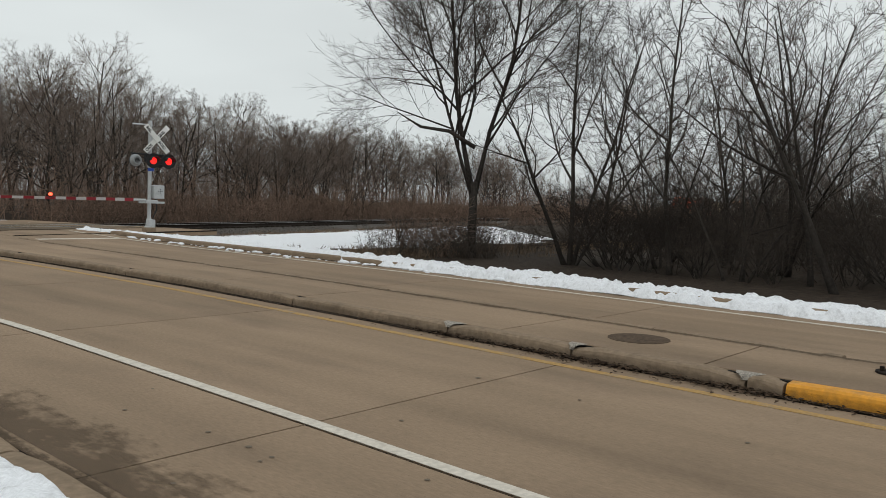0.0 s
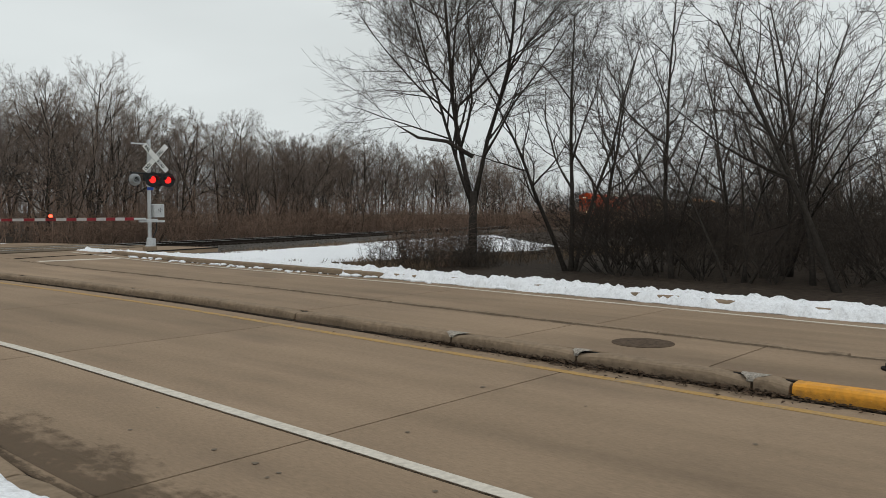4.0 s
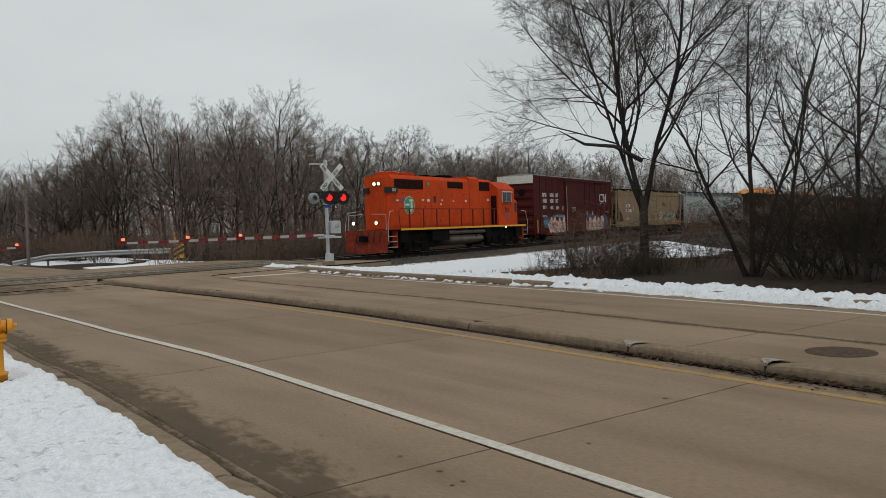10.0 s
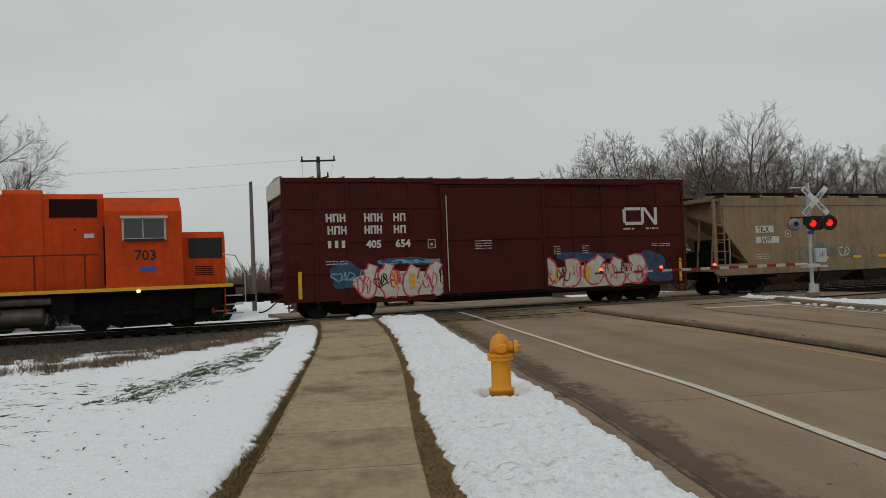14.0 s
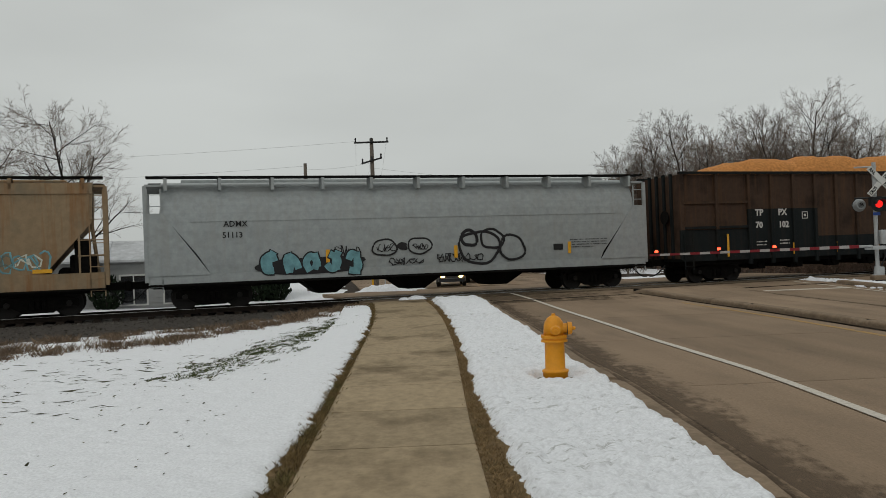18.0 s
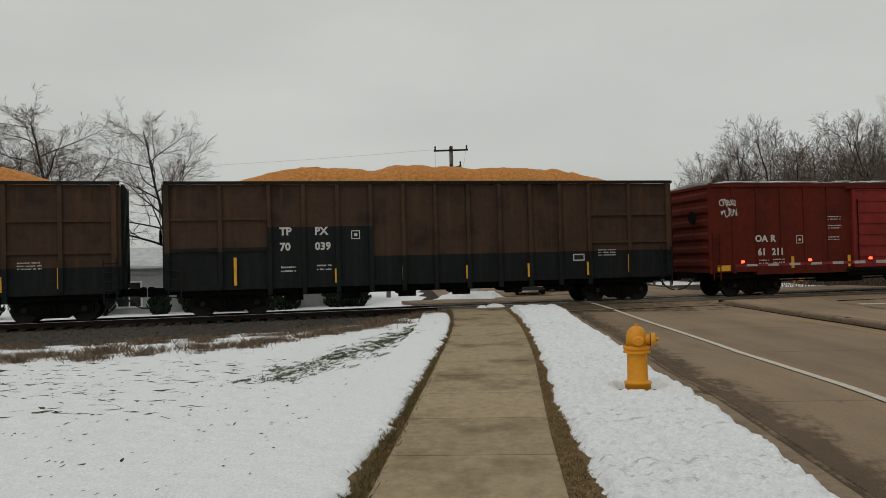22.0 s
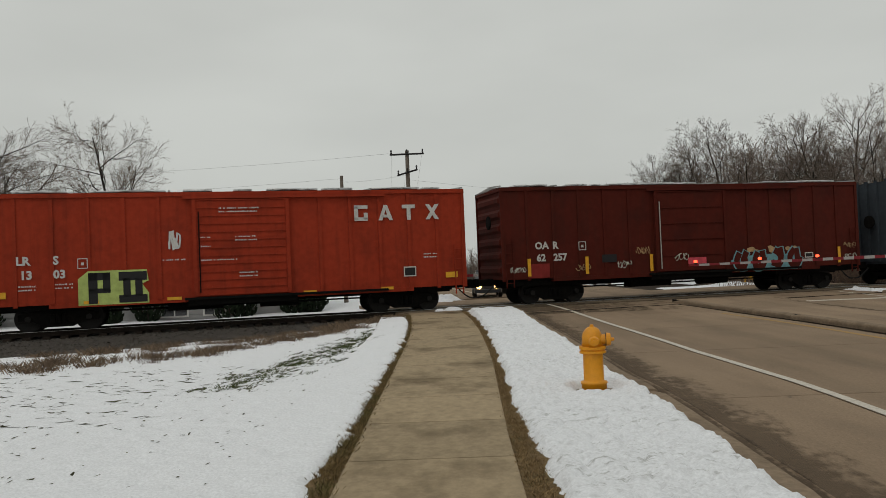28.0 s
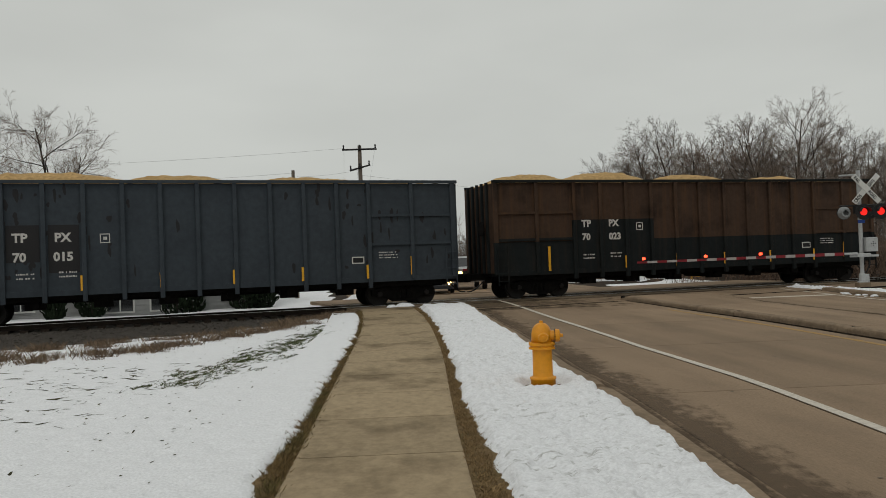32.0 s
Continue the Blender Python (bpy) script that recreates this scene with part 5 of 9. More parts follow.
    for k in range(5):
        part("hood_louvre", Shape().box(X(14.3), X(14.9), -0.962, -0.94, 1.72 + 0.07 * k, 1.75 + 0.07 * k), P_GRILLE, c)
    # front: number boards, lights
    for sy in (-1, 1):
        nb = part("number_board", Shape().rings([[(X(-0.02), sy * 0.55, 3.42), (X(-0.14), sy * 0.55, 3.42), (X(-0.14), sy * 0.55, 3.74), (X(-0.02), sy * 0.55, 3.74)], [(X(0.30), sy * 0.96, 3.42), (X(-0.04), sy * 0.98, 3.42), (X(-0.04), sy * 0.98, 3.74), (X(0.30), sy * 0.96, 3.74)]]), M_BLACK, c)
        if sy < 0:
            lettering("board_number", "703", 0.26, P_LETTER, nb, (X(-0.135), -0.52, 3.48), (90, 0, -77), label="white board number")
            plate(c, X(-0.05), X(0.55), 3.42, 3.74, M_BLACK, "side_board", -0.985)
            lettering("side_number", "703", 0.24, P_LETTER, c, (X(0.0), -0.992, 3.49), label="white number on a black board")
        for z in (4.1, 3.15):
            part("class_light", Shape().tube([(X(0.2), sy * 0.92, z), (X(0.2), sy * 0.95, z)], 0.1, 12), P_ORANGE_DK, c)
        dl = part("ditch_light", Shape().tube([(X(-1.1), sy * 0.78, 1.75), (X(-1.28), sy * 0.78, 1.75)], [0.09, 0.10], 14), M_BLACK, c)
        part("lens", Shape().tube([(X(-1.275), sy * 0.78, 1.75), (X(-1.30), sy * 0.78, 1.75)], 0.085, 14), M_HEADWHITE, dl, "lit lamp lens")
        hl = part("headlight", Shape().tube([(X(0.05), sy * 0.15, 3.95), (X(-0.12), sy * 0.15, 3.95)], [0.12, 0.13], 14), M_BLACK, c)
        part("lens", Shape().tube([(X(-0.118), sy * 0.15, 3.95), (X(-0.14), sy * 0.15, 3.95)], 0.085, 14), M_HEADWHITE, hl, "lit lamp lens")
    # pilot and plough, steps, rails
    part("pilot", Shape().box(X(-1.2), X(-1.05), -1.45, 1.45, 0.55, 1.36), P_PLOUGH, c)
    for k in range(5):
        part("pilot_hose", Shape().tube([(X(-1.22), -1.0 + 0.4 * k, 1.25), (X(-1.32), -1.0 + 0.4 * k, 0.95), (X(-1.27), -0.95 + 0.4 * k, 0.7)], 0.025, 6), M_BLACK, c)
    part("plough", Shape().rings([[(X(-1.2), -1.4, 0.12), (X(-1.2), -1.4, 0.70), (X(-1.12), -1.4, 0.70), (X(-1.12), -1.4, 0.12)], [(X(-1.42), -0.2, 0.08), (X(-1.28), -0.2, 0.70), (X(-1.14), -0.2, 0.70), (X(-1.22), -0.2, 0.08)], [(X(-1.42), 0.2, 0.08), (X(-1.28), 0.2, 0.70), (X(-1.14), 0.2, 0.70), (X(-1.22), 0.2, 0.08)], [(X(-1.2), 1.4, 0.12), (X(-1.2), 1.4, 0.70), (X(-1.12), 1.4, 0.70), (X(-1.12), 1.4, 0.12)]]), P_PLOUGH, c, "scuffed dark snow plough")
    part("front_coupler", Shape().box(X(-1.55), X(-1.0), -0.13, 0.13, 0.78, 1.04, 0.03).box(X(-1.66), X(-1.45), -0.2, 0.2, 0.74, 1.08, 0.05), P_UNDER, c)
    for x0, x1 in ((X(-1.02), X(-0.25)), (X(15.2), X(15.78))):
        for sy in (-1.46, 1.1):
            for i, z in enumerate((0.38, 0.68, 0.98)):
                part("step", Shape().box(x0, x1, sy, sy + 0.36, z, z + 0.035), P_TRIM, c)
            part("step_side", Shape().box(x1 - 0.02 if x0 < 0 else x0 - 0.02, x1 if x0 < 0 else x0, sy, sy + 0.36, 0.33, 1.3), P_ORANGE if x0 < 0 else P_ORANGE_DK, c)
    for sy in (-1.47, 1.47):
        rail_ = Shape().tube([(X(0.0), sy, 1.36), (X(-0.1), sy, 2.35), (X(0.05), sy, 2.5), (X(11.3), sy, 2.5)], 0.028, 6)
        part("handrail", rail_, P_RAILING, c)
        u = 0.95
        while u < 11.4:
            part("stanchion", Shape().box(X(u) - 0.03, X(u) + 0.03, sy - 0.03, sy + 0.03, 1.36, 2.5), P_RAILING, c)
            u += 1.42
        for a, b in ((-1.15, -0.95), (15.85, 15.55)):
            part("grab_rail", Shape().tube([(X(a), sy, 0.75), (X(a), sy, 1.7), (X(b), sy, 2.35), (X(b) + (0.5 if a < 0 else -0.4), sy * 0.9, 2.4)], 0.022, 6), P_TRIM, c)
    part("front_rail", Shape().tube([(X(-1.08), -1.3, 1.36), (X(-1.08), -1.3, 2.2), (X(-1.08), -0.3, 2.25)], 0.02, 6).tube([(X(-1.08), 1.3, 1.36), (X(-1.08), 1.3, 2.2), (X(-1.08), 0.3, 2.25)], 0.02, 6), P_TRIM, c)
    # tank and bogies
    def tank_ring(x, k):
        return [(x, 1.36 * k * (abs(math.cos(q)) ** 0.7) * (1 if math.cos(q) > 0 else -1), 0.62 + 0.38 * k * math.sin(q)) for q in [2 * math.pi * i / 20 for i in range(20)]]
    part("fuel_tank", Shape().rings([tank_ring(X(5.62), 0.86), tank_ring(X(5.70), 0.97), tank_ring(X(5.80), 1.0), tank_ring(X(9.55), 1.0), tank_ring(X(9.65), 0.97), tank_ring(X(9.72), 0.86)]), P_TANK, c, "grimy rounded underslung fuel tank", shade=True)
    part("air_tank", Shape().tube([(X(5.4), -1.2, 1.08), (X(9.9), -1.2, 1.08)], 0.13, 10), P_TANK, c)
    part("tank_gauge", Shape().tube([(X(8.5), -1.40, 0.78), (X(8.5), -1.44, 0.78)], 0.07, 10), M_BLACK, c)
    for u in (2.15, 12.55):
        b = part("bogie", Shape().prism([(-2.15, 0.36), (-2.15, 0.95), (-1.0, 1.12), (1.0, 1.12), (2.15, 0.95), (2.15, 0.36), (1.75, 0.24), (1.0, 0.24), (0.75, 0.14), (-0.75, 0.14), (-1.0, 0.24), (-1.75, 0.24)], -1.15, -1.0).prism([(-2.15, 0.36), (-2.15, 0.95), (-1.0, 1.12), (1.0, 1.12), (2.15, 0.95), (2.15, 0.36), (1.75, 0.24), (1.0, 0.24), (0.75, 0.14), (-0.75, 0.14), (-1.0, 0.24), (-1.75, 0.24)], 1.0, 1.15).box(-0.3, 0.3, -1.0, 1.0, 0.5, 0.95).box(-1.55, -1.15, -1.2, -1.14, 0.25, 0.7).box(1.15, 1.55, -1.2, -1.14, 0.25, 0.7).tube([(-0.55, -1.2, 0.55), (0.55, -1.2, 0.55)], 0.09, 8).box(-0.5, -0.3, -1.22, -1.14, 0.3, 0.8).box(0.3, 0.5, -1.22, -1.14, 0.3, 0.8), P_UNDER, c, "two-axle power bogie")
        b.matrix_basis = pose(X(u), 0, 0)
        for dx in (-1.37, 1.37):
            w = part("wheelset", WHEEL_ME, None, b)
            w.location, w.scale = (dx, 0, AXLE_Z * 1.12), (1.12, 1.0, 1.12)
            WHEELS.append((w, AXLE_Z * 1.12))
        for dx in (-1.37, 1.37):
            part("axle_box", Shape().box(dx - 0.2, dx + 0.2, -1.24, -1.14, 0.32, 0.66, 0.03), P_UNDER, b)
    part("rear_coupler", Shape().box(X(15.7), X(16.45), -0.13, 0.13, 0.74, 1.0, 0.03), P_UNDER, c)
    part("side_marker", Shape().box(X(12.4), X(12.5), -1.53, -1.50, 1.24, 1.32), M_HEADWHITE, c)
    return c, L


def hopper(label, L, paint, curved, seed):
    c = thing("hopper_car", label, "hopper car", "cars of the train")
    h, H = L / 2, 4.33
    eave = 3.95
    if curved:
        half = [(1.44, 1.15), (1.475, 1.45), (1.495, 1.8), (1.505, 2.2), (1.505, 2.6), (1.49, 2.9), (1.46, 3.2), (1.41, 3.45), (1.33, 3.7), (1.21, 3.9), (1.04, 4.07), (0.80, 4.2), (0.45, 4.29)]
        prof = [(-a, z) for a, z in half] + half[::-1]
    else:
        prof = [(-1.46, 1.35), (-1.46, 2.95), (-1.46, 3.85), (-1.5, 3.87), (-1.5, 4.2), (-1.1, 4.26), (-0.5, 4.3), (0.5, 4.3), (1.1, 4.26), (1.5, 4.2), (1.5, 3.87), (1.46, 3.85), (1.46, 2.95), (1.46, 1.35)]
    # the ends slope inwards below
    def slope(z, s):
        f = max(0.0, min(1.0, (3.2 - z) / 1.9)) if curved else max(0.0, min(1.0, (3.0 - z) / 1.65))
        return s * (h - (0.55 if curved else 0.42) - f * (1.5 if curved else 1.45))
    rings = []
    for s, k in ((-1, 1.0), (1, 1.0)):
        rings.append([(slope(z, s), y, z) for y, z in prof])
    body = part("body", Shape().rings(rings), paint, c, "sloped-end covered hopper body", shade=False)
    for s in (-1, 1):
        a, b = sorted((s * (h - 0.56), s * (h - 0.05)))
        for y in (-1.5, 1.4):
            part("end_post", Shape().box(s * h - s * 0.05 - 0.06, s * h - s * 0.05 + 0.06, y, y + 0.1, 0.95, 4.1), paint, c)
        part("end_platform", Shape().box(a - 0.7 * (s > 0), b + 0.7 * (s < 0), -1.46, 1.46, 1.05, 1.13), paint, c)
        part("end_roof", Shape().box(a, b, -1.4, 1.4, 4.08, 4.16), paint, c)
        ladder(c, s * (h - 0.12) - 0.42 * (s > 0), s * (h - 0.12) + 0.42 * (s < 0), -1.47, 0.6, 4.0, paint, 9)
        for y in (-0.9, 0.0, 0.9):
            part("end_brace", Shape().tube([(s * (h - 0.3), y, 1.1), (s * (h - 0.6), y, 3.9)], 0.05, 6), paint, c)
        # Added dark blocks that make the open end void look shaded.
        a_, b_ = sorted((s * (h - 0.35), s * (h - 1.15)))
        part("end_machinery", Shape().box(a_, b_, -1.15, 1.15, 1.13, 1.95, 0.06).box(a_ + 0.15, b_ - 0.2, -1.3, 0.4, 1.13, 2.45, 0.05), P_UNDER, c, "dark filler block in the void under the end slope")
        part("air_reservoir", Shape().tube([(s * (h - 1.3), -0.9, 1.35), (s * (h - 1.3), 0.9, 1.35)], 0.22, 10), P_UNDER, c)
        if curved:
            part("corner_gusset", Shape().prism([(s * (h - 2.05), 1.15), (s * (h - 0.12), 1.15), (s * (h - 0.12), 3.2), (s * (h - 0.58), 3.2)], -1.525, -1.47), paint, c)
        else:
            part("end_upright", Shape().box(s * (h - 0.85) - 0.03, s * (h - 0.85) + 0.03, -1.47, -1.42, 1.3, 2.6), paint, c)
            for z in (1.9, 2.4):
                part("end_bar", Shape().tube([(s * (h - 0.1), -1.45, z), (s * (h - 0.9), -1.45, z)], 0.02, 5), paint, c)
    part("side_sill", Shape().box(-h + 0.1, h - 0.1, -1.5, -1.36, 0.85 if not curved else 0.88, 1.36 if not curved else 1.17), paint, c)
    part("side_sill", Shape().box(-h + 0.1, h - 0.1, 1.36, 1.5, 0.85, 1.36 if not curved else 1.17), paint, c)
    part("sill_lip", Shape().box(-h + 0.1, h - 0.1, -1.54, -1.36, 0.80, 0.86), P_UNDER, c)
    if curved:
        part("weld_seam", Shape().box(-h + 2.6, h - 2.6, -1.487, -1.47, 1.98, 2.0).box(-h + 1.4, h - 1.4, -1.505, -1.49, 2.9, 2.915), paint, c)
    n = 11 if curved else 9
    for i in range(n):
        x = -h + 0.7 + (L - 1.4) * i / (n - 1)
        part("walk_bracket", Shape().box(x - 0.05, x + 0.05, -1.5, -0.9, 4.02 if not curved else 3.95, 4.36), paint, c)
    part("running_board", Shape().box(-h + 0.1, h - 0.1, -1.5, -0.95, 4.37, 4.42), P_UNDER, c)
    part("running_board", Shape().box(-h + 0.1, h - 0.1, 0.95, 1.5, 4.37, 4.42), P_UNDER, c)
    part("hatch", Shape().box(-h + 1.2, h - 1.2, -0.3, 0.3, 4.3, 4.42, 0.03), paint, c)
    k, pitch = (3, 3.3) if curved else (4, (L - 8.8) / 3)
    for i in range(k):
        x = pitch * (i - (k - 1) / 2)
        w = pitch * (0.33 if curved else 0.5)
        part("chute", Shape().rings([[(x - w, -1.3, 0.95), (x + w, -1.3, 0.95), (x + w, 1.3, 0.95), (x - w, 1.3, 0.95)], [(x - w * 0.3, -0.7, 0.32), (x + w * 0.3, -0.7, 0.32), (x + w * 0.3, 0.7, 0.32), (x - w * 0.3, 0.7, 0.32)]]), P_TANK if not curved else P_UNDER, c, "discharge chute")
    part("centre_sill", Shape().box(-h + 0.2, h - 0.2, -0.3, 0.3, 0.7, 1.05), P_UNDER, c)
    # Dark filler above the bogies, in place of the shade under the sill.
    for s in (-1, 1):
        a, b = sorted((s * (h - 0.5), s * (h - 3.7)))
        part("bolster", Shape().box(a, b, -1.25, 1.25, 0.70, 0.98), P_UNDER, c)
    for x in (-h + 2.1, h - 2.1):
        bogie(c, x)
    couplers(c, L)
    return c


def gondola(label, L, upper, lower, seed, split):
    """split: list of (from, to, height) of the darker lower paint."""
    c = thing("woodchip_gondola", label, "gondola", "cars of the train")
    h, H, s0 = L / 2, 4.5, 1.0
    X = lambda u: u - h
    body = part("body", Shape().box(-h, h, -1.42, 1.42, s0, H - 0.12), upper, c)
    for y in (-1.46, 1.4):
        part("rim", Shape().box(-h, h, y, y + 0.06, H - 0.12, H - 0.11), upper, c)
    for a, b, z in split:
        part("lower_panel", Shape().box(X(a), X(b), -1.428, -1.41, s0, z), lower, body)
    posts = [0.0, 1.78, 3.38, 4.53, 5.68, 6.83, 7.98, 9.13, 10.33, 11.5, 12.65, 13.8, 14.95, 16.55, 18.2]
    k = L / 18.33
    for i, u in enumerate(posts):
        x = X(u * k) + (0.09 if i == 0 else -0.06 if i == len(posts) - 1 else 0)
        end = i in (0, len(posts) - 1)
        w = 0.07 if not end else 0.09
        for y0, y1 in ((-1.53, -1.41), (1.41, 1.53)):
            p = part("side_post", Shape().box(x - w, x + w, y0, y1, s0 - (0.05 if i < 2 or i > 12 else 0.32), H - 0.02, 0.012), upper, body)
            zz = max([z for a, b, z in split if a <= u <= b] + [0])
            if y0 < 0 and zz > 0:
                part("post_paint", Shape().box(x - w - 0.004, x + w + 0.004, y0 - 0.006, y1, s0 - (0.05 if i < 2 or i > 12 else 0.32), zz, 0.012), lower, p)
    part("top_chord", Shape().box(-h, h, -1.55, -1.40, H - 0.10, H, 0.01), lower, c)
    part("top_chord", Shape().box(-h, h, 1.40, 1.55, H - 0.10, H, 0.01), lower, c)
    for z in (3.25, 2.23):
        part("end_panel_rail", Shape().box(X(0.1), X(3.38 * k), -1.50, -1.42, z - 0.05, z + 0.05), upper if z > 2.5 else lower, c)
        part("end_panel_rail", Shape().box(X(14.95 * k), h - 0.1, -1.50, -1.42, z - 0.05, z + 0.05), upper, c)
    part("side_sill", Shape().box(-h + 0.1, h - 0.1, -1.47, 1.47, s0 - 0.12, s0 + 0.05), lower, c)
    # The wide second box and the end blocks are added as dark under-car shade.
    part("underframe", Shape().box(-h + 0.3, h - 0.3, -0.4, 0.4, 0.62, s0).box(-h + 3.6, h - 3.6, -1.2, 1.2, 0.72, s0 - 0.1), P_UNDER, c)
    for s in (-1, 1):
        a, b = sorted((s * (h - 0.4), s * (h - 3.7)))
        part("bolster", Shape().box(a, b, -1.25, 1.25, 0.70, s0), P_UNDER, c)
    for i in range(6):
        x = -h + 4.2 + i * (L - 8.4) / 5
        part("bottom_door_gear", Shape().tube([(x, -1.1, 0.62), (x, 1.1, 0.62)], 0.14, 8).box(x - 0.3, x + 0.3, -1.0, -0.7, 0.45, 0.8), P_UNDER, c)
    for s in (-1, 1):
        for y in (-1.0, -0.5, 0.0, 0.5, 1.0):
            a, b = sorted((s * h, s * (h + 0.09)))
            part("end_post", Shape().box(a, b, y - 0.06, y + 0.06, s0, H - 0.05), lower, c)
        ladder(c, s * (h - 0.12) - 0.4 * (s > 0), s * (h - 0.12) + 0.4 * (s < 0), -1.55, 0.55, 2.0, lower)
    part("brake_wheel", Shape().tube([(-h - 0.16, -0.7, 2.7), (-h - 0.2, -0.7, 2.7)], 0.28, 14), P_UNDER, c)
    # the load
    rnd = random.Random(seed)
    nx, ny = 130, 16
    v, f = [], []
    for i in range(nx + 1):
        x = -h + 0.1 + (L - 0.2) * i / nx
        u = i / nx
        for j in range(ny + 1):
            y = -1.38 + 2.76 * j / ny
            top = 0.12 * smooth(0.0, 0.1, u) * smooth(0.0, 0.1, 1 - u)
            for cu, wu, hu in LOAD[seed]:
                q = min(1.0, abs(u * L - cu) / wu)
                top = max(top, (hu + 0.16) * (1 - q ** 2.3))
            top *= (1 - abs(y / 1.38) ** 3.2) * (1 + 0.16 * noise.noise((x * 0.9, y * 0.9, seed)))
            v.append((x, y, H - 0.13 + top + 0.06 * noise.noise((x * 2.2, y * 2.2, seed + 3.0)) + 0.035 * noise.noise((x * 6, y * 6, seed + 5.0))))
    for i in range(nx):
        for j in range(ny):
            a = i * (ny + 1) + j
            f.append((a, a + ny + 1, a + ny + 2, a + 1))
    part("load", Shape().add(v, f), P_CHIPS if seed < 3 else P_CHIPS_PALE, c, "heap of fresh orange wood chips" if seed < 3 else "low heaps of pale wood chips", shade=True)
    for x in (-h + 2.05, h - 2.05):
        bogie(c, x)
    couplers(c, L)
    for u in (2.2, 5.55, 7.9, 10.2, 12.5, 14.8):
        stripe(c, X(u * k) - (0.0 if u != 2.2 else 0), 1.02, 1.5 if u != 2.2 else 1.95, 0.10)
    stripe(c, X(16.45 * k), 1.1, 1.75)
    plate(c, X(14.3 * k), X(14.75 * k), 1.55, 1.8, P_LETTER, "data_panel", -1.43)
    plate(c, X(14.34 * k), X(14.71 * k), 1.59, 1.76, M_INK, "data_panel", -1.435)
    bars(c, X(15.3 * k), 1.9, 0.7, 0.05, 3, seed=seed, y=-1.432)
    bars(c, X(3.75), 1.55, 0.5, 0.07, 2, seed=seed + 1, y=-1.432)
    bars(c, X(4.95), 1.58, 0.5, 0.07, 2, seed=seed + 2, y=-1.432)
    fr_ = Shape().box(X(6.15), X(6.45), -1.436, -1.432, 2.5, 2.53).box(X(6.15), X(6.45), -1.436, -1.432, 2.77, 2.8).box(X(6.15), X(6.18), -1.436, -1.432, 2.5, 2.8).box(X(6.42), X(6.45), -1.436, -1.432, 2.5, 2.8).box(X(6.25), X(6.36), -1.436, -1.432, 2.6, 2.7)
    part("stencil_box", fr_, P_LETTER, c)
    return c


LOAD = {0: [(5.4, 4.0, 0.62), (8.6, 3.9, 0.80), (12.2, 4.6, 0.78)], 1: [(5.6, 3.9, 0.58), (9.3, 4.2, 0.66), (12.2, 4.5, 0.60)],
        3: [(4.5, 3.2, 0.32), (8.6, 2.2, 0.26), (13.0, 2.6, 0.18)], 4: [(1.9, 1.9, 0.30), (5.2, 2.2, 0.38), (9.3, 2.0, 0.30), (13.7, 1.9, 0.20)]}


def marks(c, L, items, y=-1.512):
    for text, u, z, size in items:
        lettering("reporting_mark", text, size, P_LETTER, c, (u - L / 2, y, z), label="white stencilled reporting mark", bold=0.038)


def framed(c, x, z, w=0.3, y=-1.512):
    part("stencil_box", Shape().box(x, x + w, y - 0.003, y, z, z + 0.025).box(x, x + w, y - 0.003, y, z + w, z + w + 0.025).box(x, x + 0.025, y - 0.003, y, z, z + w).box(x + w - 0.025, x + w, y - 0.003, y, z, z + w).box(x + w * 0.35, x + w * 0.65, y - 0.003, y, z + w * 0.35, z + w * 0.65), P_LETTER, c)


TRAIN = []
GAP = 1.42
lead = 0.0


def couple(ob, length):
    global lead
    TRAIN.append((ob, lead, length))
    lead += length + GAP


eng, eng_len = engine()
couple(eng, eng_len)

# tall maroon boxcar
L = 16.89
c1 = boxcar("tall maroon boxcar with white lettering and a band of graffiti", L, 5.04, P_CN, P_CN, (5.9, 10.25), 5, 0.62, 1, 2, 6, plain_end=P_PALE)
for zz in (3.95, 2.75, 1.65):
    part("side_belt", Shape().box(-L / 2 + 0.1, 5.9 - L / 2 - 0.1, -1.495, -1.45, zz - 0.05, zz + 0.05), P_CN, c1)
    part("side_belt", Shape().box(10.25 - L / 2 + 0.1, L / 2 - 0.1, -1.495, -1.45, zz - 0.05, zz + 0.05), P_CN, c1)
for i, (z, rows) in enumerate(((3.42, ((1.55, 0.75), (2.95, 0.72), (4.05, 0.5))), (2.98, ((1.6, 0.72), (2.95, 0.68), (4.05, 0.5))))):
    for k, (u, w) in enumerate(rows):
        sh = Shape()
        n = 3 if w > 0.6 else 2
        for j in range(n):
            x = u - L / 2 + j * w / n
            sh.box(x, x + 0.07, -1.512, -1.507, z, z + 0.30).box(x + w / n * 0.62, x + w / n * 0.62 + 0.06, -1.512, -1.507, z, z + 0.30).box(x, x + w / n * 0.62, -1.512, -1.507, z + (0.24 if j % 2 else 0.12), z + (0.30 if j % 2 else 0.18))
        part("white_lettering", sh, P_LETTER, c1, "white company lettering as blocks")
marks(c1, L, [("405", 3.0, 2.48, 0.38), ("654", 4.1, 2.48, 0.38)])
part("white_lettering", Shape().box(1.6 - L / 2, 1.72 - L / 2, -1.512, -1.507, 2.5, 2.76).box(1.85 - L / 2, 1.97 - L / 2, -1.512, -1.507, 2.5, 2.76).box(2.1 - L / 2, 2.22 - L / 2, -1.512, -1.507, 2.5, 2.76), P_LETTER, c1)
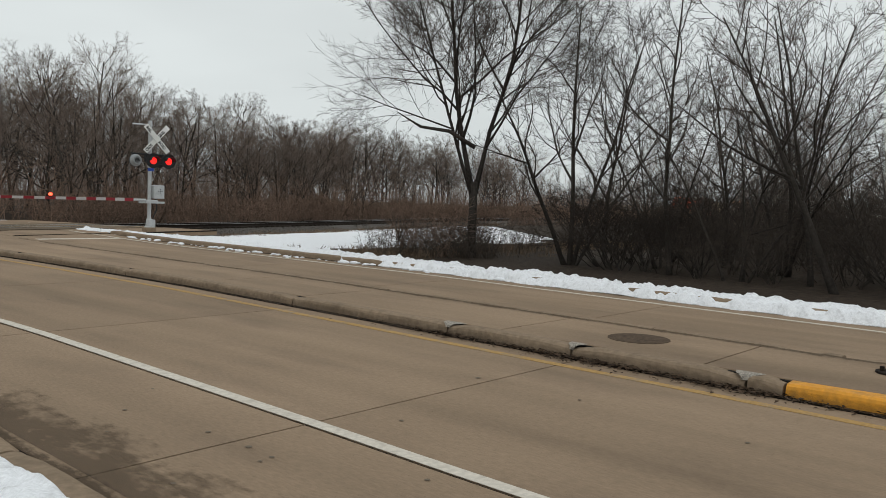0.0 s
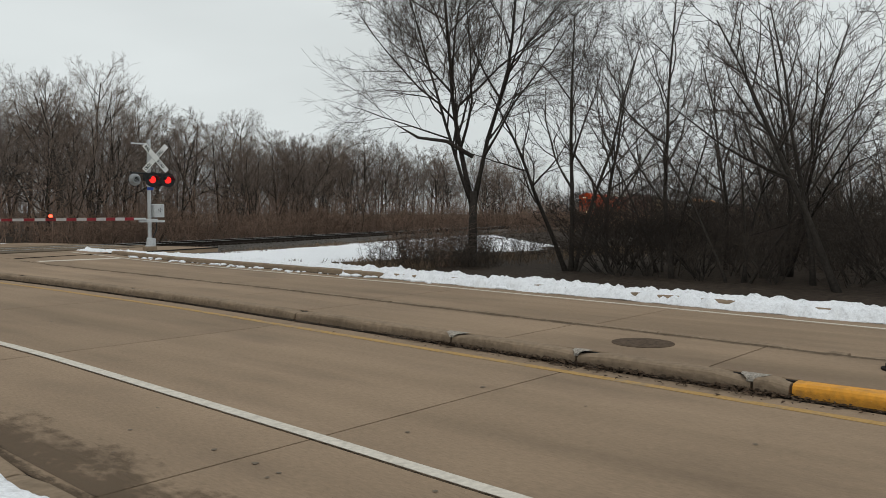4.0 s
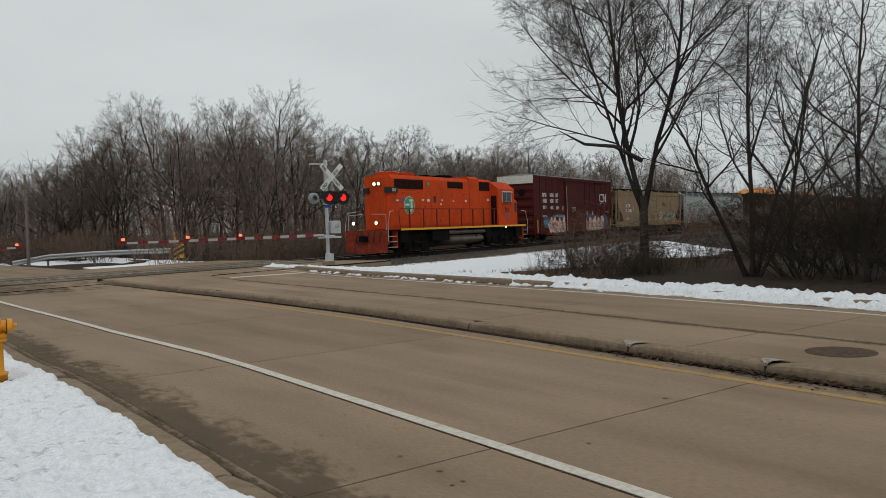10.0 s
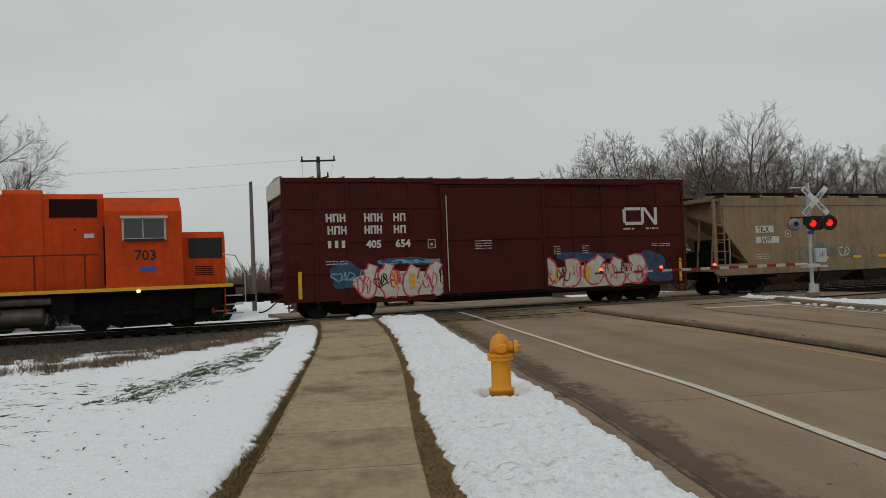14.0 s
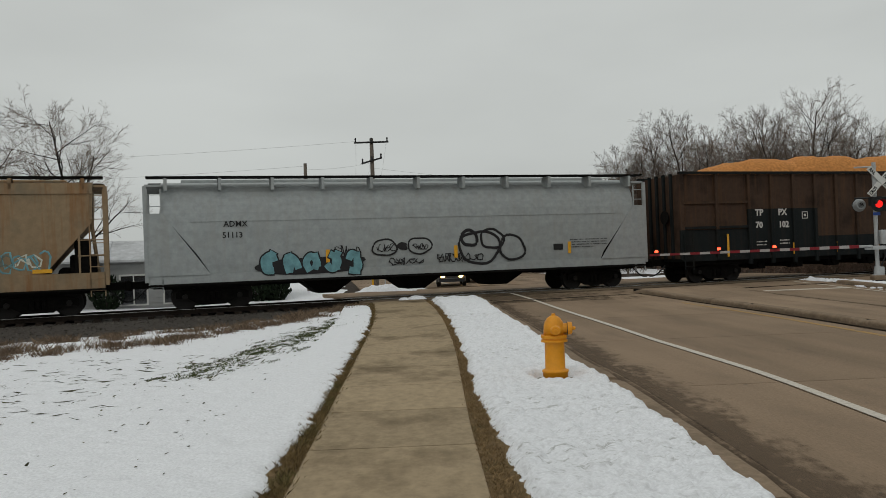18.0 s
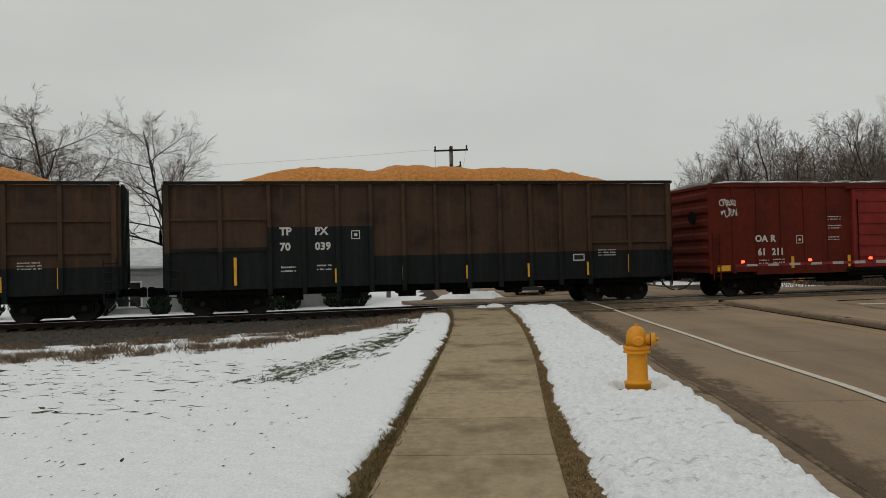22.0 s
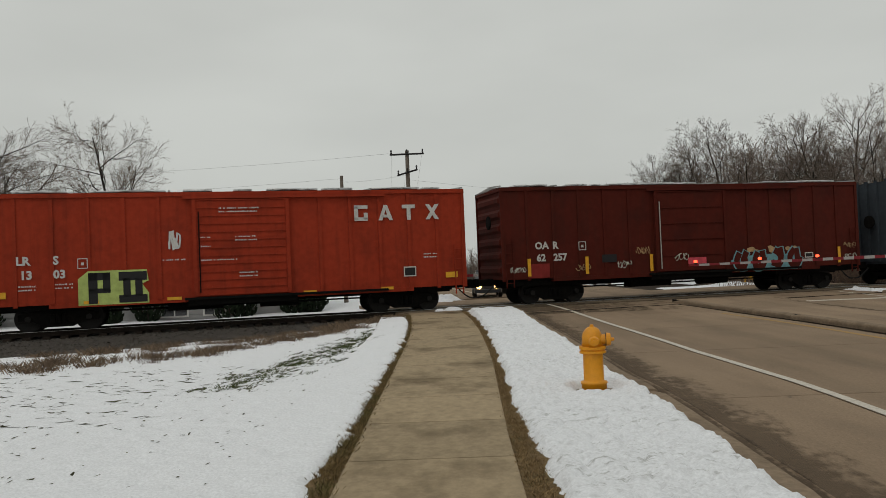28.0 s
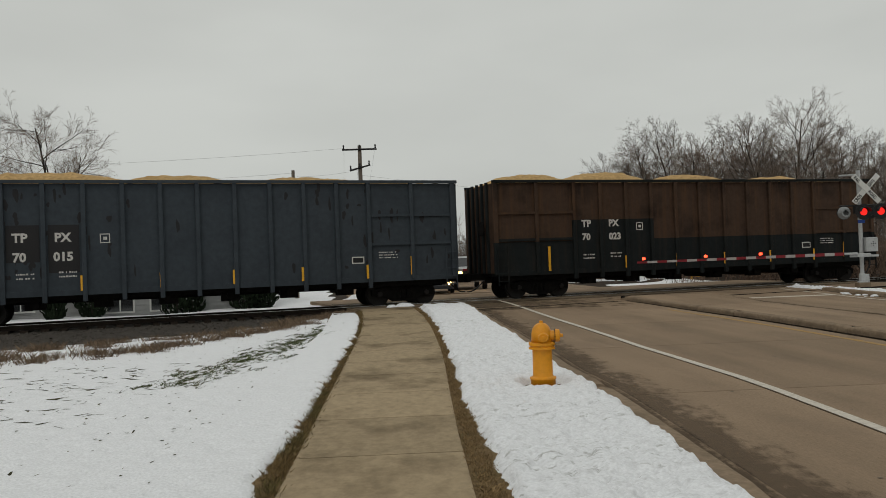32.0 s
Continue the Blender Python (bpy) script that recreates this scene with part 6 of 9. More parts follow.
# company emblem: two joined rounded bands
x0 = 13.85 - L / 2
part("emblem", Shape().box(x0 + 0.1, x0 + 0.85, -1.514, -1.508, 3.72, 3.84).box(x0, x0 + 0.14, -1.514, -1.508, 3.22, 3.76, 0.0).box(x0 + 0.1, x0 + 0.95, -1.514, -1.508, 3.12, 3.25).box(x0 + 0.88, x0 + 1.02, -1.514, -1.508, 3.18, 3.84)
     .prism([(x0 + 0.95, 3.84), (x0 + 1.10, 3.84), (x0 + 1.66, 3.12), (x0 + 1.5, 3.12)], -1.515, -1.509).box(x0 + 1.52, x0 + 1.66, -1.514, -1.508, 3.12, 3.84), P_LETTER, c1, "white angular company emblem")
bars(c1, x0, 2.92, 0.55, 0.10, 1, seed=4)
bars(c1, x0 + 1.1, 2.92, 0.6, 0.10, 1, seed=5)
for k, (u, z, rx, rz) in enumerate(((2.3, 1.5, 0.7, 0.45), (7.1, 1.35, 0.6, 0.5), (8.2, 1.2, 0.7, 0.35), (9.4, 1.3, 0.7, 0.55), (15.0, 1.45, 0.75, 0.6), (15.6, 1.0, 0.5, 0.3), (4.6, 1.95, 1.2, 0.14), (12.0, 1.9, 1.5, 0.16))):
    part("spray_cloud", flat(blob(u - L / 2, z, rx, rz, 300 + k, 26, 0.22, 2.4), -1.5065 - 0.0004 * k), P_BLUE, c1, "dull blue sprayed patch")
    scribble(c1, u - L / 2 - rx, z - rz * 0.6, rx * 2, rz * 1.1, 3, P_SPRAYT if k % 3 == 0 else P_BLUE, 70 + k, 0.03, -1.511)
for x0_, x1_, seed_ in ((2.5, 6.9, 11), (9.9, 14.9, 14)):
    graffiti(c1, x0_ - L / 2, x1_ - L / 2, 0.66, 1.85, 5, P_SPRAYW, P_PINK, seed_, None, P_SPRAYW, rough=0.35)
    for k in range(7):
        u = x0_ + 0.3 + (x1_ - x0_ - 0.6) * k / 6
        scribble(c1, u - L / 2 - 0.25, 0.75 + 0.12 * (k % 3), 0.55, 0.75, 2, (P_PINK, P_SPRAYK, P_PINK, P_SPRAYW)[k % 4], seed_ * 7 + k, 0.022, -1.527)
    part("yellow_patch", Shape().box(x0_ + 2.1 - L / 2, x0_ + 2.28 - L / 2, -1.535, -1.53, 0.95, 1.5), P_STRIPE, c1)
for u in (0.5, 4.0, 6.3, 10.6, 14.1, 16.5):
    stripe(c1, u - L / 2, 0.95 if u not in (0.5, 16.5) else 0.75, 1.5 if u not in (0.5, 16.5) else 1.7)
bars(c1, 1.5 - L / 2, 2.0, 0.8, 0.05, 2, seed=8)
bars(c1, 7.2 - L / 2, 2.6, 0.7, 0.05, 4, seed=9, y=-1.62)
bars(c1, 10.6 - L / 2, 2.3, 0.3, 0.05, 4, seed=10)
bars(c1, 11.9 - L / 2, 2.3, 0.3, 0.05, 4, seed=12)
bars(c1, 15.2 - L / 2, 2.3, 0.9, 0.04, 2, seed=13)
framed(c1, 5.35 - L / 2, 2.4)
couple(c1, L)

# tan hopper
L = 17.79
c2 = hopper("rusty tan covered hopper with sloped ends and faded graffiti", L, P_TAN, False, 2)
plate(c2, 2.35 - L / 2, 3.4 - L / 2, 2.68, 2.98, P_LETTER, "pale_patch", -1.465)
lettering("reporting_mark", "TILX", 0.33, M_INK, c2, (2.45 - L / 2, -1.471, 2.71), label="black reporting mark on a pale patch")
plate(c2, 2.35 - L / 2, 3.7 - L / 2, 2.22, 2.50, P_LETTER, "pale_patch", -1.465)
lettering("car_number", "5697", 0.33, M_INK, c2, (2.6 - L / 2, -1.471, 2.24), label="black car number on a pale patch")
framed(c2, 4.1 - L / 2, 2.45, 0.3, -1.466)
bars(c2, 2.3 - L / 2, 1.7, 0.9, 0.05, 3, seed=6, y=-1.466)
scribble(c2, 3.9 - L / 2, 1.45, 3.2, 0.6, 9, P_MOSS, 5, 0.03, -1.466)
scribble(c2, 7.3 - L / 2, 1.45, 3.0, 0.6, 8, P_MOSS, 6, 0.03, -1.466)
scribble(c2, 13.2 - L / 2, 1.4, 2.9, 0.7, 8, P_SPRAYT, 7, 0.03, -1.466)
for k, u in enumerate((6.2, 11.7)):
    arch = [(u - L / 2 + 0.55 * math.cos(a), 1.45 + 0.75 * math.sin(a)) for a in [math.pi * i / 14 for i in range(15)]]
    inner = [(u - L / 2 + 0.28 * math.cos(a), 1.45 + 0.40 * math.sin(a)) for a in [math.pi * i / 14 for i in range(15)]]
    g = part("graffiti", flat(arch, -1.467), P_SPRAYW if k else P_MOSS, c2, "sprayed arch shape")
    part("fill", flat([(u - L / 2 + (x - u + L / 2) * 0.86, 1.45 + (z - 1.45) * 0.9) for x, z in arch], -1.470), P_MOSS, g)
    part("cut", flat(inner, -1.473), P_SPRAYW if k else P_PALE, g)
scribble(c2, 12.1 - L / 2, 2.75, 1.0, 0.45, 3, P_SPRAYK, 17, 0.03, -1.466)
graffiti(c2, 12.3 - L / 2, 13.6 - L / 2, 1.4, 2.0, 2, P_FADED, P_MOSS, 31, y=-1.467)
graffiti(c2, 8.4 - L / 2, 10.6 - L / 2, 1.42, 2.0, 4, P_TAN, P_FADED, 34, y=-1.467)
graffiti(c2, 3.9 - L / 2, 5.4 - L / 2, 1.42, 1.95, 3, P_TAN, P_MOSS, 37, y=-1.467)
for k in range(15):
    scribble(c2, 4.2 + 0.78 * k - L / 2, 1.42 + 0.05 * (k % 3), 0.7, 0.55, 2, (P_MOSS, P_FADED, P_SPRAYT, P_MOSS, P_PALE)[k % 5], 400 + k, 0.026, -1.4665)
for u in (6.1, 8.2, 9.9, 12.6, 15.6):
    plate(c2, u - L / 2, u + 0.55 - L / 2, 1.40, 1.52, P_STRIPE, "reflector", -1.515)
plate(c2, 14.0 - L / 2, 14.4 - L / 2, 1.6, 1.85, M_INK, "data_panel", -1.467)
couple(c2, L)

# pale grey hopper
lead -= 0.25
L = 18.69
c3 = hopper("pale grey rounded covered hopper with black outline graffiti", L, P_ADM, True, 3)
lettering("reporting_mark", "ADMX", 0.27, M_INK, c3, (2.5 - L / 2, -1.52, 2.72), label="black reporting mark")
lettering("car_number", "51113", 0.27, M_INK, c3, (2.45 - L / 2, -1.52, 2.35), label="black car number")
for x0_, z0_, w_, h_, n_, mt in ((1.6, 1.25, 2.6, 0.7, 6, P_SPRAYT),):
    graffiti(c3, 3.6 - L / 2, 7.2 - L / 2, 1.0, 1.8, 5, P_SPRAYT, P_SPRAYK, 23, y=-1.515)


def loop_tag(parent, cx, cz, rx, rz, r, seed):
    o = blob(cx, cz, rx, rz, seed, 26, 0.10, 2.2)
    s = Shape().tube([(x, -1.512, z) for x, z in o + o[:2]], r, 4, False)
    s.v = [(a, -1.512 + (b + 1.512) * 0.15, z) for a, b, z in s.v]
    return part("tag", s, P_SPRAYK, parent)


loop_tag(c3, 8.0 - L / 2, 1.85, 0.42, 0.30, 0.03, 3)
loop_tag(c3, 9.3 - L / 2, 1.88, 0.42, 0.30, 0.03, 4)
part("tag", flat(blob(8.65 - L / 2, 1.88, 0.2, 0.13, 5), -1.515), P_SPRAYK, c3)
scribble(c3, 7.7 - L / 2, 1.7, 0.7, 0.3, 3, P_SPRAYK, 21, 0.016)
scribble(c3, 9.0 - L / 2, 1.72, 0.6, 0.28, 3, P_SPRAYK, 22, 0.016)
scribble(c3, 8.1 - L / 2, 1.2, 1.3, 0.28, 5, P_SPRAYK, 23, 0.018)
scribble(c3, 9.9 - L / 2, 1.25, 1.8, 0.32, 7, P_SPRAYK, 24, 0.022)
scribble(c3, 6.2 - L / 2, 1.35, 0.9, 0.7, 4, P_SPRAYK, 25, 0.018)
loop_tag(c3, 11.6 - L / 2, 1.75, 0.75, 0.62, 0.05, 8)
loop_tag(c3, 12.1 - L / 2, 2.05, 0.45, 0.35, 0.045, 9)
loop_tag(c3, 12.9 - L / 2, 1.7, 0.5, 0.45, 0.045, 10)
loop_tag(c3, 11.2 - L / 2, 2.1, 0.3, 0.28, 0.06, 11)
for u in (5.9, 10.6, 15.2):
    stripe(c3, u - L / 2, 1.4, 1.85)
stripe(c3, 17.45 - L / 2, 1.4, 2.2, 0.1)
plate(c3, 14.6 - L / 2, 15.0 - L / 2, 1.55, 1.78, M_INK, "data_panel", -1.50)
bars(c3, 15.3 - L / 2, 1.9, 1.0, 0.05, 4, M_INK, -1.50, 12)
bars(c3, 16.3 - L / 2, 1.9, 0.6, 0.05, 3, M_INK, -1.50, 13)
couple(c3, L)


def two_tone(low, name_low=None):
    return [(0, 3.38, 2.15), (3.38, 6.83, 2.95), (6.83, 18.34, low)]


L = 18.33
for num, low, seed in (("102", 1.75, 0), ("039", 1.9, 1)):
    g = gondola("rusty brown and black-green woodchip gondola heaped with orange chips", L, P_RUSTY, P_GREEN, seed, two_tone(low))
    marks(g, L, [("TP", 3.72, 2.68, 0.36), ("PX", 4.9, 2.68, 0.36), ("70", 3.72, 2.16, 0.36), (num, 4.9, 2.16, 0.36)], y=-1.44)
    couple(g, L)

L = 15.7
c6 = boxcar("oxide red boxcar with a brighter red door", L, 4.40, P_OAR, P_OAR_DOOR, (6.3, 9.4), 6, 0.95, 6, 7)
marks(c6, L, [("OA", 1.95, 2.1, 0.36), ("R", 2.62, 2.1, 0.36), ("61", 2.05, 1.58, 0.36), ("211", 2.66, 1.58, 0.36)])
graffiti(c6, 9.6 - L / 2, 13.9 - L / 2, 1.0, 1.9, 7, P_OAR, P_SPRAYW, 41, None, P_OAR, rough=0.3)
scribble(c6, 0.45 - L / 2, 3.45, 0.7, 0.35, 4, P_LETTER, 30)
scribble(c6, 0.5 - L / 2, 3.05, 0.7, 0.38, 4, P_LETTER, 31)
plate(c6, 0.3 - L / 2, 0.85 - L / 2, 1.0, 1.22, P_STRIPE, "reflector")
for u in (3.5, 6.05, 9.6):
    stripe(c6, u - L / 2, 1.05, 1.5)
for u, z, w in ((5.2, 3.0, 0.6), (5.2, 2.65, 0.6), (5.2, 2.2, 0.5)):
    bars(c6, u - L / 2, z, w, 0.05, 2, seed=int(u * 10 + z))
bars(c6, 2.1 - L / 2, 1.35, 0.4, 0.06, 2, seed=3)
bars(c6, 2.7 - L / 2, 1.37, 0.5, 0.06, 2, seed=4)
bars(c6, 13.0 - L / 2, 2.0, 0.8, 0.04, 4, seed=5)
framed(c6, 3.75 - L / 2, 2.0)
snow_cakes(c6, L, 4.42, 1)
couple(c6, L)

L = 15.8
c7 = boxcar("dark oxide red boxcar with large cream graffiti", L, 4.40, P_OAR_B, P_OAR_B, (6.3, 9.4), 6, 0.95, 7, 5)
marks(c7, L, [("OA", 1.3, 2.1, 0.36), ("R", 2.0, 2.1, 0.36), ("62", 1.35, 1.62, 0.36), ("172", 2.02, 1.62, 0.36)])
graffiti(c7, 2.6 - L / 2, 6.6 - L / 2, 0.92, 2.15, 3, P_SPRAYC, P_OAR_B, 52, P_SPRAYW, word="DUK")
for k in range(9):
    scribble(c7, 2.65 + 0.43 * k - L / 2, 1.0 + 0.22 * (k % 3), 0.45, 0.6, 2, (P_SPRAYK, P_OAR_B, P_FADED)[k % 3], 600 + k, 0.018, -1.526)
graffiti(c7, 7.0 - L / 2, 9.4 - L / 2, 1.1, 2.1, 2, P_OAR_B, P_FADED, 55, y=-1.60)
for u in (1.05, 6.0, 12.2, 14.6):
    stripe(c7, u - L / 2, 1.05, 1.75)
bars(c7, 7.1 - L / 2, 3.0, 0.5, 0.05, 1, seed=3, y=-1.60)
bars(c7, 8.1 - L / 2, 2.6, 0.6, 0.05, 1, seed=4, y=-1.60)
bars(c7, 1.4 - L / 2, 1.35, 1.0, 0.06, 2, seed=6)
plate(c7, 13.4 - L / 2, 13.9 - L / 2, 1.35, 1.6, P_LETTER, "data_panel")
plate(c7, 13.44 - L / 2, 13.86 - L / 2, 1.39, 1.56, M_INK, "data_panel", -1.518)
scribble(c7, 14.1 - L / 2, 1.1, 0.9, 0.5, 4, P_SPRAYC, 33)
snow_cakes(c7, L, 4.42, 2)
couple(c7, L)

c8 = boxcar("bright red boxcar with block lettering and lime graffiti", L, 4.38, P_GATX, P_GATX, (6.35, 9.5), 6, 0.85, 8, 12)
for i in range(4):
    x = 11.75 - L / 2 + i * 0.86
    sh = Shape()
    if i == 0:
        sh.box(x, x + 0.14, -1.514, -1.508, 3.3, 3.78).box(x, x + 0.48, -1.514, -1.508, 3.68, 3.8).box(x, x + 0.48, -1.514, -1.508, 3.26, 3.38).box(x + 0.34, x + 0.48, -1.514, -1.508, 3.3, 3.54)
    elif i == 1:
        sh.prism([(x, 3.26), (x + 0.14, 3.26), (x + 0.32, 3.8), (x + 0.2, 3.8)], -1.514, -1.508).prism([(x + 0.38, 3.26), (x + 0.52, 3.26), (x + 0.32, 3.8), (x + 0.2, 3.8)], -1.5145, -1.5085).box(x + 0.12, x + 0.4, -1.514, -1.508, 3.36, 3.46)
    elif i == 2:
        sh.box(x, x + 0.48, -1.514, -1.508, 3.67, 3.8).box(x + 0.17, x + 0.31, -1.5135, -1.508, 3.26, 3.7)
    else:
        sh.prism([(x, 3.26), (x + 0.15, 3.26), (x + 0.5, 3.8), (x + 0.35, 3.8)], -1.514, -1.508).prism([(x + 0.35, 3.26), (x + 0.5, 3.26), (x + 0.15, 3.8), (x, 3.8)], -1.5145, -1.5085)
    part("white_lettering", sh, P_LETTER, c8, "large white block lettering")
marks(c8, L, [("LR", 1.1, 2.12, 0.36), ("S", 2.15, 2.12, 0.36), ("13", 1.2, 1.68, 0.36), ("03", 2.15, 1.68, 0.36)])
x0 = 3.0 - L / 2
g = part("graffiti", flat([(x0 - 0.15, 0.78), (x0 - 0.15, 1.62), (x0 + 0.15, 1.86), (x0 + 1.9, 1.86), (x0 + 1.95, 1.5), (x0 + 1.75, 1.4), (x0 + 1.95, 1.1), (x0 + 1.95, 0.78)], -1.51), P_SPRAYG, c8, "lime graffiti with black block letters")
part("letter", Shape().box(x0 + 0.15, x0 + 0.42, -1.517, -1.512, 0.82, 1.8).box(x0 + 0.15, x0 + 0.8, -1.517, -1.512, 1.56, 1.8).box(x0 + 0.58, x0 + 0.8, -1.517, -1.512, 1.2, 1.8).box(x0 + 0.15, x0 + 0.8, -1.517, -1.512, 1.15, 1.3), P_SPRAYK, g)
part("letter", Shape().box(x0 + 1.05, x0 + 1.9, -1.517, -1.512, 1.52, 1.8).box(x0 + 1.05, x0 + 1.9, -1.517, -1.512, 0.82, 1.06).box(x0 + 1.18, x0 + 1.4, -1.517, -1.512, 1.0, 1.6).box(x0 + 1.54, x0 + 1.76, -1.517, -1.512, 1.0, 1.6), P_SPRAYK, g)
framed(c8, 2.85 - L / 2, 1.95)
for u in (0.35, 3.0, 5.5, 9.9, 12.6):
    plate(c8, u - L / 2, u + 0.45 - L / 2, 0.82 if u > 1 else 1.1, 0.92 if u > 1 else 1.3, P_STRIPE, "reflector")
plate(c8, 15.0 - L / 2, 15.45 - L / 2, 1.15, 1.35, P_STRIPE, "reflector")
plate(c8, 13.45 - L / 2, 13.9 - L / 2, 1.25, 1.6, P_LETTER, "data_panel")
plate(c8, 13.49 - L / 2, 13.86 - L / 2, 1.29, 1.56, M_INK, "data_panel", -1.518)
scribble(c8, 5.6 - L / 2, 2.4, 0.35, 0.7, 2, P_LETTER, 36, 0.03)
for u, z, w, yy in ((7.2, 3.75, 1.3, -1.60), (6.6, 2.8, 0.3, -1.60), (6.6, 2.5, 0.3, -1.60), (6.6, 2.05, 1.2, -1.60), (7.7, 2.8, 0.7, -1.60), (7.8, 1.6, 0.6, -1.60), (5.4, 2.1, 0.7, -1.512), (14.2, 2.0, 0.5, -1.512)):
    bars(c8, u - L / 2, z, w, 0.06, 2 if u > 7 else 1, seed=int(u * 9 + z * 7), y=yy)
bars(c8, 1.15 - L / 2, 1.42, 0.5, 0.06, 2, seed=2)
bars(c8, 2.2 - L / 2, 1.45, 0.5, 0.06, 2, seed=4)
snow_cakes(c8, L, 4.40, 3)
couple(c8, L)

L = 15.7
c9 = boxcar("dark oxide red boxcar with small tags and teal graffiti", L, 4.41, P_OAR_B, P_OAR_B, (6.25, 9.4), 6, 0.95, 9, 5)
marks(c9, L, [("OA", 1.3, 2.05, 0.36), ("R", 2.0, 2.05, 0.36), ("62", 1.35, 1.6, 0.36), ("257", 2.02, 1.6, 0.36)])
plate(c9, 1.0 - L / 2, 1.85 - L / 2, 0.98, 1.5, P_OAR_DOOR, "faded_patch", -1.508)
graffiti(c9, 9.6 - L / 2, 12.9 - L / 2, 0.85, 1.7, 4, P_OAR_B, P_SPRAYT, 61, P_SPRAYC, rough=0.2)
for u in (0.98, 3.3, 6.0, 14.6):
    stripe(c9, u - L / 2, 1.05, 1.7)
for k, (u, z) in enumerate(((0.3, 1.15), (2.9, 1.15), (4.6, 1.2), (5.4, 1.7), (7.0, 1.4), (14.9, 1.6), (14.9, 1.15))):
    scribble(c9, u - L / 2, z, 0.6, 0.3, 3, P_SPRAYC if k % 2 else P_PALE, 80 + k, 0.012, -1.515 if u < 6.2 or u > 9.4 else -1.60)
plate(c9, 4.0 - L / 2, 4.6 - L / 2, 1.45, 1.75, P_SPRAYK, "black_patch", -1.508)
plate(c9, 7.6 - L / 2, 8.4 - L / 2, 1.25, 1.5, P_PINK, "red_patch", -1.60)
plate(c9, 13.0 - L / 2, 13.4 - L / 2, 1.3, 1.52, P_LETTER, "data_panel")
plate(c9, 13.04 - L / 2, 13.36 - L / 2, 1.34, 1.48, M_INK, "data_panel", -1.518)
framed(c9, 3.05 - L / 2, 1.95)
snow_cakes(c9, L, 4.43, 4)
couple(c9, L)

L = 18.35
c10 = gondola("slate grey woodchip gondola with black patches and a low load", L, P_SLATE, P_SLATE, 3, [])
plate(c10, 3.48 - L / 2, 4.42 - L / 2, 1.95, 3.1, P_SPRAYK, "black_patch", -1.428)
plate(c10, 4.66 - L / 2, 5.55 - L / 2, 1.6, 3.1, P_SPRAYK, "black_patch", -1.428)
marks(c10, L, [("TP", 3.66, 2.58, 0.38), ("PX", 4.84, 2.58, 0.38), ("70", 3.66, 1.98, 0.38), ("015", 4.80, 1.98, 0.38)], y=-1.44)
pr_ = random.Random(6)
for k in range(170):
    u = abs(pr_.gauss(0, 3.0)) + 0.2 if k < 140 else pr_.uniform(12, 18)
    z = pr_.uniform(1.4, 4.3)
    part("worn_patch", flat(blob(min(u, 18.0) - L / 2, z, pr_.uniform(0.025, 0.085), pr_.uniform(0.05, 0.24), k, 10, 0.30, 2.2), -1.4285 - 0.00002 * k), P_SPRAYK, c10)
couple(c10, L)
L = 18.33
c11 = gondola("brown and black-green woodchip gondola with low chip heaps", L, P_RUSTY, P_GREEN, 4, [(0, 3.38, 2.15), (3.38, 6.83, 2.95), (6.83, 18.34, 2.15)])
marks(c11, L, [("TP", 3.72, 2.68, 0.36), ("PX", 4.9, 2.68, 0.36), ("70", 3.72, 2.16, 0.36), ("023", 4.9, 2.16, 0.36)], y=-1.44)
couple(c11, L)


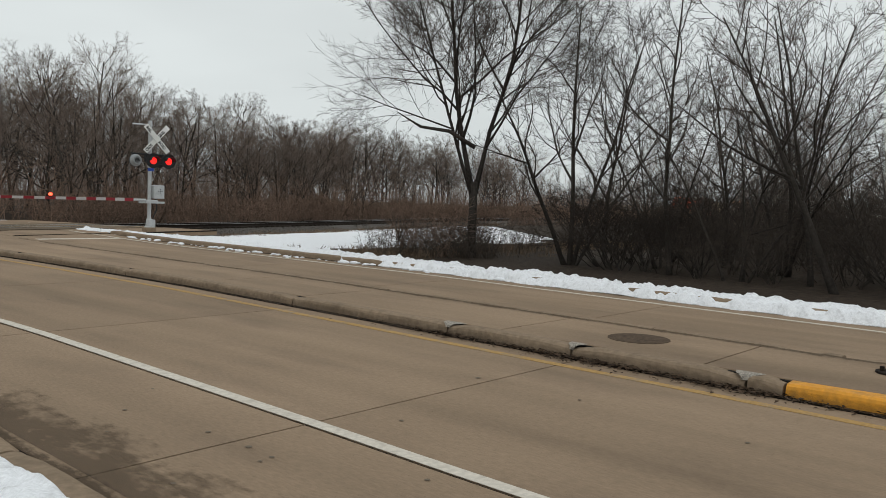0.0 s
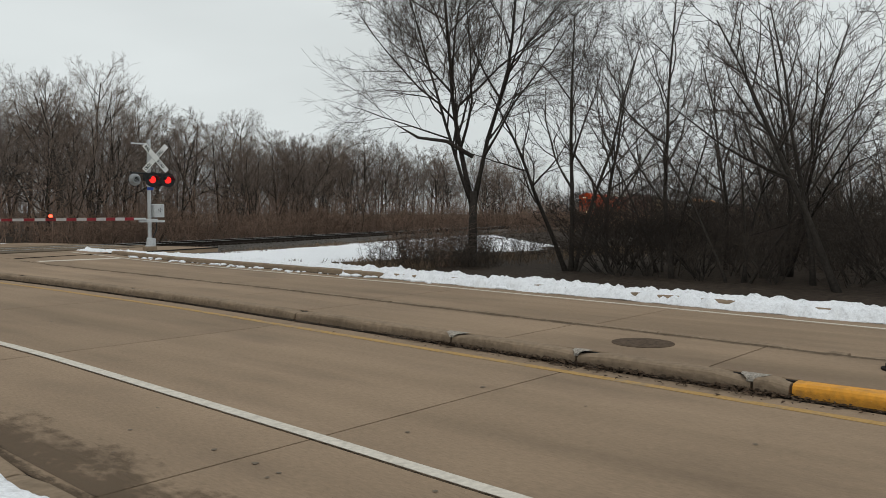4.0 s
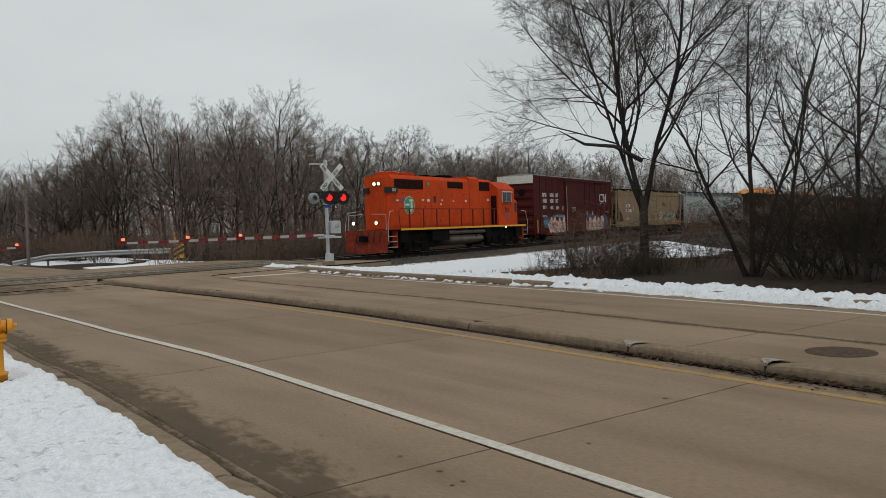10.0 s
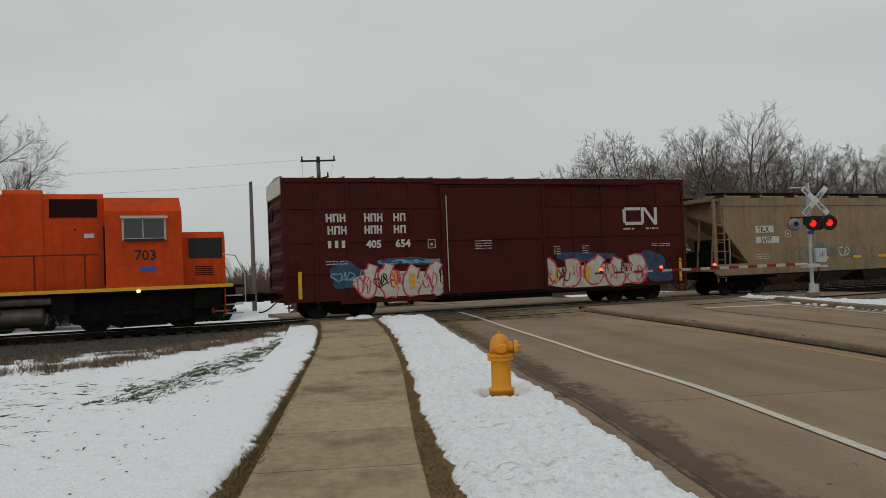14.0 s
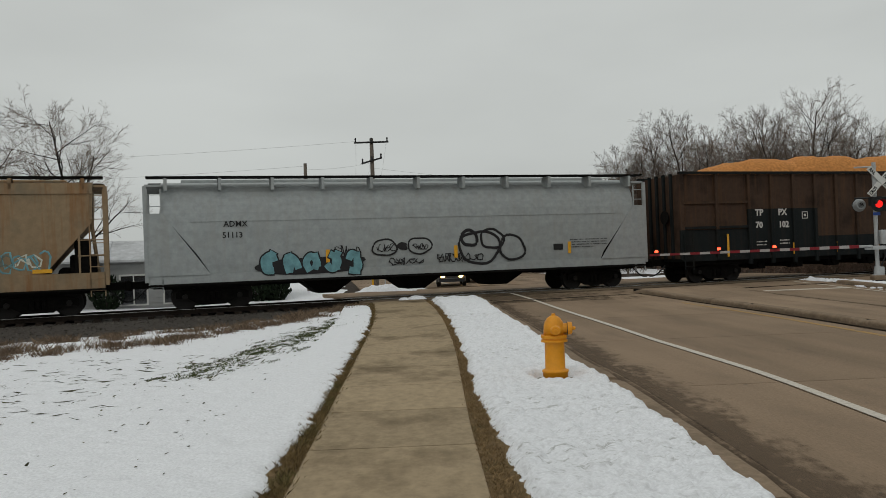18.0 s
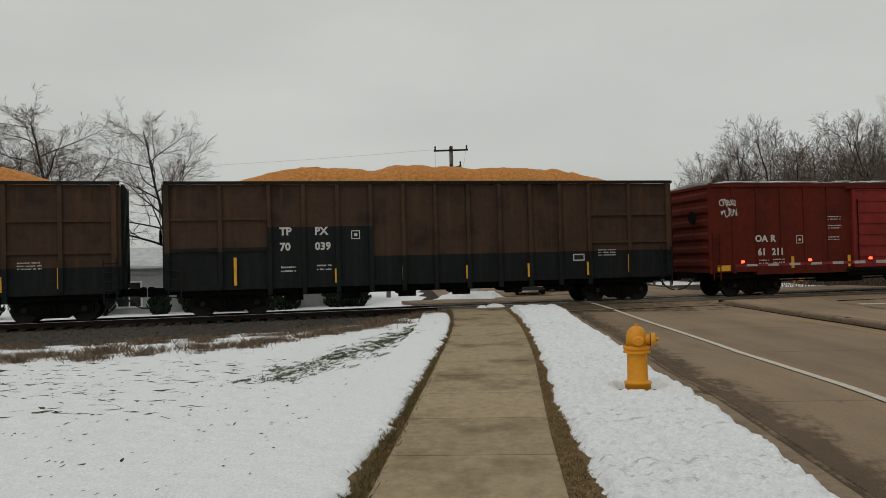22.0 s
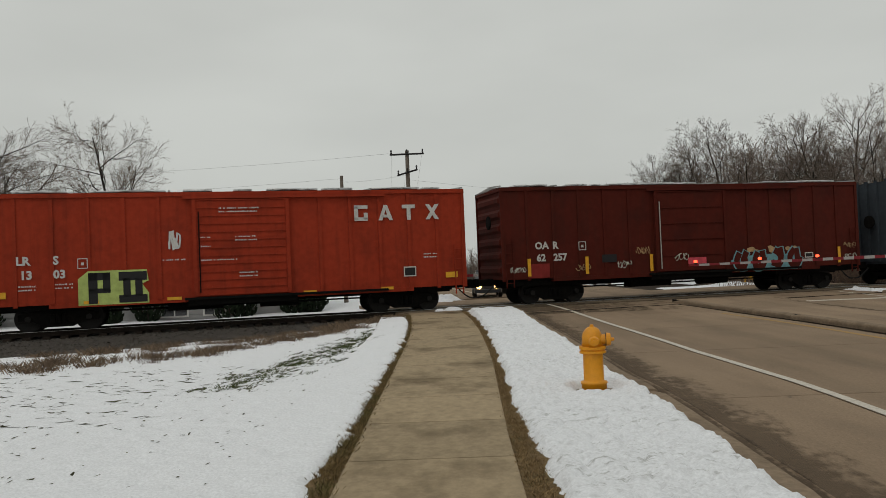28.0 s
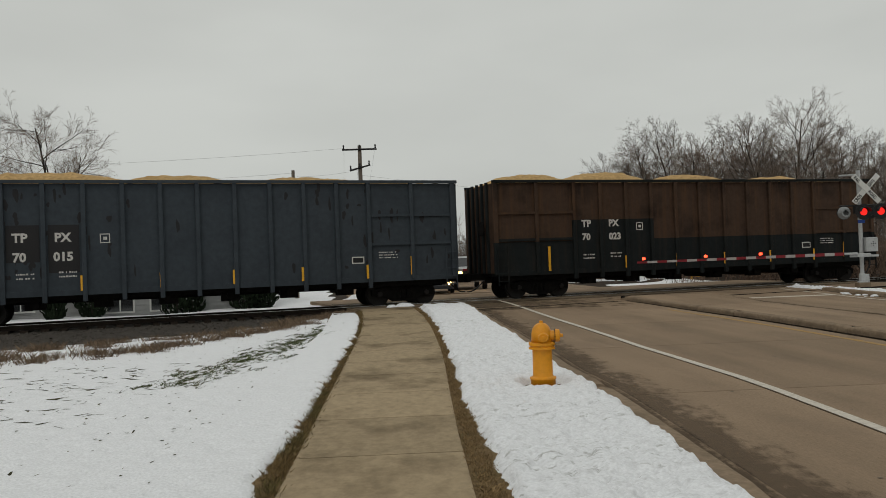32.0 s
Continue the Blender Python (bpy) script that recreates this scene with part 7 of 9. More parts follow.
# ---- things along the road ----
def hydrant():
    c = thing("fire_hydrant", "yellow-painted iron fire hydrant standing in the snowy verge", "fire hydrant", m=pose(1.61, 10.46, 0.02, 0, 0, -8) @ Matrix.Diagonal((1, 1, 0.885, 1)))
    part("barrel", Shape().turn([(0.155, 0.0), (0.155, 0.10), (0.165, 0.11), (0.165, 0.135), (0.135, 0.145), (0.125, 0.16), (0.122, 0.52), (0.13, 0.54)], n=24), M_HYDRANT, c, shade=True)
    part("flange", Shape().turn([(0.165, 0.535), (0.165, 0.565), (0.150, 0.572), (0.150, 0.585), (0.165, 0.59), (0.165, 0.625), (0.14, 0.635)], n=24), M_HYDRANT, c)
    part("bonnet", Shape().turn([(0.135, 0.63), (0.126, 0.76), (0.112, 0.82), (0.085, 0.868), (0.055, 0.893), (0.042, 0.90)], n=24), M_HYDRANT, c, shade=True)
    part("operating_nut", Shape().turn([(0.04, 0.885), (0.04, 0.90), (0.026, 0.905), (0.022, 0.935), (0.0, 0.937)], n=6), M_HYDRANT, c)
    for i in range(10):
        a = 2 * math.pi * i / 10
        part("flange_bolt", Shape().turn([(0.014, 0.0), (0.014, 0.015), (0.0, 0.016)], (0.15 * math.cos(a), 0.15 * math.sin(a), 0.625), 6), M_HYDRANT, c)
    big = part("pumper_nozzle", Shape().tube([(0.10, 0, 0.72), (0.165, 0, 0.72)], 0.075, 20).tube([(0.165, 0, 0.72), (0.17, 0, 0.72), (0.222, 0, 0.72), (0.23, 0, 0.72)], [0.088, 0.093, 0.088, 0.055], 20), M_HYDRANT, c)
    part("cap_nut", Shape().tube([(0.23, 0, 0.72), (0.268, 0, 0.72)], [0.030, 0.024], 6), M_HYDRANT, big)
    part("cap_gasket", Shape().tube([(0.161, 0, 0.72), (0.169, 0, 0.72)], 0.095, 20), M_BLACK, big)
    side = part("hose_nozzle", Shape().tube([(0.02, -0.10, 0.71), (0.02, -0.165, 0.71)], 0.062, 16).tube([(0.02, -0.165, 0.71), (0.02, -0.205, 0.71)], [0.072, 0.055], 16), M_HYDRANT, c)
    part("cap_nut", Shape().tube([(0.02, -0.205, 0.71), (0.02, -0.24, 0.71)], 0.024, 6), M_HYDRANT, side)
    return c


hydrant()


def blade(parent, cx, cy, cz, length, width, ang, words, face):
    """One arm of the crossed sign, with its words; face: which way it looks."""
    b = part("sign_blade", Shape().box(-length / 2, length / 2, -0.012, 0.012, -width / 2, width / 2, 0.0), M_SIGNWHITE, parent, "white crossbuck blade with black words")
    b.matrix_basis = pose(cx, cy, cz, 0, ang, 0)
    for text, x in words:
        size = width * 0.92
        lettering("words", text, size, M_INK, b, (x, -0.016, -size * 0.34), width=0.74, bold=0.03)
    return b


def lamp_head(parent, x, y, z, r, face, lit):
    """A round flasher; face: -1 looks at the camera's side."""
    h = part("flasher", Shape().tube([(x, y, z), (x, y + face * 0.02, z)], r, 24), M_BLACK, parent, "round black flasher backboard")
    part("housing", Shape().tube([(x, y - face * 0.02, z), (x, y - face * 0.2, z)], [r * 0.55, r * 0.4], 16), M_BLACK, h)
    part("lens", Shape().tube([(x, y + face * 0.02, z), (x, y + face * 0.05, z)], [r * 0.46, r * 0.38], 18), M_RED_ON if lit else M_LENS_OFF, h, "glowing red lens" if lit else "")
    hood = Shape()
    pts = [(x + r * 0.62 * math.cos(a), z + r * 0.62 * math.sin(a)) for a in [math.pi * (i / 10) for i in range(11)]]
    for (xa, za), (xb, zb) in zip(pts[:-1], pts[1:]):
        hood.add([(xa, y, za), (xb, y, zb), (xb, y + face * 0.30, zb), (xa, y + face * 0.30, za), (xa * 0.97 + x * 0.03, y, za * 0.97 + z * 0.03), (xb * 0.97 + x * 0.03, y, zb * 0.97 + z * 0.03), (xb * 0.97 + x * 0.03, y + face * 0.30, zb * 0.97 + z * 0.03), (xa * 0.97 + x * 0.03, y + face * 0.30, za * 0.97 + z * 0.03)],
                 [(0, 1, 2, 3), (7, 6, 5, 4), (2, 6, 7, 3)])
    part("visor", hood, M_BLACK, h)
    return h


def gate_arm(parent, root, tip, lamps, name="gate_arm"):
    """A tapered arm in red and white bands."""
    a, b = Vector(root), Vector(tip)
    g = part(name, Shape().tube([a, a.lerp(b, 0.06)], [0.05, 0.05], 6), M_SIGNAL_GREY, parent, "lowered gate arm in red and white bands")
    n = 21
    d = (b - a).normalized()
    up = Vector((0, 0, 1))
    side = d.cross(up).normalized()
    for i in range(n):
        p, q = a.lerp(b, 0.06 + 0.94 * i / n), a.lerp(b, 0.06 + 0.94 * (i + 1) / n)
        h0, h1 = 0.060 - 0.022 * i / n, 0.060 - 0.022 * (i + 1) / n
        s = Shape().rings([[tuple(p + side * y + up * z) for y, z in ((-0.02, -h0), (0.02, -h0), (0.02, h0), (-0.02, h0))], [tuple(q + side * y + up * z) for y, z in ((-0.02, -h1), (0.02, -h1), (0.02, h1), (-0.02, h1))]])
        part("band", s, M_SIGNRED if i % 2 == 0 else M_ARMWHITE, g)
    for f in lamps:
        p = a.lerp(b, f) + Vector((0, 0, 0.085))
        l = part("gate_lamp", Shape().box(p.x - 0.06, p.x + 0.06, p.y - 0.05, p.y + 0.05, p.z - 0.05, p.z + 0.0), M_BLACK, g)
        part("lens", Shape().turn([(0.055, 0), (0.07, 0.04), (0.055, 0.09), (0.0, 0.1)], (p.x, p.y, p.z), 10), M_RED_GATE, l, "glowing red gate lamp")
    return g


def signal(label, x, y, z, turn, arm_root, arm_tip, lamps, flip):
    c = thing("crossing_signal", label, "crossing signal", "signals at the crossing", pose(x, y, z, 0, 0, turn))
    part("foundation", Shape().box(-0.22, 0.22, -0.22, 0.22, -0.35, 0.04, 0.03), M_CURB, c)
    part("base_casting", Shape().turn([(0.19, 0.03), (0.19, 0.07), (0.14, 0.09), (0.12, 0.34), (0.09, 0.40)], n=12).box(-0.02, 0.22, -0.11, 0.11, 0.04, 0.36, 0.02), M_SIGNAL_GREY, c)
    part("mast", Shape().tube([(0, 0, 0.06), (0, 0, 4.35 if not flip else 4.95)], 0.075, 14), M_SIGNAL_GREY, c)
    w = 1.40
    cz = 3.62 if not flip else 3.9
    part("sign_bracket", Shape().box(-0.1, 0.1, -0.16, -0.06, cz - 0.2, cz + 0.2), M_SIGNAL_GREY, c)
    blade(c, 0.20 if not flip else -0.08, -0.20, cz, w, 0.20, 48, [("RAIL", -0.64), ("ROAD", 0.12)], -1)
    blade(c, 0.20 if not flip else -0.08, -0.17, cz, w, 0.20, -48, [("CROS", -0.66), ("SING", 0.14)], -1)
    lz = 2.74
    part("cross_arm", Shape().tube([(-0.75, 0, lz + 0.26), (0.75, 0, lz + 0.26)], 0.03, 8).box(-0.2, 0.2, -0.09, 0.09, lz - 0.05, lz + 0.28), M_BLACK, c)
    if not flip:
        lamp_head(c, 0.02, -0.28, lz, 0.30, -1, True)
        lamp_head(c, 0.66, -0.28, lz, 0.30, -1, True)
        lamp_head(c, -0.50, 0.22, lz, 0.26, 1, False)
        part("lamp_back", Shape().tube([(-0.50, 0.20, lz), (-0.50, 0.02, lz)], [0.25, 0.16], 18), M_LENS_OFF, c, "grey back of a flasher")
        lamp_head(c, 0.50, 0.22, lz, 0.26, 1, False)
    else:
        lamp_head(c, -0.42, -0.28, lz + 0.12, 0.33, -1, True)
        lamp_head(c, 0.40, -0.28, lz + 0.12, 0.33, -1, True)
    plate(c, -0.12, 0.14, lz - 0.42, lz - 0.30, M_BLUE, "blue_plate", -0.09)
    part("bell_arm", Shape().tube([(-0.72, 0, 4.18 if not flip else 4.75), (0.1 if not flip else 0.8, 0, 4.18 if not flip else 4.7)], 0.03, 8), M_SIGNAL_GREY, c)
    # gate machine
    g = part("gate_machine", Shape().box(0.10, 0.54, -0.22, 0.24, 1.22, 1.76, 0.03), M_SIGNAL_GREY, c, "grey gate machine box")
    part("counterweight", Shape().box(-0.55, 0.5, -0.32, -0.24, 1.02, 1.10, 0.0).box(-0.30, 0.20, -0.36, -0.22, 1.02, 1.16, 0.02), M_SIGNAL_GREY, g)
    for a, b in ((0, 0), (0.07, 0), (-0.07, 0), (0, 0.07), (0, -0.07)):
        part("vent_hole", Shape().tube([(0.36 + a, -0.22, 1.52 + b), (0.36 + a, -0.226, 1.52 + b)], 0.022, 8), M_BLACK, g)
    part("conduit", Shape().tube([(0.25, -0.05, 1.22), (0.28, -0.05, 0.75), (0.12, -0.05, 0.4)], 0.025, 6), M_BLACK, c)
    inv = c.matrix_world.inverted()
    gate_arm(c, inv @ Vector(arm_root), inv @ Vector(arm_tip), lamps)
    return c


signal("silver crossing signal with crossbuck, red flashers and lowered gate", 17.3, 30.77, 0.22, -6, (16.95, 30.45, 1.38), (8.5, 30.5, 1.34), (0.97, 0.69, 0.44), False)
signal("silver crossing signal beyond the rails with lowered gate", -1.32, 38.27, 0.22, 4, (-0.9, 38.6, 1.2), (7.05, 39.0, 1.24), (0.96, 0.66), True)

# hazard marker and guardrail
hz = thing("hazard_marker", "yellow post with a black-striped hazard panel at the guardrail end", "road sign", m=pose(18.0, 51.25, 0, 0, 0, -18))
part("post", Shape().box(-0.26, -0.14, -0.05, 0.05, -0.2, 1.72), M_SIGNYEL, hz)
pn = part("panel", Shape().box(-0.3, 0.34, -0.08, -0.055, 0.10, 0.98), M_SIGNYEL, hz)
for i in range(3):
    z = 0.10 + i * 0.30
    part("stripe", Shape().prism([(-0.3, z + 0.0), (-0.3, z + 0.15), (0.34, min(z + 0.50, 0.98)), (0.34, z + 0.33)] if i < 2 else [(-0.3, z), (-0.3, z + 0.15), (0.05, 0.98), (0.2, 0.98)], -0.085, -0.08), M_INK, pn)
gd = thing("guardrail", "galvanised steel guardrail beside the road", "guardrail")
path = [(9.2, 55.2, 0.12), (11.0, 54.2, 0.45), (13.4, 53.0, 0.55), (15.6, 52.2, 0.58), (17.6, 51.5, 0.58)]
prof = [(0.0, -0.16), (-0.06, -0.11), (-0.06, -0.05), (0.0, 0.0), (-0.06, 0.05), (-0.06, 0.11), (0.0, 0.16), (0.02, 0.16), (-0.03, 0.10), (-0.03, 0.05), (0.03, 0.0), (-0.03, -0.05), (-0.03, -0.10), (0.02, -0.16)]
part("beam", Shape().rings([[(x + 0.4 * o, y + o, z + h) for o, h in prof] for x, y, z in path]), M_GALV, gd)
for x, y, z in path[1:]:
    part("post", Shape().box(x - 0.05, x + 0.05, y + 0.05, y + 0.2, -0.3, z + 0.16), M_POLE, gd)


sp = thing("sign_post", "thin black steel post bolted to the median", "sign post", m=pose(8.97, 1.93, 0.133))
base = part("base_flange", Shape().turn([(0.17, 0.0), (0.17, 0.018), (0.06, 0.03), (0.0, 0.03)], (0, 0, 0), 20), M_RAIL, sp)
for a in range(4):
    part("bolt", Shape().turn([(0.022, 0.0), (0.022, 0.05), (0.0, 0.055)], (0.12 * math.cos(a * 1.57 + 0.6), 0.12 * math.sin(a * 1.57 + 0.6), 0.018), 8), M_RAIL, base)
part("post", Shape().tube([(0.03, 0, 0.02), (0.03, 0, 1.9)], 0.03, 8), M_RAIL, sp)
for z in (0.16, 0.30, 0.44):
    part("bracket", Shape().box(-0.03, 0.08, -0.02, 0.02, z, z + 0.02), M_RAIL, sp)


def pile(name, label, x0, y0, rx, ry, h, seed):
    """A low lumpy heap of ploughed snow."""
    def cover(x, y):
        q = math.hypot((x - x0) / rx, (y - y0) / ry)
        return 1.0 - q + 0.35 * n2(x, y, 0.9, seed) + 0.15 * n2(x, y, 3.0, seed)
    me = sheet(name, fr(x0 - rx * 1.5, x0 + rx * 1.5, 0.09), fr(y0 - ry * 1.5, y0 + ry * 1.5, 0.09),
               lambda x, y: max(soil(x, y), rise(x, y) - 0.03) - 0.06 + (h + 0.06) * smooth(0.0, 0.7, cover(x, y)) * (1 + 0.25 * n2(x, y, 2.5, seed)), M_SNOW_BANK, keep=lambda x, y: cover(x, y) > -0.1)
    return tagged(new(name, me), label, "snow", kind="stuff")


pile("snow_pile", "ploughed snow heaped round the signal beyond the rails", -1.5, 38.6, 1.9, 2.2, 0.34, 21)
pile("snow_remnant", "ridge of old snow at the end of the walk", -0.25, 29.0, 0.55, 0.35, 0.16, 22)
pile("snow_remnant", "clods of old snow between the walk and the rails", -0.75, 28.7, 0.30, 0.2, 0.12, 23)
rs = thing("round_sign", "small round white sign on a thin post beyond the rails", "road sign", m=pose(-2.25, 46.9, 0.0, 0, 0, 3))
part("post", Shape().tube([(0, 0, -0.2), (0, 0, 1.05)], 0.03, 8), M_GALV, rs)
part("disc", Shape().tube([(0, -0.03, 0.98), (0, -0.05, 0.98)], 0.34, 24), M_SIGNWHITE, rs, "plain white disc")
mp_ = thing("marker_post", "slim yellow plastic marker post beside the railway", "marker post", m=pose(-2.75, 43.6, 0.0))
part("post", Shape().tube([(0, 0, -0.2), (0, 0, 1.45)], 0.05, 10), M_SIGNYEL, mp_)
part("cap", Shape().turn([(0.055, 1.42), (0.055, 1.52), (0.0, 1.56)], n=10), M_SIGNYEL, mp_)

# poles and wires
def pole(label, x, y, top, arms, r=0.15, material=None):
    c = thing("utility_pole", label, "utility pole", "utility poles", pose(x, y, 0))
    part("shaft", Shape().tube([(0, 0, -0.3), (0, 0, top * 0.5), (0, 0, top)], [r, r * 0.85, r * 0.68], 12), material or M_POLE, c)
    for z, half, tilt, turn in arms:
        t = radians(turn)
        dx, dy = math.cos(t) * half, math.sin(t) * half
        a = part("crossarm", Shape().tube([(-dx, -dy - 0.14, z - tilt), (dx, dy - 0.14, z + tilt)], 0.055, 6), M_BLACK, c)
        for k in (-0.92, 0.0, 0.92):
            part("insulator", Shape().turn([(0.03, 0), (0.05, 0.05), (0.03, 0.12), (0.055, 0.14), (0.03, 0.22)], (dx * k, dy * k - 0.14, z + tilt * k + 0.04), 8), M_BLACK, a)
    return c


pole("grey wooden utility pole with two crossarms", -2.66, 45.2, 8.25, [(8.02, 0.95, 0.0, 0), (7.0, 0.62, 0.18, 30)])
pole("short grey wooden utility pole", -6.32, 44.88, 6.95, [], 0.13)
pole("distant wooden utility pole with a crossarm", -6.63, 95.0, 9.0, [(8.7, 1.3, 0, 0), (6.6, 0.8, 0, 0)], 0.2)
pole("slim brown wooden pole beside the road", 9.94, 54.4, 5.5, [], 0.10)
pole("far wooden utility pole with a crossarm", -9.5, 150.0, 8.0, [(7.6, 1.4, 0, 0)], 0.2)


def wire(a, b, sag, name="overhead_wire"):
    pts = []
    for i in range(15):
        f = i / 14
        p = Vector(a).lerp(Vector(b), f)
        pts.append((p.x, p.y, p.z - sag * 4 * f * (1 - f)))
    return tagged(part(name, Shape().tube(pts, 0.004, 4), M_BLACK), "thin dark overhead wire between poles", "wire", "overhead wires")


for dx in (-0.85, 0.0, 0.85):
    wire((-2.66 + dx, 45.1, 8.1), (-6.63 + dx * 1.3, 94.9, 8.8), 0.9)
    if dx < 0:
        wire((-2.66 + dx, 45.1, 8.1), (-46.0 + dx, 38.0, 7.6), 0.7)
wire((-2.66, 45.1, 6.9), (-6.32, 44.88, 6.6), 0.1)
wire((-6.32, 44.88, 6.8), (-46.0, 38.0, 6.6), 0.6)
wire((-2.6, 45.2, 6.6), (26.0, 66.0, 6.2), 0.5)
wire((-2.7, 45.2, 5.2), (-6.6, 95.0, 6.7), 0.9)


# ---- waiting vehicles ----
def wheel(parent, x, y, r, w):
    t = part("tyre", Shape().tube([(x - w / 2, y, r), (x - w / 2 + 0.02, y, r), (x + w / 2 - 0.02, y, r), (x + w / 2, y, r)], [r * 0.9, r, r, r * 0.9], 20), M_BLACK, parent)
    part("rim", Shape().tube([(x - w / 2 - 0.005, y, r), (x + w / 2 + 0.005, y, r)], r * 0.6, 14), M_GALV, t)


M_CARWHITE = mat("pale_silver_car_paint", (0.38, 0.385, 0.39), 0.35, 0.1, grain=0.06, scale=5, stain=0.4, stain_color=(0.28, 0.26, 0.23), stain_scale=1.2)
M_CARGREY = mat("dark_car_paint", (0.045, 0.046, 0.05), 0.35, 0.2, grain=0.06)
M_CHROME = mat("chrome_trim", (0.55, 0.55, 0.55), 0.2, 0.9)


def pickup(x, y, turn):
    c = thing("pickup_truck", "pale silver pickup truck waiting with its headlights on", "pickup truck", m=pose(x, y, rise(x, y), 0, 0, turn))
    # front looks to -y
    part("lower_body", Shape().rings([[(sx * 0.98, yy, 0.45), (sx * 1.0, yy, 0.8), (sx * 0.97, yy, 1.12), (-sx * 0.97, yy, 1.12), (-sx * 1.0, yy, 0.8), (-sx * 0.98, yy, 0.45)] for sx, yy in ((0.92, 0.0), (0.98, 0.15), (1.0, 2.0), (1.0, 5.4))]), M_CARWHITE, c)
    part("bonnet", Shape().rings([[(-0.90 * k, yy, 1.08), (0.90 * k, yy, 1.08), (0.84 * k, yy, z), (-0.84 * k, yy, z)] for k, yy, z in ((0.95, 0.08, 1.16), (1.0, 0.5, 1.26), (1.02, 1.5, 1.32))]), M_CARWHITE, c)
    part("cab", Shape().rings([[(-0.92, 1.45, 1.12), (0.92, 1.45, 1.12), (0.92, 4.0, 1.12), (-0.92, 4.0, 1.12)], [(-0.74, 2.15, 1.86), (0.74, 2.15, 1.86), (0.76, 3.7, 1.86), (-0.76, 3.7, 1.86)], [(-0.68, 2.3, 1.92), (0.68, 2.3, 1.92), (0.7, 3.6, 1.92), (-0.7, 3.6, 1.92)]]), M_CARWHITE, c)
    part("windscreen", Shape().rings([[(-0.84, 1.50, 1.20), (0.84, 1.50, 1.20), (0.84, 1.56, 1.20), (-0.84, 1.56, 1.20)], [(-0.70, 2.07, 1.82), (0.70, 2.07, 1.82), (0.70, 2.13, 1.82), (-0.70, 2.13, 1.82)]]), P_GLASS, c)
    for s in (-1, 1):
        part("side_window", Shape().rings([[(s * 0.925, 1.9, 1.2), (s * 0.925, 3.8, 1.2), (s * 0.90, 3.8, 1.2), (s * 0.90, 1.9, 1.2)], [(s * 0.78, 2.3, 1.78), (s * 0.78, 3.6, 1.78), (s * 0.75, 3.6, 1.78), (s * 0.75, 2.3, 1.78)]]), P_GLASS, c)
        part("mirror", Shape().box(s * 1.12 - 0.12, s * 1.12 + 0.12, 1.72, 1.84, 1.2, 1.46, 0.02), M_CARWHITE, c)
        h = part("headlight", Shape().box(s * 0.72 - 0.18, s * 0.72 + 0.18, -0.02, 0.1, 0.84, 1.06, 0.02), M_CHROME, c)
        part("lens", Shape().box(s * 0.72 - 0.17, s * 0.72 + 0.17, -0.04, -0.02, 0.85, 1.05), M_HEADLIGHT, h, "lit headlamp")
        wheel(c, s * 0.84, 0.95, 0.38, 0.26)
        wheel(c, s * 0.84, 4.45, 0.38, 0.26)
    g = part("grille", Shape().box(-0.5, 0.5, -0.03, 0.05, 0.80, 1.08, 0.0), M_BLACK, c)
    for z in (0.80, 0.93, 1.06):
        part("grille_bar", Shape().box(-0.52, 0.52, -0.05, -0.03, z, z + 0.03), M_CHROME, g)
    part("bumper", Shape().box(-0.95, 0.95, -0.14, 0.05, 0.48, 0.72, 0.03), M_CHROME, c)
    part("bed", Shape().box(-0.96, 0.96, 4.05, 5.5, 1.1, 1.22, 0.02), M_CARWHITE, c)
    part("number_plate", Shape().box(-0.16, 0.16, -0.15, -0.14, 0.54, 0.66), M_SIGNWHITE, c)
    return c


def saloon(x, y, turn):
    c = thing("saloon_car", "dark saloon car waiting with its headlights on", "car", m=pose(x, y, rise(x, y), 0, 0, turn))
    part("body", Shape().rings([[(-0.72 * k, yy, 0.25), (0.72 * k, yy, 0.25), (0.76 * k, yy, 0.55), (0.70 * k, yy, z), (-0.70 * k, yy, z), (-0.76 * k, yy, 0.55)] for k, yy, z in ((0.86, 0.0, 0.68), (0.98, 0.35, 0.74), (1.0, 1.2, 0.86), (1.0, 3.6, 0.92), (0.94, 4.4, 0.86))]), M_CARGREY, c)
    part("roof", Shape().rings([[(-0.67, 1.15, 0.86), (0.67, 1.15, 0.86), (0.67, 3.9, 0.9), (-0.67, 3.9, 0.9)], [(-0.52, 1.9, 1.36), (0.52, 1.9, 1.36), (0.52, 3.1, 1.38), (-0.52, 3.1, 1.38)]]), P_GLASS, c)
    part("roof_panel", Shape().box(-0.52, 0.52, 1.9, 3.1, 1.36, 1.42, 0.02), M_CARGREY, c)
    for s in (-1, 1):
        h = part("headlight", Shape().box(s * 0.46 - 0.14, s * 0.46 + 0.14, -0.02, 0.1, 0.50, 0.66, 0.02), M_CHROME, c)
        part("lens", Shape().tube([(s * 0.46, -0.02, 0.58), (s * 0.46, -0.05, 0.58)], 0.12, 14), M_HEADLIGHT, h, "lit headlamp")
        wheel(c, s * 0.66, 0.85, 0.31, 0.2)
        wheel(c, s * 0.66, 3.45, 0.31, 0.2)
    part("bumper", Shape().box(-0.66, 0.66, -0.08, 0.05, 0.25, 0.45, 0.03), M_CARGREY, c)
    return c


pickup(3.37, 45.9, 3)
saloon(1.40, 41.5, 0)


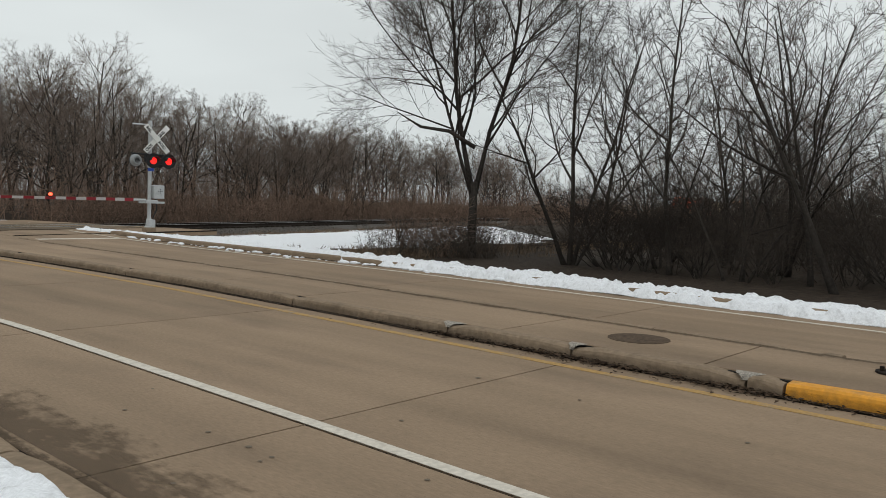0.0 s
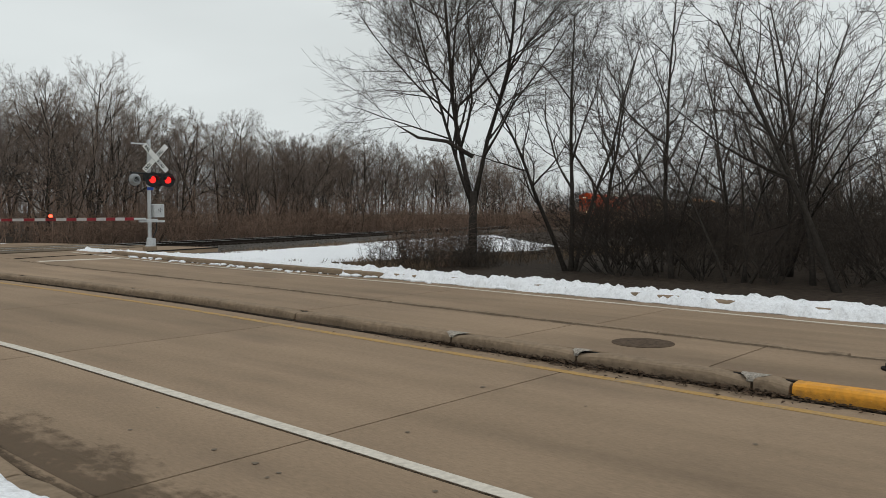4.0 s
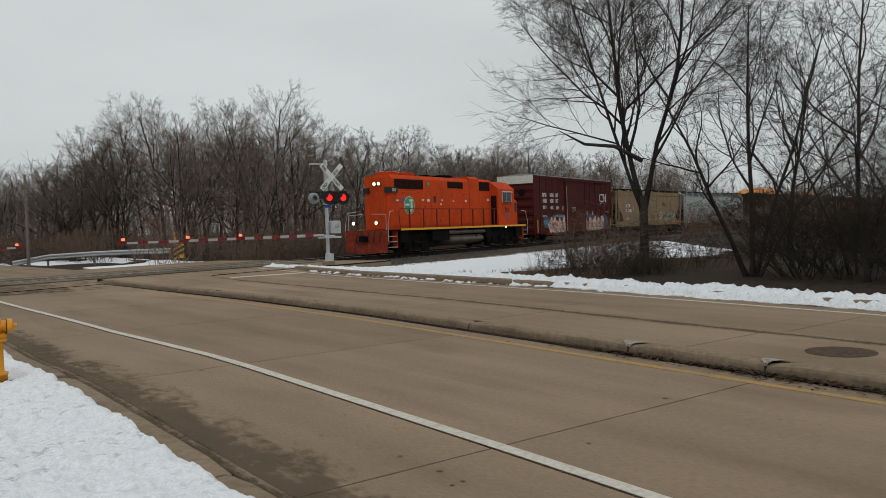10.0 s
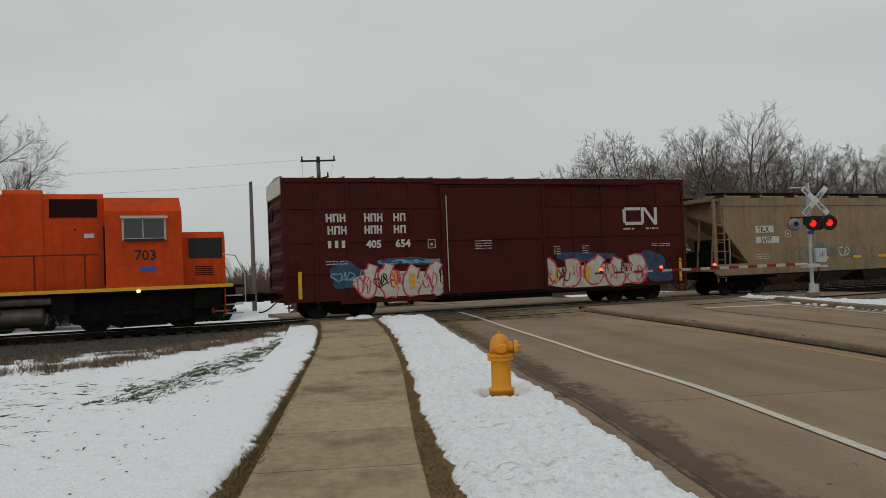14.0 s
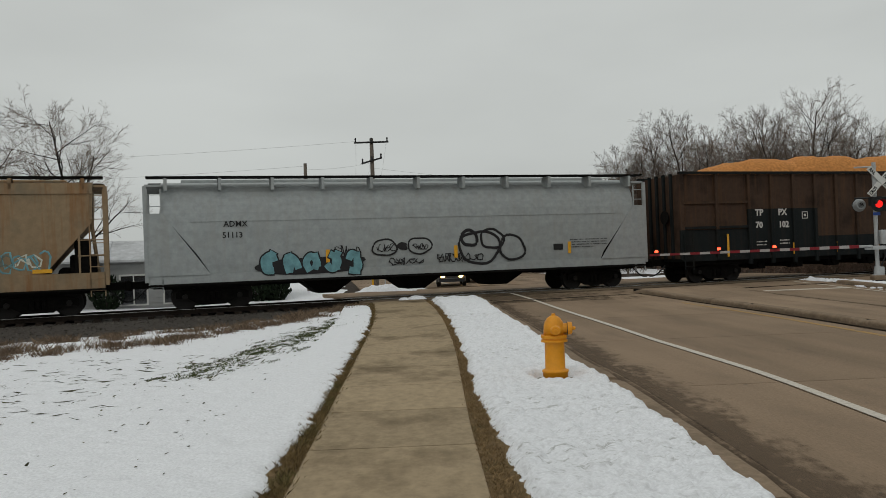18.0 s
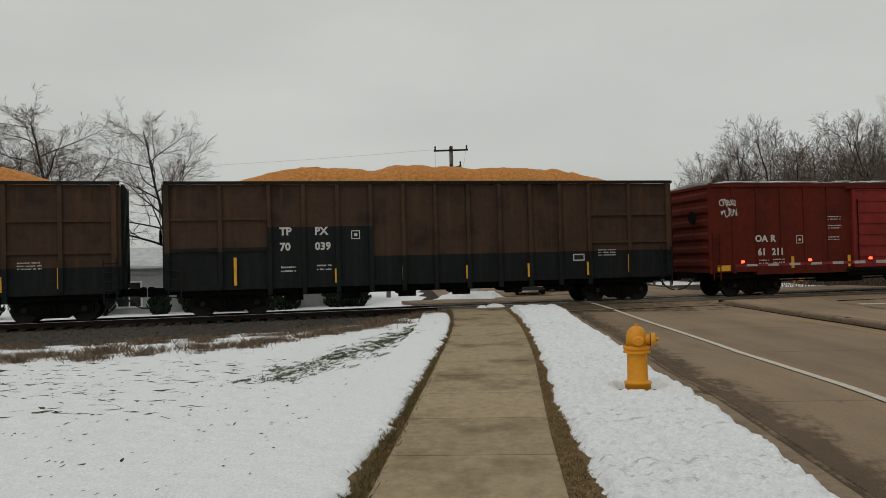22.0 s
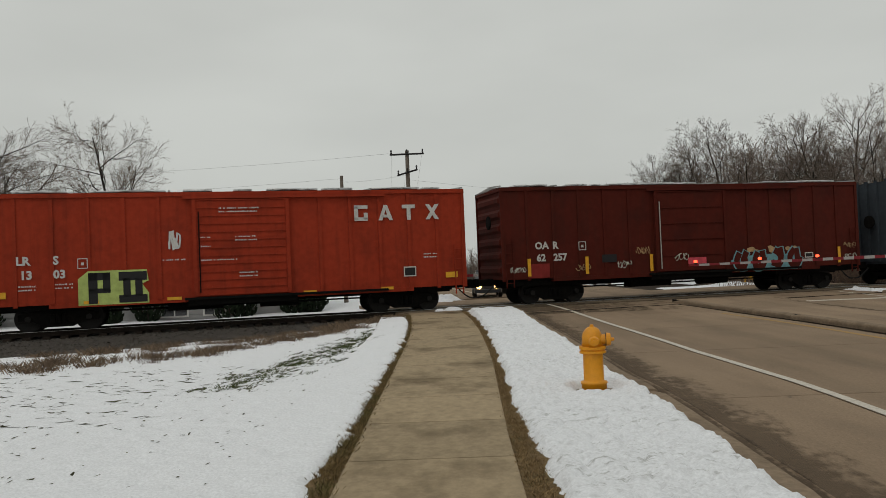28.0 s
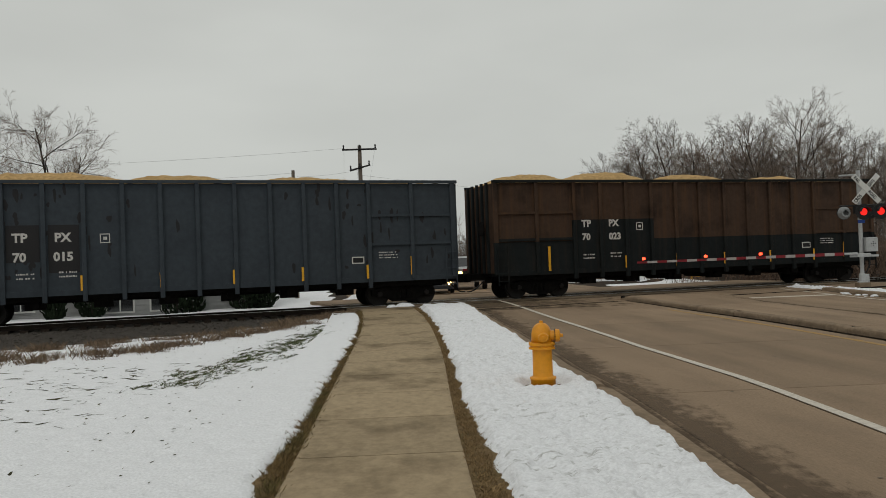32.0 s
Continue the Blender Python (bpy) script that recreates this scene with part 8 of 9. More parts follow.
# ---- houses and hedges beyond the line ----
M_SIDING = mat("pale_siding", (0.30, 0.305, 0.30), 0.7, grain=0.08, scale=4, stain=0.3, stain_color=(0.36, 0.35, 0.33), stain_scale=0.6)
M_SIDING_B = mat("tan_siding", (0.34, 0.31, 0.26), 0.75, grain=0.08, scale=4)
M_SHINGLE = mat("snowy_shingles", (0.48, 0.49, 0.50), 0.9, grain=0.2, scale=3, stain=0.5, stain_color=(0.16, 0.15, 0.15), stain_scale=0.5)


def house(x, y, w, d, h, turn, material, label, wins):
    c = thing("house", label, "house", "houses beyond the railway", pose(x, y, soil(x, y) - 0.05, 0, 0, turn))
    wl_ = part("wall", Shape().box(-w / 2, w / 2, -d / 2, d / 2, -0.5, h), material, c)
    n = int(h / 0.22)
    for i in range(n):
        z = i * h / n
        part("siding_board", Shape().prism([(-w / 2 - 0.01, z), (w / 2 + 0.01, z), (w / 2 + 0.01, z + h / n - 0.02), (-w / 2 - 0.01, z + h / n - 0.02)], -d / 2 - 0.025, -d / 2), material, wl_)
    part("roof", Shape().rings([[(xx, -d / 2 - 0.35, h - 0.05), (xx, 0, h + 0.9), (xx, d / 2 + 0.35, h - 0.05), (xx, d / 2 + 0.35, h - 0.15), (xx, 0, h + 0.8), (xx, -d / 2 - 0.35, h - 0.15)] for xx in (-w / 2 - 0.3, w / 2 + 0.3)]), M_SHINGLE, c)
    for u, ww, z0, z1 in wins:
        wn_ = part("window", Shape().box(u - ww / 2 - 0.08, u + ww / 2 + 0.08, -d / 2 - 0.06, -d / 2 - 0.02, z0 - 0.08, z1 + 0.08), M_SIGNWHITE, c)
        part("pane", Shape().box(u - ww / 2, u - 0.03, -d / 2 - 0.07, -d / 2 - 0.06, z0, z1).box(u + 0.03, u + ww / 2, -d / 2 - 0.07, -d / 2 - 0.06, z0, z1), P_GLASS, wn_)
    return c


house(-13.5, 40.6, 4.3, 5, 2.3, 15, M_SIDING, "low white-sided house with dark windows", ((-0.6, 1.1, 0.2, 1.5), (1.2, 0.9, 0.2, 1.5)))
house(-9.1, 41.8, 3.3, 5, 2.2, 15, M_SIDING, "low pale garage beside the white house", ())
house(-18.4, 39.2, 6.2, 5, 2.3, 15, M_SIDING, "low pale house behind a clipped bush", ((0.4, 1.0, 0.4, 1.5),))
house(-29.0, 52.5, 9.0, 6, 2.5, 18, M_SIDING_B, "low tan-sided house among hedges", ((-2.2, 1.2, 0.5, 1.6), (1.6, 1.2, 0.5, 1.6)))
house(-42.0, 49.0, 10.0, 6, 2.6, 20, M_SIDING, "low pale house beyond the railway", ((-2.2, 1.2, 0.5, 1.6), (2.0, 1.2, 0.5, 1.6)))


def evergreen(x, y, h, r, seed, round_=False):
    h, r = (h * 0.75, r * 0.8) if round_ else (h, r)
    c = thing("evergreen_bush" if round_ else "arborvitae", "clipped dark evergreen bush" if round_ else "tall dark green columnar conifer", "shrub" if round_ else "conifer", "evergreens by the houses", pose(x, y, soil(x, y) - 0.05))
    part("stem", Shape().tube([(0, 0, -0.2), (0, 0, h * 0.8)], [0.06, 0.02], 6), M_BARK, c)
    rnd = random.Random(seed)
    s = Shape()
    for i in range(int(520 if not round_ else 320)):
        f = rnd.random()
        rr = r * (math.sin(math.pi * (0.12 + 0.83 * f)) ** 0.6 if round_ else (1 - f) ** 0.45 * 0.95 + 0.05) * rnd.uniform(0.65, 1.08)
        a = rnd.uniform(0, 6.28)
        p = Vector((rr * math.cos(a), rr * math.sin(a), 0.05 + f * h))
        d = Vector((math.cos(a) * 0.5, math.sin(a) * 0.5, 0.9)).normalized() * rnd.uniform(0.16, 0.32)
        t = Vector((-math.sin(a), math.cos(a), 0)) * rnd.uniform(0.05, 0.10)
        s.add([tuple(p - t), tuple(p + t), tuple(p + d + t * 0.3), tuple(p + d - t * 0.3), tuple(p + d * 0.5 + Vector((math.cos(a), math.sin(a), 0)) * 0.07)], [(0, 1, 4), (1, 2, 4), (2, 3, 4), (3, 0, 4), (0, 3, 2, 1)])
    part("foliage", s, M_CONIFER, c)
    return c


for i, (x, y, h, r, rd) in enumerate(((-10.85, 38.0, 3.7, 0.6, False), (-10.3, 38.5, 3.2, 0.5, False), (-14.3, 37.0, 1.9, 0.8, True), (-15.5, 35.9, 1.2, 0.5, True), (-8.0, 38.9, 1.8, 0.8, True), (-7.1, 39.3, 1.4, 0.7, True), (-18.4, 35.6, 1.6, 1.0, True), (-20.9, 35.0, 1.5, 1.1, True), (-23.1, 34.5, 1.6, 1.2, True), (-31.0, 46.0, 1.6, 1.4, True))):
    evergreen(x, y, h, r, i + 3, rd)
bx = thing("storage_box", "pale blue storage box on the snow by the houses", "storage box", m=pose(-27.0, 45.2, soil(-27.0, 45.2) - 0.02, 0, 0, 24))
M_PALEBLUE = mat("pale_blue_panel", (0.20, 0.42, 0.52), 0.6, grain=0.1, scale=4)
part("body", Shape().box(-1.3, 1.3, -0.5, 0.5, 0, 0.75, 0.03), M_PALEBLUE, bx)
part("lid", Shape().box(-1.35, 1.35, -0.55, 0.55, 0.75, 0.84, 0.03), M_SIGNWHITE, bx)


# ---- weeds and grass ----
def tufts(name, label, spots, hmin, hmax, n, material, seed, lean=0.5, wide=0.012, loose=0.10):
    rnd = random.Random(seed)
    s = Shape()
    for x, y, z in spots:
        k = rnd.uniform(0.6, 1.3)
        for _ in range(n):
            a = rnd.uniform(0, 6.28)
            h = rnd.uniform(hmin, hmax) * k
            bx_, by_ = x + rnd.gauss(0, loose * k), y + rnd.gauss(0, loose * k)
            dx, dy = math.cos(a) * h * lean * rnd.random(), math.sin(a) * h * lean * rnd.random()
            t = rnd.uniform(0, 6.28)
            wx, wy = math.cos(t) * wide, math.sin(t) * wide
            s.add([(bx_ - wx, by_ - wy, z), (bx_ + wx, by_ + wy, z), (bx_ + dx * 0.45 + wx * 0.7, by_ + dy * 0.45 + wy * 0.7, z + h * 0.6), (bx_ + dx, by_ + dy, z + h)], [(0, 1, 2), (0, 2, 3)])
    return tagged(part(name, s, material), label, "weeds", kind="stuff")


wr = random.Random(12)
spots = []
clumps = []
while len(clumps) < 135:
    s_ = wr.uniform(-34, CROSS[0] - 0.3)
    a_, b_ = weed_inner(s_) - 0.2, weed_outer(s_)
    o_ = wr.uniform(a_, b_) if wr.random() < 0.55 else b_ - abs(wr.gauss(0, 0.5))
    if o_ > a_ - 0.3:
        clumps.append((s_, o_))
for s_, o_ in clumps:
    for _ in range(wr.randint(2, 4)):
        x, y, h = on_line(s_ + wr.gauss(0, 0.16), o_ + wr.gauss(0, 0.16))
        if x < walk_left(y) - 0.25:
            spots.append((x, y, soil(x, y)))
tufts("trackside_weeds", "dry brown and straw weed clumps in the snow along the ballast", spots, 0.04, 0.22, 150, M_STRAW, 3, 0.95, 0.0022, 0.15)
spots = []
for _ in range(420):
    s_, o_ = wr.uniform(14, 60), 4.2 + abs(wr.gauss(0, 1.0))
    x, y, h = on_line(s_, o_)
    spots.append((x, y, soil(x, y)))
    x, y = wr.uniform(16.5, 36), wr.gauss(18.2, 1.1)
    spots.append((x, y, soil(x, y)))
tufts("field_weeds", "dry straw weeds in the snowy field", spots, 0.05, 0.26, 26, M_STRAW, 4, 0.8, 0.003, 0.16)
spots, green = [], []
for _ in range(2800):
    y = wr.uniform(3.0, 28.0)
    spots.append((walk_right(y) + 0.03 + abs(wr.gauss(0.04, 0.10)), y, 0.015 + walk_lift(y)))
    y = wr.uniform(3.0, 27.0)
    green.append((walk_left(y) - 0.02 - abs(wr.gauss(0.03, 0.08)), y, 0.015 + walk_lift(y)))
tufts("walk_edge_grass", "short tan grass between the walk and the verge snow", spots, 0.012, 0.038, 10, M_BLADE_TAN, 5, 1.6, 0.004, 0.03)
tufts("walk_edge_grass", "short brown and green grass between the walk and the lawn", green, 0.02, 0.055, 9, M_BLADE, 5, 1.5, 0.004, 0.03)
spots = []
def grass_streak(x, y, length, dense):
    a = radians(wr.gauss(78, 7))
    for _ in range(int(length * dense) + 2):
        f, g_ = wr.uniform(-0.5, 0.5) * length, wr.gauss(0, 0.02)
        px, py = x + f * math.cos(a) - g_ * math.sin(a), y + f * math.sin(a) + g_ * math.cos(a)
        if lawn_cover(px, py) > 0.05:
            spots.append((px, py, soil(px, py) + 0.072))


# mown streaks where the snow is thinnest, single wisps all over
for _ in range(230):
    y = wr.uniform(11.5, 25)
    x = -1.60 - (25 - y) * 0.115 + wr.gauss(0, 0.22) - abs(wr.gauss(0, 0.15)) * (25 - y) * 0.12
    grass_streak(x, y, wr.uniform(0.15, 0.9), 12)
bare = Shape()


def bare_patch(x, y, length, width, along=78):
    """A small ragged hole in the snow with dark grass in it."""
    if lawn_cover(x, y) < 0.2:
        return
    a = radians(wr.gauss(along, 9))
    pts = []
    for k in range(8):
        q = 2 * math.pi * k / 8
        u_, v_ = math.cos(q) * length * wr.uniform(0.5, 1.1), math.sin(q) * width * wr.uniform(0.4, 1.2)
        px, py = x + u_ * math.cos(a) - v_ * math.sin(a), y + u_ * math.sin(a) + v_ * math.cos(a)
        pts.append((px, py, soil(px, py) + 0.023 + lawn_top(px, py)))
    bare.add(pts, [tuple(range(8))])


for _ in range(1500):
    bare_patch(wr.uniform(-11, -1.4), wr.uniform(4.5, 25), wr.uniform(0.012, 0.05), wr.uniform(0.006, 0.018))
for _ in range(420):
    y = wr.uniform(11.5, 25)
    bare_patch(-1.60 - (25 - y) * 0.115 + wr.gauss(0, 0.25) - abs(wr.gauss(0, 0.2)) * (25 - y) * 0.12, y, wr.uniform(0.05, 0.30), wr.uniform(0.010, 0.03))
for _ in range(260):
    bare_patch(wr.uniform(-10, -3.4), wr.uniform(9, 14.5), wr.uniform(0.05, 0.20), wr.uniform(0.010, 0.03), 8)
tagged(part("bare_lawn_patches", bare, mat("bare_lawn", (0.075, 0.072, 0.042), 0.95, grain=0.5, scale=40, island=0.5)), "dark grass showing through small holes in the snow", "grass", kind="stuff")
tufts("lawn_grass", "blades of lawn grass poking through the thin snow", spots, 0.012, 0.032, 6, mat("lawn_blade", (0.062, 0.076, 0.026), 0.9, island=0.5), 6, 1.8, 0.006, 0.03)


# ---- bare trees ----
def grow(seed, height, r0, limbs=9, subs=7, twigs=6, fine=3, fork=0.28, spread=38, up=0.25, lean=(0, 0), stems=1, crown_low=0.3, tw=0.0055, seg3=3, fork_h=0.0, fan=0.22, reach=1.0, gnarl=1.2, ways=(), apart=False):
    """Wood of a bare tree as two meshes' worth of tapered tubes: trunk with limbs, and twigs."""
    rnd = random.Random(seed)
    wood, crown, woods = Shape(), Shape(), []

    def way(d, ang, roll):
        a = d.cross(Vector((0.3, 0.2, 1)) if abs(d.z) < 0.95 else Vector((1, 0, 0))).normalized()
        b = d.cross(a)
        side = math.cos(roll) * a + math.sin(roll) * b
        return (d * math.cos(ang) + side * math.sin(ang)).normalized()

    def limb(p, d, length, r, segs, wob, lift):
        pts, rad = [p], [r]
        for i in range(segs):
            d = (d + Vector((rnd.gauss(0, wob), rnd.gauss(0, wob), rnd.gauss(0, wob * 0.6) + lift / segs))).normalized()
            p = p + d * (length / segs)
            pts.append(p)
            rad.append(r * (1 - 0.80 * (i + 1) / segs))
        return pts, rad

    def pick(pts, rad, f):
        k = f * (len(pts) - 1)
        i = min(int(k), len(pts) - 2)
        g = k - i
        return pts[i].lerp(pts[i + 1], g), (pts[i + 1] - pts[i]).normalized(), rad[i] + (rad[i + 1] - rad[i]) * g

    roll = rnd.uniform(0, 6.28)
    for st in range(stems):
        if apart or st == 0:
            wood = Shape()
            woods.append(wood)
        d0 = Vector((lean[0] + (rnd.gauss(0, fan) if stems > 1 else rnd.gauss(0, 0.03)), lean[1] + (rnd.gauss(0, fan) if stems > 1 else rnd.gauss(0, 0.03)), 1)).normalized()
        base = Vector((rnd.gauss(0, 0.12), rnd.gauss(0, 0.12), -0.3)) if stems > 1 else Vector((0, 0, -0.3))
        if fork_h:
            base = Vector((lean[0] * fork_h, lean[1] * fork_h, fork_h - 0.25 + 0.12 * st))
            a = 2 * math.pi * (st + rnd.uniform(-0.25, 0.25)) / stems
            d0 = Vector((lean[0] + fan * math.cos(a), lean[1] + fan * math.sin(a), 1)).normalized()
            if ways:
                base = Vector((lean[0] * fork_h, lean[1] * fork_h, fork_h - 0.2))
            if st == 0:
                wood.tube([(0, 0, -0.3), (0, 0, 0.1), (lean[0] * fork_h * 0.5, lean[1] * fork_h * 0.5, fork_h * 0.5), (lean[0] * fork_h, lean[1] * fork_h, fork_h + 0.3)], [r0 * 2.0, r0 * 1.6, r0 * 1.35, r0 * 1.25], 9)
        h = height * (rnd.uniform(0.75, 1.0) if stems > 1 else 1.0)
        if ways:
            d0, h = Vector((ways[st][0], ways[st][1], 1)).normalized(), height * ways[st][2]
        tp, tr = limb(base, d0, h * 0.93, r0 * (rnd.uniform(0.6, 1) if stems > 1 else 1), 9, 0.055, 0.1)
        tr = [max(v, r0 * 0.05) for v in tr]
        tr[0] *= 1.35
        wood.tube(tp, tr, 7)
        for i in range(limbs):
            f = crown_low + (1 - crown_low) * (i + rnd.random() * 0.8) / limbs
            p, d, r = pick(tp, tr, min(f, 0.98))
            roll += 2.4 + rnd.uniform(-0.5, 0.5)
            ln = h * (0.52 - 0.36 * f) * rnd.uniform(0.75, 1.25) * (1 + fork * 0.4) * reach
            lp, lr = limb(p, way(d, radians(spread + rnd.uniform(-12, 14)), roll), ln, r * rnd.uniform(0.5, 0.75), 6, 0.075 * gnarl, up)
            wood.tube(lp, lr, 5, False)
            for j in range(subs):
                f2 = 0.2 + 0.8 * (j + rnd.random()) / subs
                p2, d2, r2 = pick(lp, lr, min(f2, 0.99))
                ln2 = ln * (0.55 - 0.28 * f2) * rnd.uniform(0.7, 1.3)
                sp, sr = limb(p2, way(d2, radians(rnd.uniform(25, 55)), rnd.uniform(0, 6.28)), ln2, max(r2 * 0.6, tw * 1.5), 4, 0.09 * gnarl, up * 0.8)
                (wood if r2 > 0.03 else crown).tube(sp, sr, 4 if r2 > 0.03 else 3, False)
                for k in range(twigs):
                    f3 = 0.15 + 0.85 * (k + rnd.random()) / twigs
                    p3, d3, r3 = pick(sp, sr, min(f3, 0.99))
                    ln3 = ln2 * rnd.uniform(0.35, 0.65) * (1.1 - 0.4 * f3)
                    wp, wr = limb(p3, way(d3, radians(rnd.uniform(20, 50)), rnd.uniform(0, 6.28)), ln3, max(r3 * 0.6, tw), seg3, 0.12 * gnarl, up * 0.5)
                    crown.tube(wp, [max(v, tw * 0.55) for v in wr], 3, False)
                    for q in range(fine):
                        p4, d4, r4 = pick(wp, wr, rnd.uniform(0.2, 0.98))
                        e = p4 + way(d4, radians(rnd.uniform(20, 45)), rnd.uniform(0, 6.28)) * ln3 * rnd.uniform(0.3, 0.6)
                        crown.tube([p4, e], [tw * 0.8, tw * 0.45], 3, False)
    return woods, crown


def tree(name, label, args, group, where, turn=0.0, size=1.0, twig_material=None):
    woods, crown = grow(**args)
    ob = thing(name, label, "tree", group)
    for wood in woods:
        part("trunk" if len(woods) == 1 else "stem", wood, M_BARK, ob, shade=True)
    part("crown", crown, twig_material or M_TWIG, ob)
    ob.matrix_basis = pose(*where, 0, 0, turn) @ Matrix.Diagonal((size, size, size, 1))
    return ob


def stand_z(x, y):
    return soil(x, y) - 0.05


EDGE = "trees at the edge of the woods"
BELT = "trees in the belt of woods"
BEHIND = "trees behind the railway"
big = tree("cottonwood_tree", "tall bare tree forking into upright stems with fine twigs", dict(seed=14, height=10.6, r0=0.095, limbs=18, subs=11, twigs=10, fine=5, spread=42, up=0.20, stems=3, fork_h=2.0, crown_low=0.16, tw=0.0042, reach=0.95, gnarl=1.7, ways=((-0.08, 0.11, 1.0), (0.11, -0.13, 0.96), (-0.24, 0.36, 0.82))), "", (19.9, 16.0, stand_z(19.9, 16.0)), 0, 1.05)
dead = Shape()
dead.tube([(0, 0, 3.3), (-0.55, 0.55, 3.75), (-1.15, 1.15, 3.85), (-1.7, 1.6, 4.25)], [0.075, 0.06, 0.045, 0.012], 6)
dead.tube([(-1.15, 1.15, 3.85), (-1.5, 1.2, 4.0), (-1.75, 1.35, 3.95)], [0.03, 0.02, 0.008], 5)
dead_branch = part("dead_branch", dead, M_BARK, big, "long dead branch", shade=True)
multi = tree("roadside_tree", "bare multi-stemmed tree at the edge of the woods", dict(seed=9, height=8.2, r0=0.085, limbs=10, subs=7, twigs=6, fine=2, spread=40, up=0.26, stems=4, crown_low=0.34, tw=0.0048, gnarl=1.8, apart=True, ways=((-0.24, 0.36, 0.80), (0.0, 0.02, 1.0), (0.10, -0.12, 0.95), (0.25, -0.40, 0.72))), EDGE, (20.3, 12.7, stand_z(20.3, 12.7)), 0)
leaner = tree("leaning_tree", "bare tree that leans out along the verge", dict(seed=21, height=7.6, r0=0.092, limbs=11, subs=7, twigs=5, fine=2, spread=42, up=0.26, lean=(0.02, 0.46), crown_low=0.30, tw=0.0048, gnarl=1.7), EDGE, (18.9, 5.0, stand_z(18.9, 5.0)), 0)
upright = tree("woodland_tree", "slender bare woodland tree with crooked limbs", dict(seed=33, height=7.9, r0=0.075, limbs=12, subs=7, twigs=5, fine=1, spread=46, up=0.24, crown_low=0.30, tw=0.0048, gnarl=2.0, reach=0.9), EDGE, (19.9, 9.4, stand_z(19.9, 9.4)), 0)
clump = tree("woodland_clump", "clump of thin bare stems from one root", dict(seed=35, height=7.0, r0=0.050, limbs=8, subs=6, twigs=5, fine=1, spread=42, up=0.28, stems=4, crown_low=0.25, fan=0.30, tw=0.0048, gnarl=1.8, apart=True), EDGE, (19.7, 7.6, stand_z(19.7, 7.6)), 0)
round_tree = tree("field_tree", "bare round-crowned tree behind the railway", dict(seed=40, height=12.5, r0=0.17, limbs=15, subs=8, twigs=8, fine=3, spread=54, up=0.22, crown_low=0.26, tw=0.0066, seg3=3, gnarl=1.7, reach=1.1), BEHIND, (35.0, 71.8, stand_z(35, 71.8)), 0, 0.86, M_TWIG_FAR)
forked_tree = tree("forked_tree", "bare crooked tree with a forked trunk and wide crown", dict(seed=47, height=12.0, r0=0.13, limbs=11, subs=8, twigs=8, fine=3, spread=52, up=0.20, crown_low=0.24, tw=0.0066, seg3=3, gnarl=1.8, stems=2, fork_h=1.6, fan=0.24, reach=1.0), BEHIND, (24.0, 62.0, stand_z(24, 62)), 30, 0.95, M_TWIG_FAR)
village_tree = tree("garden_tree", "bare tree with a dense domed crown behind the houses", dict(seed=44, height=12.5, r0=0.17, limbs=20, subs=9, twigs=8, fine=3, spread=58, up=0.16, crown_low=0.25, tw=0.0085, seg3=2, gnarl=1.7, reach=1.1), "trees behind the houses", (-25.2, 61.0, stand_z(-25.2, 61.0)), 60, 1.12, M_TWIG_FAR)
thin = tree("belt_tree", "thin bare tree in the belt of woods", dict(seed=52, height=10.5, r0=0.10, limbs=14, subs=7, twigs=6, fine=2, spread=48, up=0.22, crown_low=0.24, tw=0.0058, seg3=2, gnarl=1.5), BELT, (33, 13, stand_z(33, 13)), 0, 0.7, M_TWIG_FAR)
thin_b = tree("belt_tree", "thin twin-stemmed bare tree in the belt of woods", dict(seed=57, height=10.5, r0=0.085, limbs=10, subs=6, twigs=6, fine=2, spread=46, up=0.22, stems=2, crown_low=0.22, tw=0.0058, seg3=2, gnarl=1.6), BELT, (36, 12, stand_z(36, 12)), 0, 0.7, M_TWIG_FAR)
shrub = tree("leafless_shrub", "tall leafless shrub of many arching stems", dict(seed=63, height=3.6, r0=0.028, limbs=6, subs=5, twigs=4, fine=2, spread=40, up=0.10, stems=9, crown_low=0.18, fan=0.50, tw=0.0042, seg3=2, gnarl=2.2), "shrubs in the woods", (19.9, 10.8, stand_z(19.9, 10.8)), 0)
brown_shrub = tree("brown_shrub", "dense leafless shrub with reddish brown twigs", dict(seed=66, height=3.4, r0=0.022, limbs=6, subs=6, twigs=5, fine=3, spread=46, up=0.08, stems=8, crown_low=0.12, fan=0.42, tw=0.0055, seg3=2, gnarl=2.4), "shrubs behind the railway", (24.5, 43.5, stand_z(24.5, 43.5)), 0, 1.0, M_TWIG_RED)


def put(ob, x, y, size=1.0, turn=0.0, wide=1.0):
    c = copy_thing(ob, pose(x, y, stand_z(x, y), 0, 0, turn))
    c.scale = (size * wide, size * wide, size)
    return c


tr = random.Random(77)
for ob, x, y, sz in ((upright, 20.2, 6.0, 0.95), (clump, 21.6, 10.4, 1.0), (clump, 19.8, 2.2, 0.95), (multi, 22.6, 7.4, 0.95), (leaner, 20.5, -0.8, 0.95), (upright, 20.2, 0.8, 1.0), (multi, 21.0, -3.6, 0.95),
                     (upright, 24.0, 9.6, 0.95), (upright, 23.6, 13.4, 1.0), (clump, 24.6, 1.2, 1.0), (upright, 22.0, -6.0, 1.0)):
    put(ob, x, y, sz, tr.uniform(-15, 15) if ob is leaner else tr.uniform(0, 360))
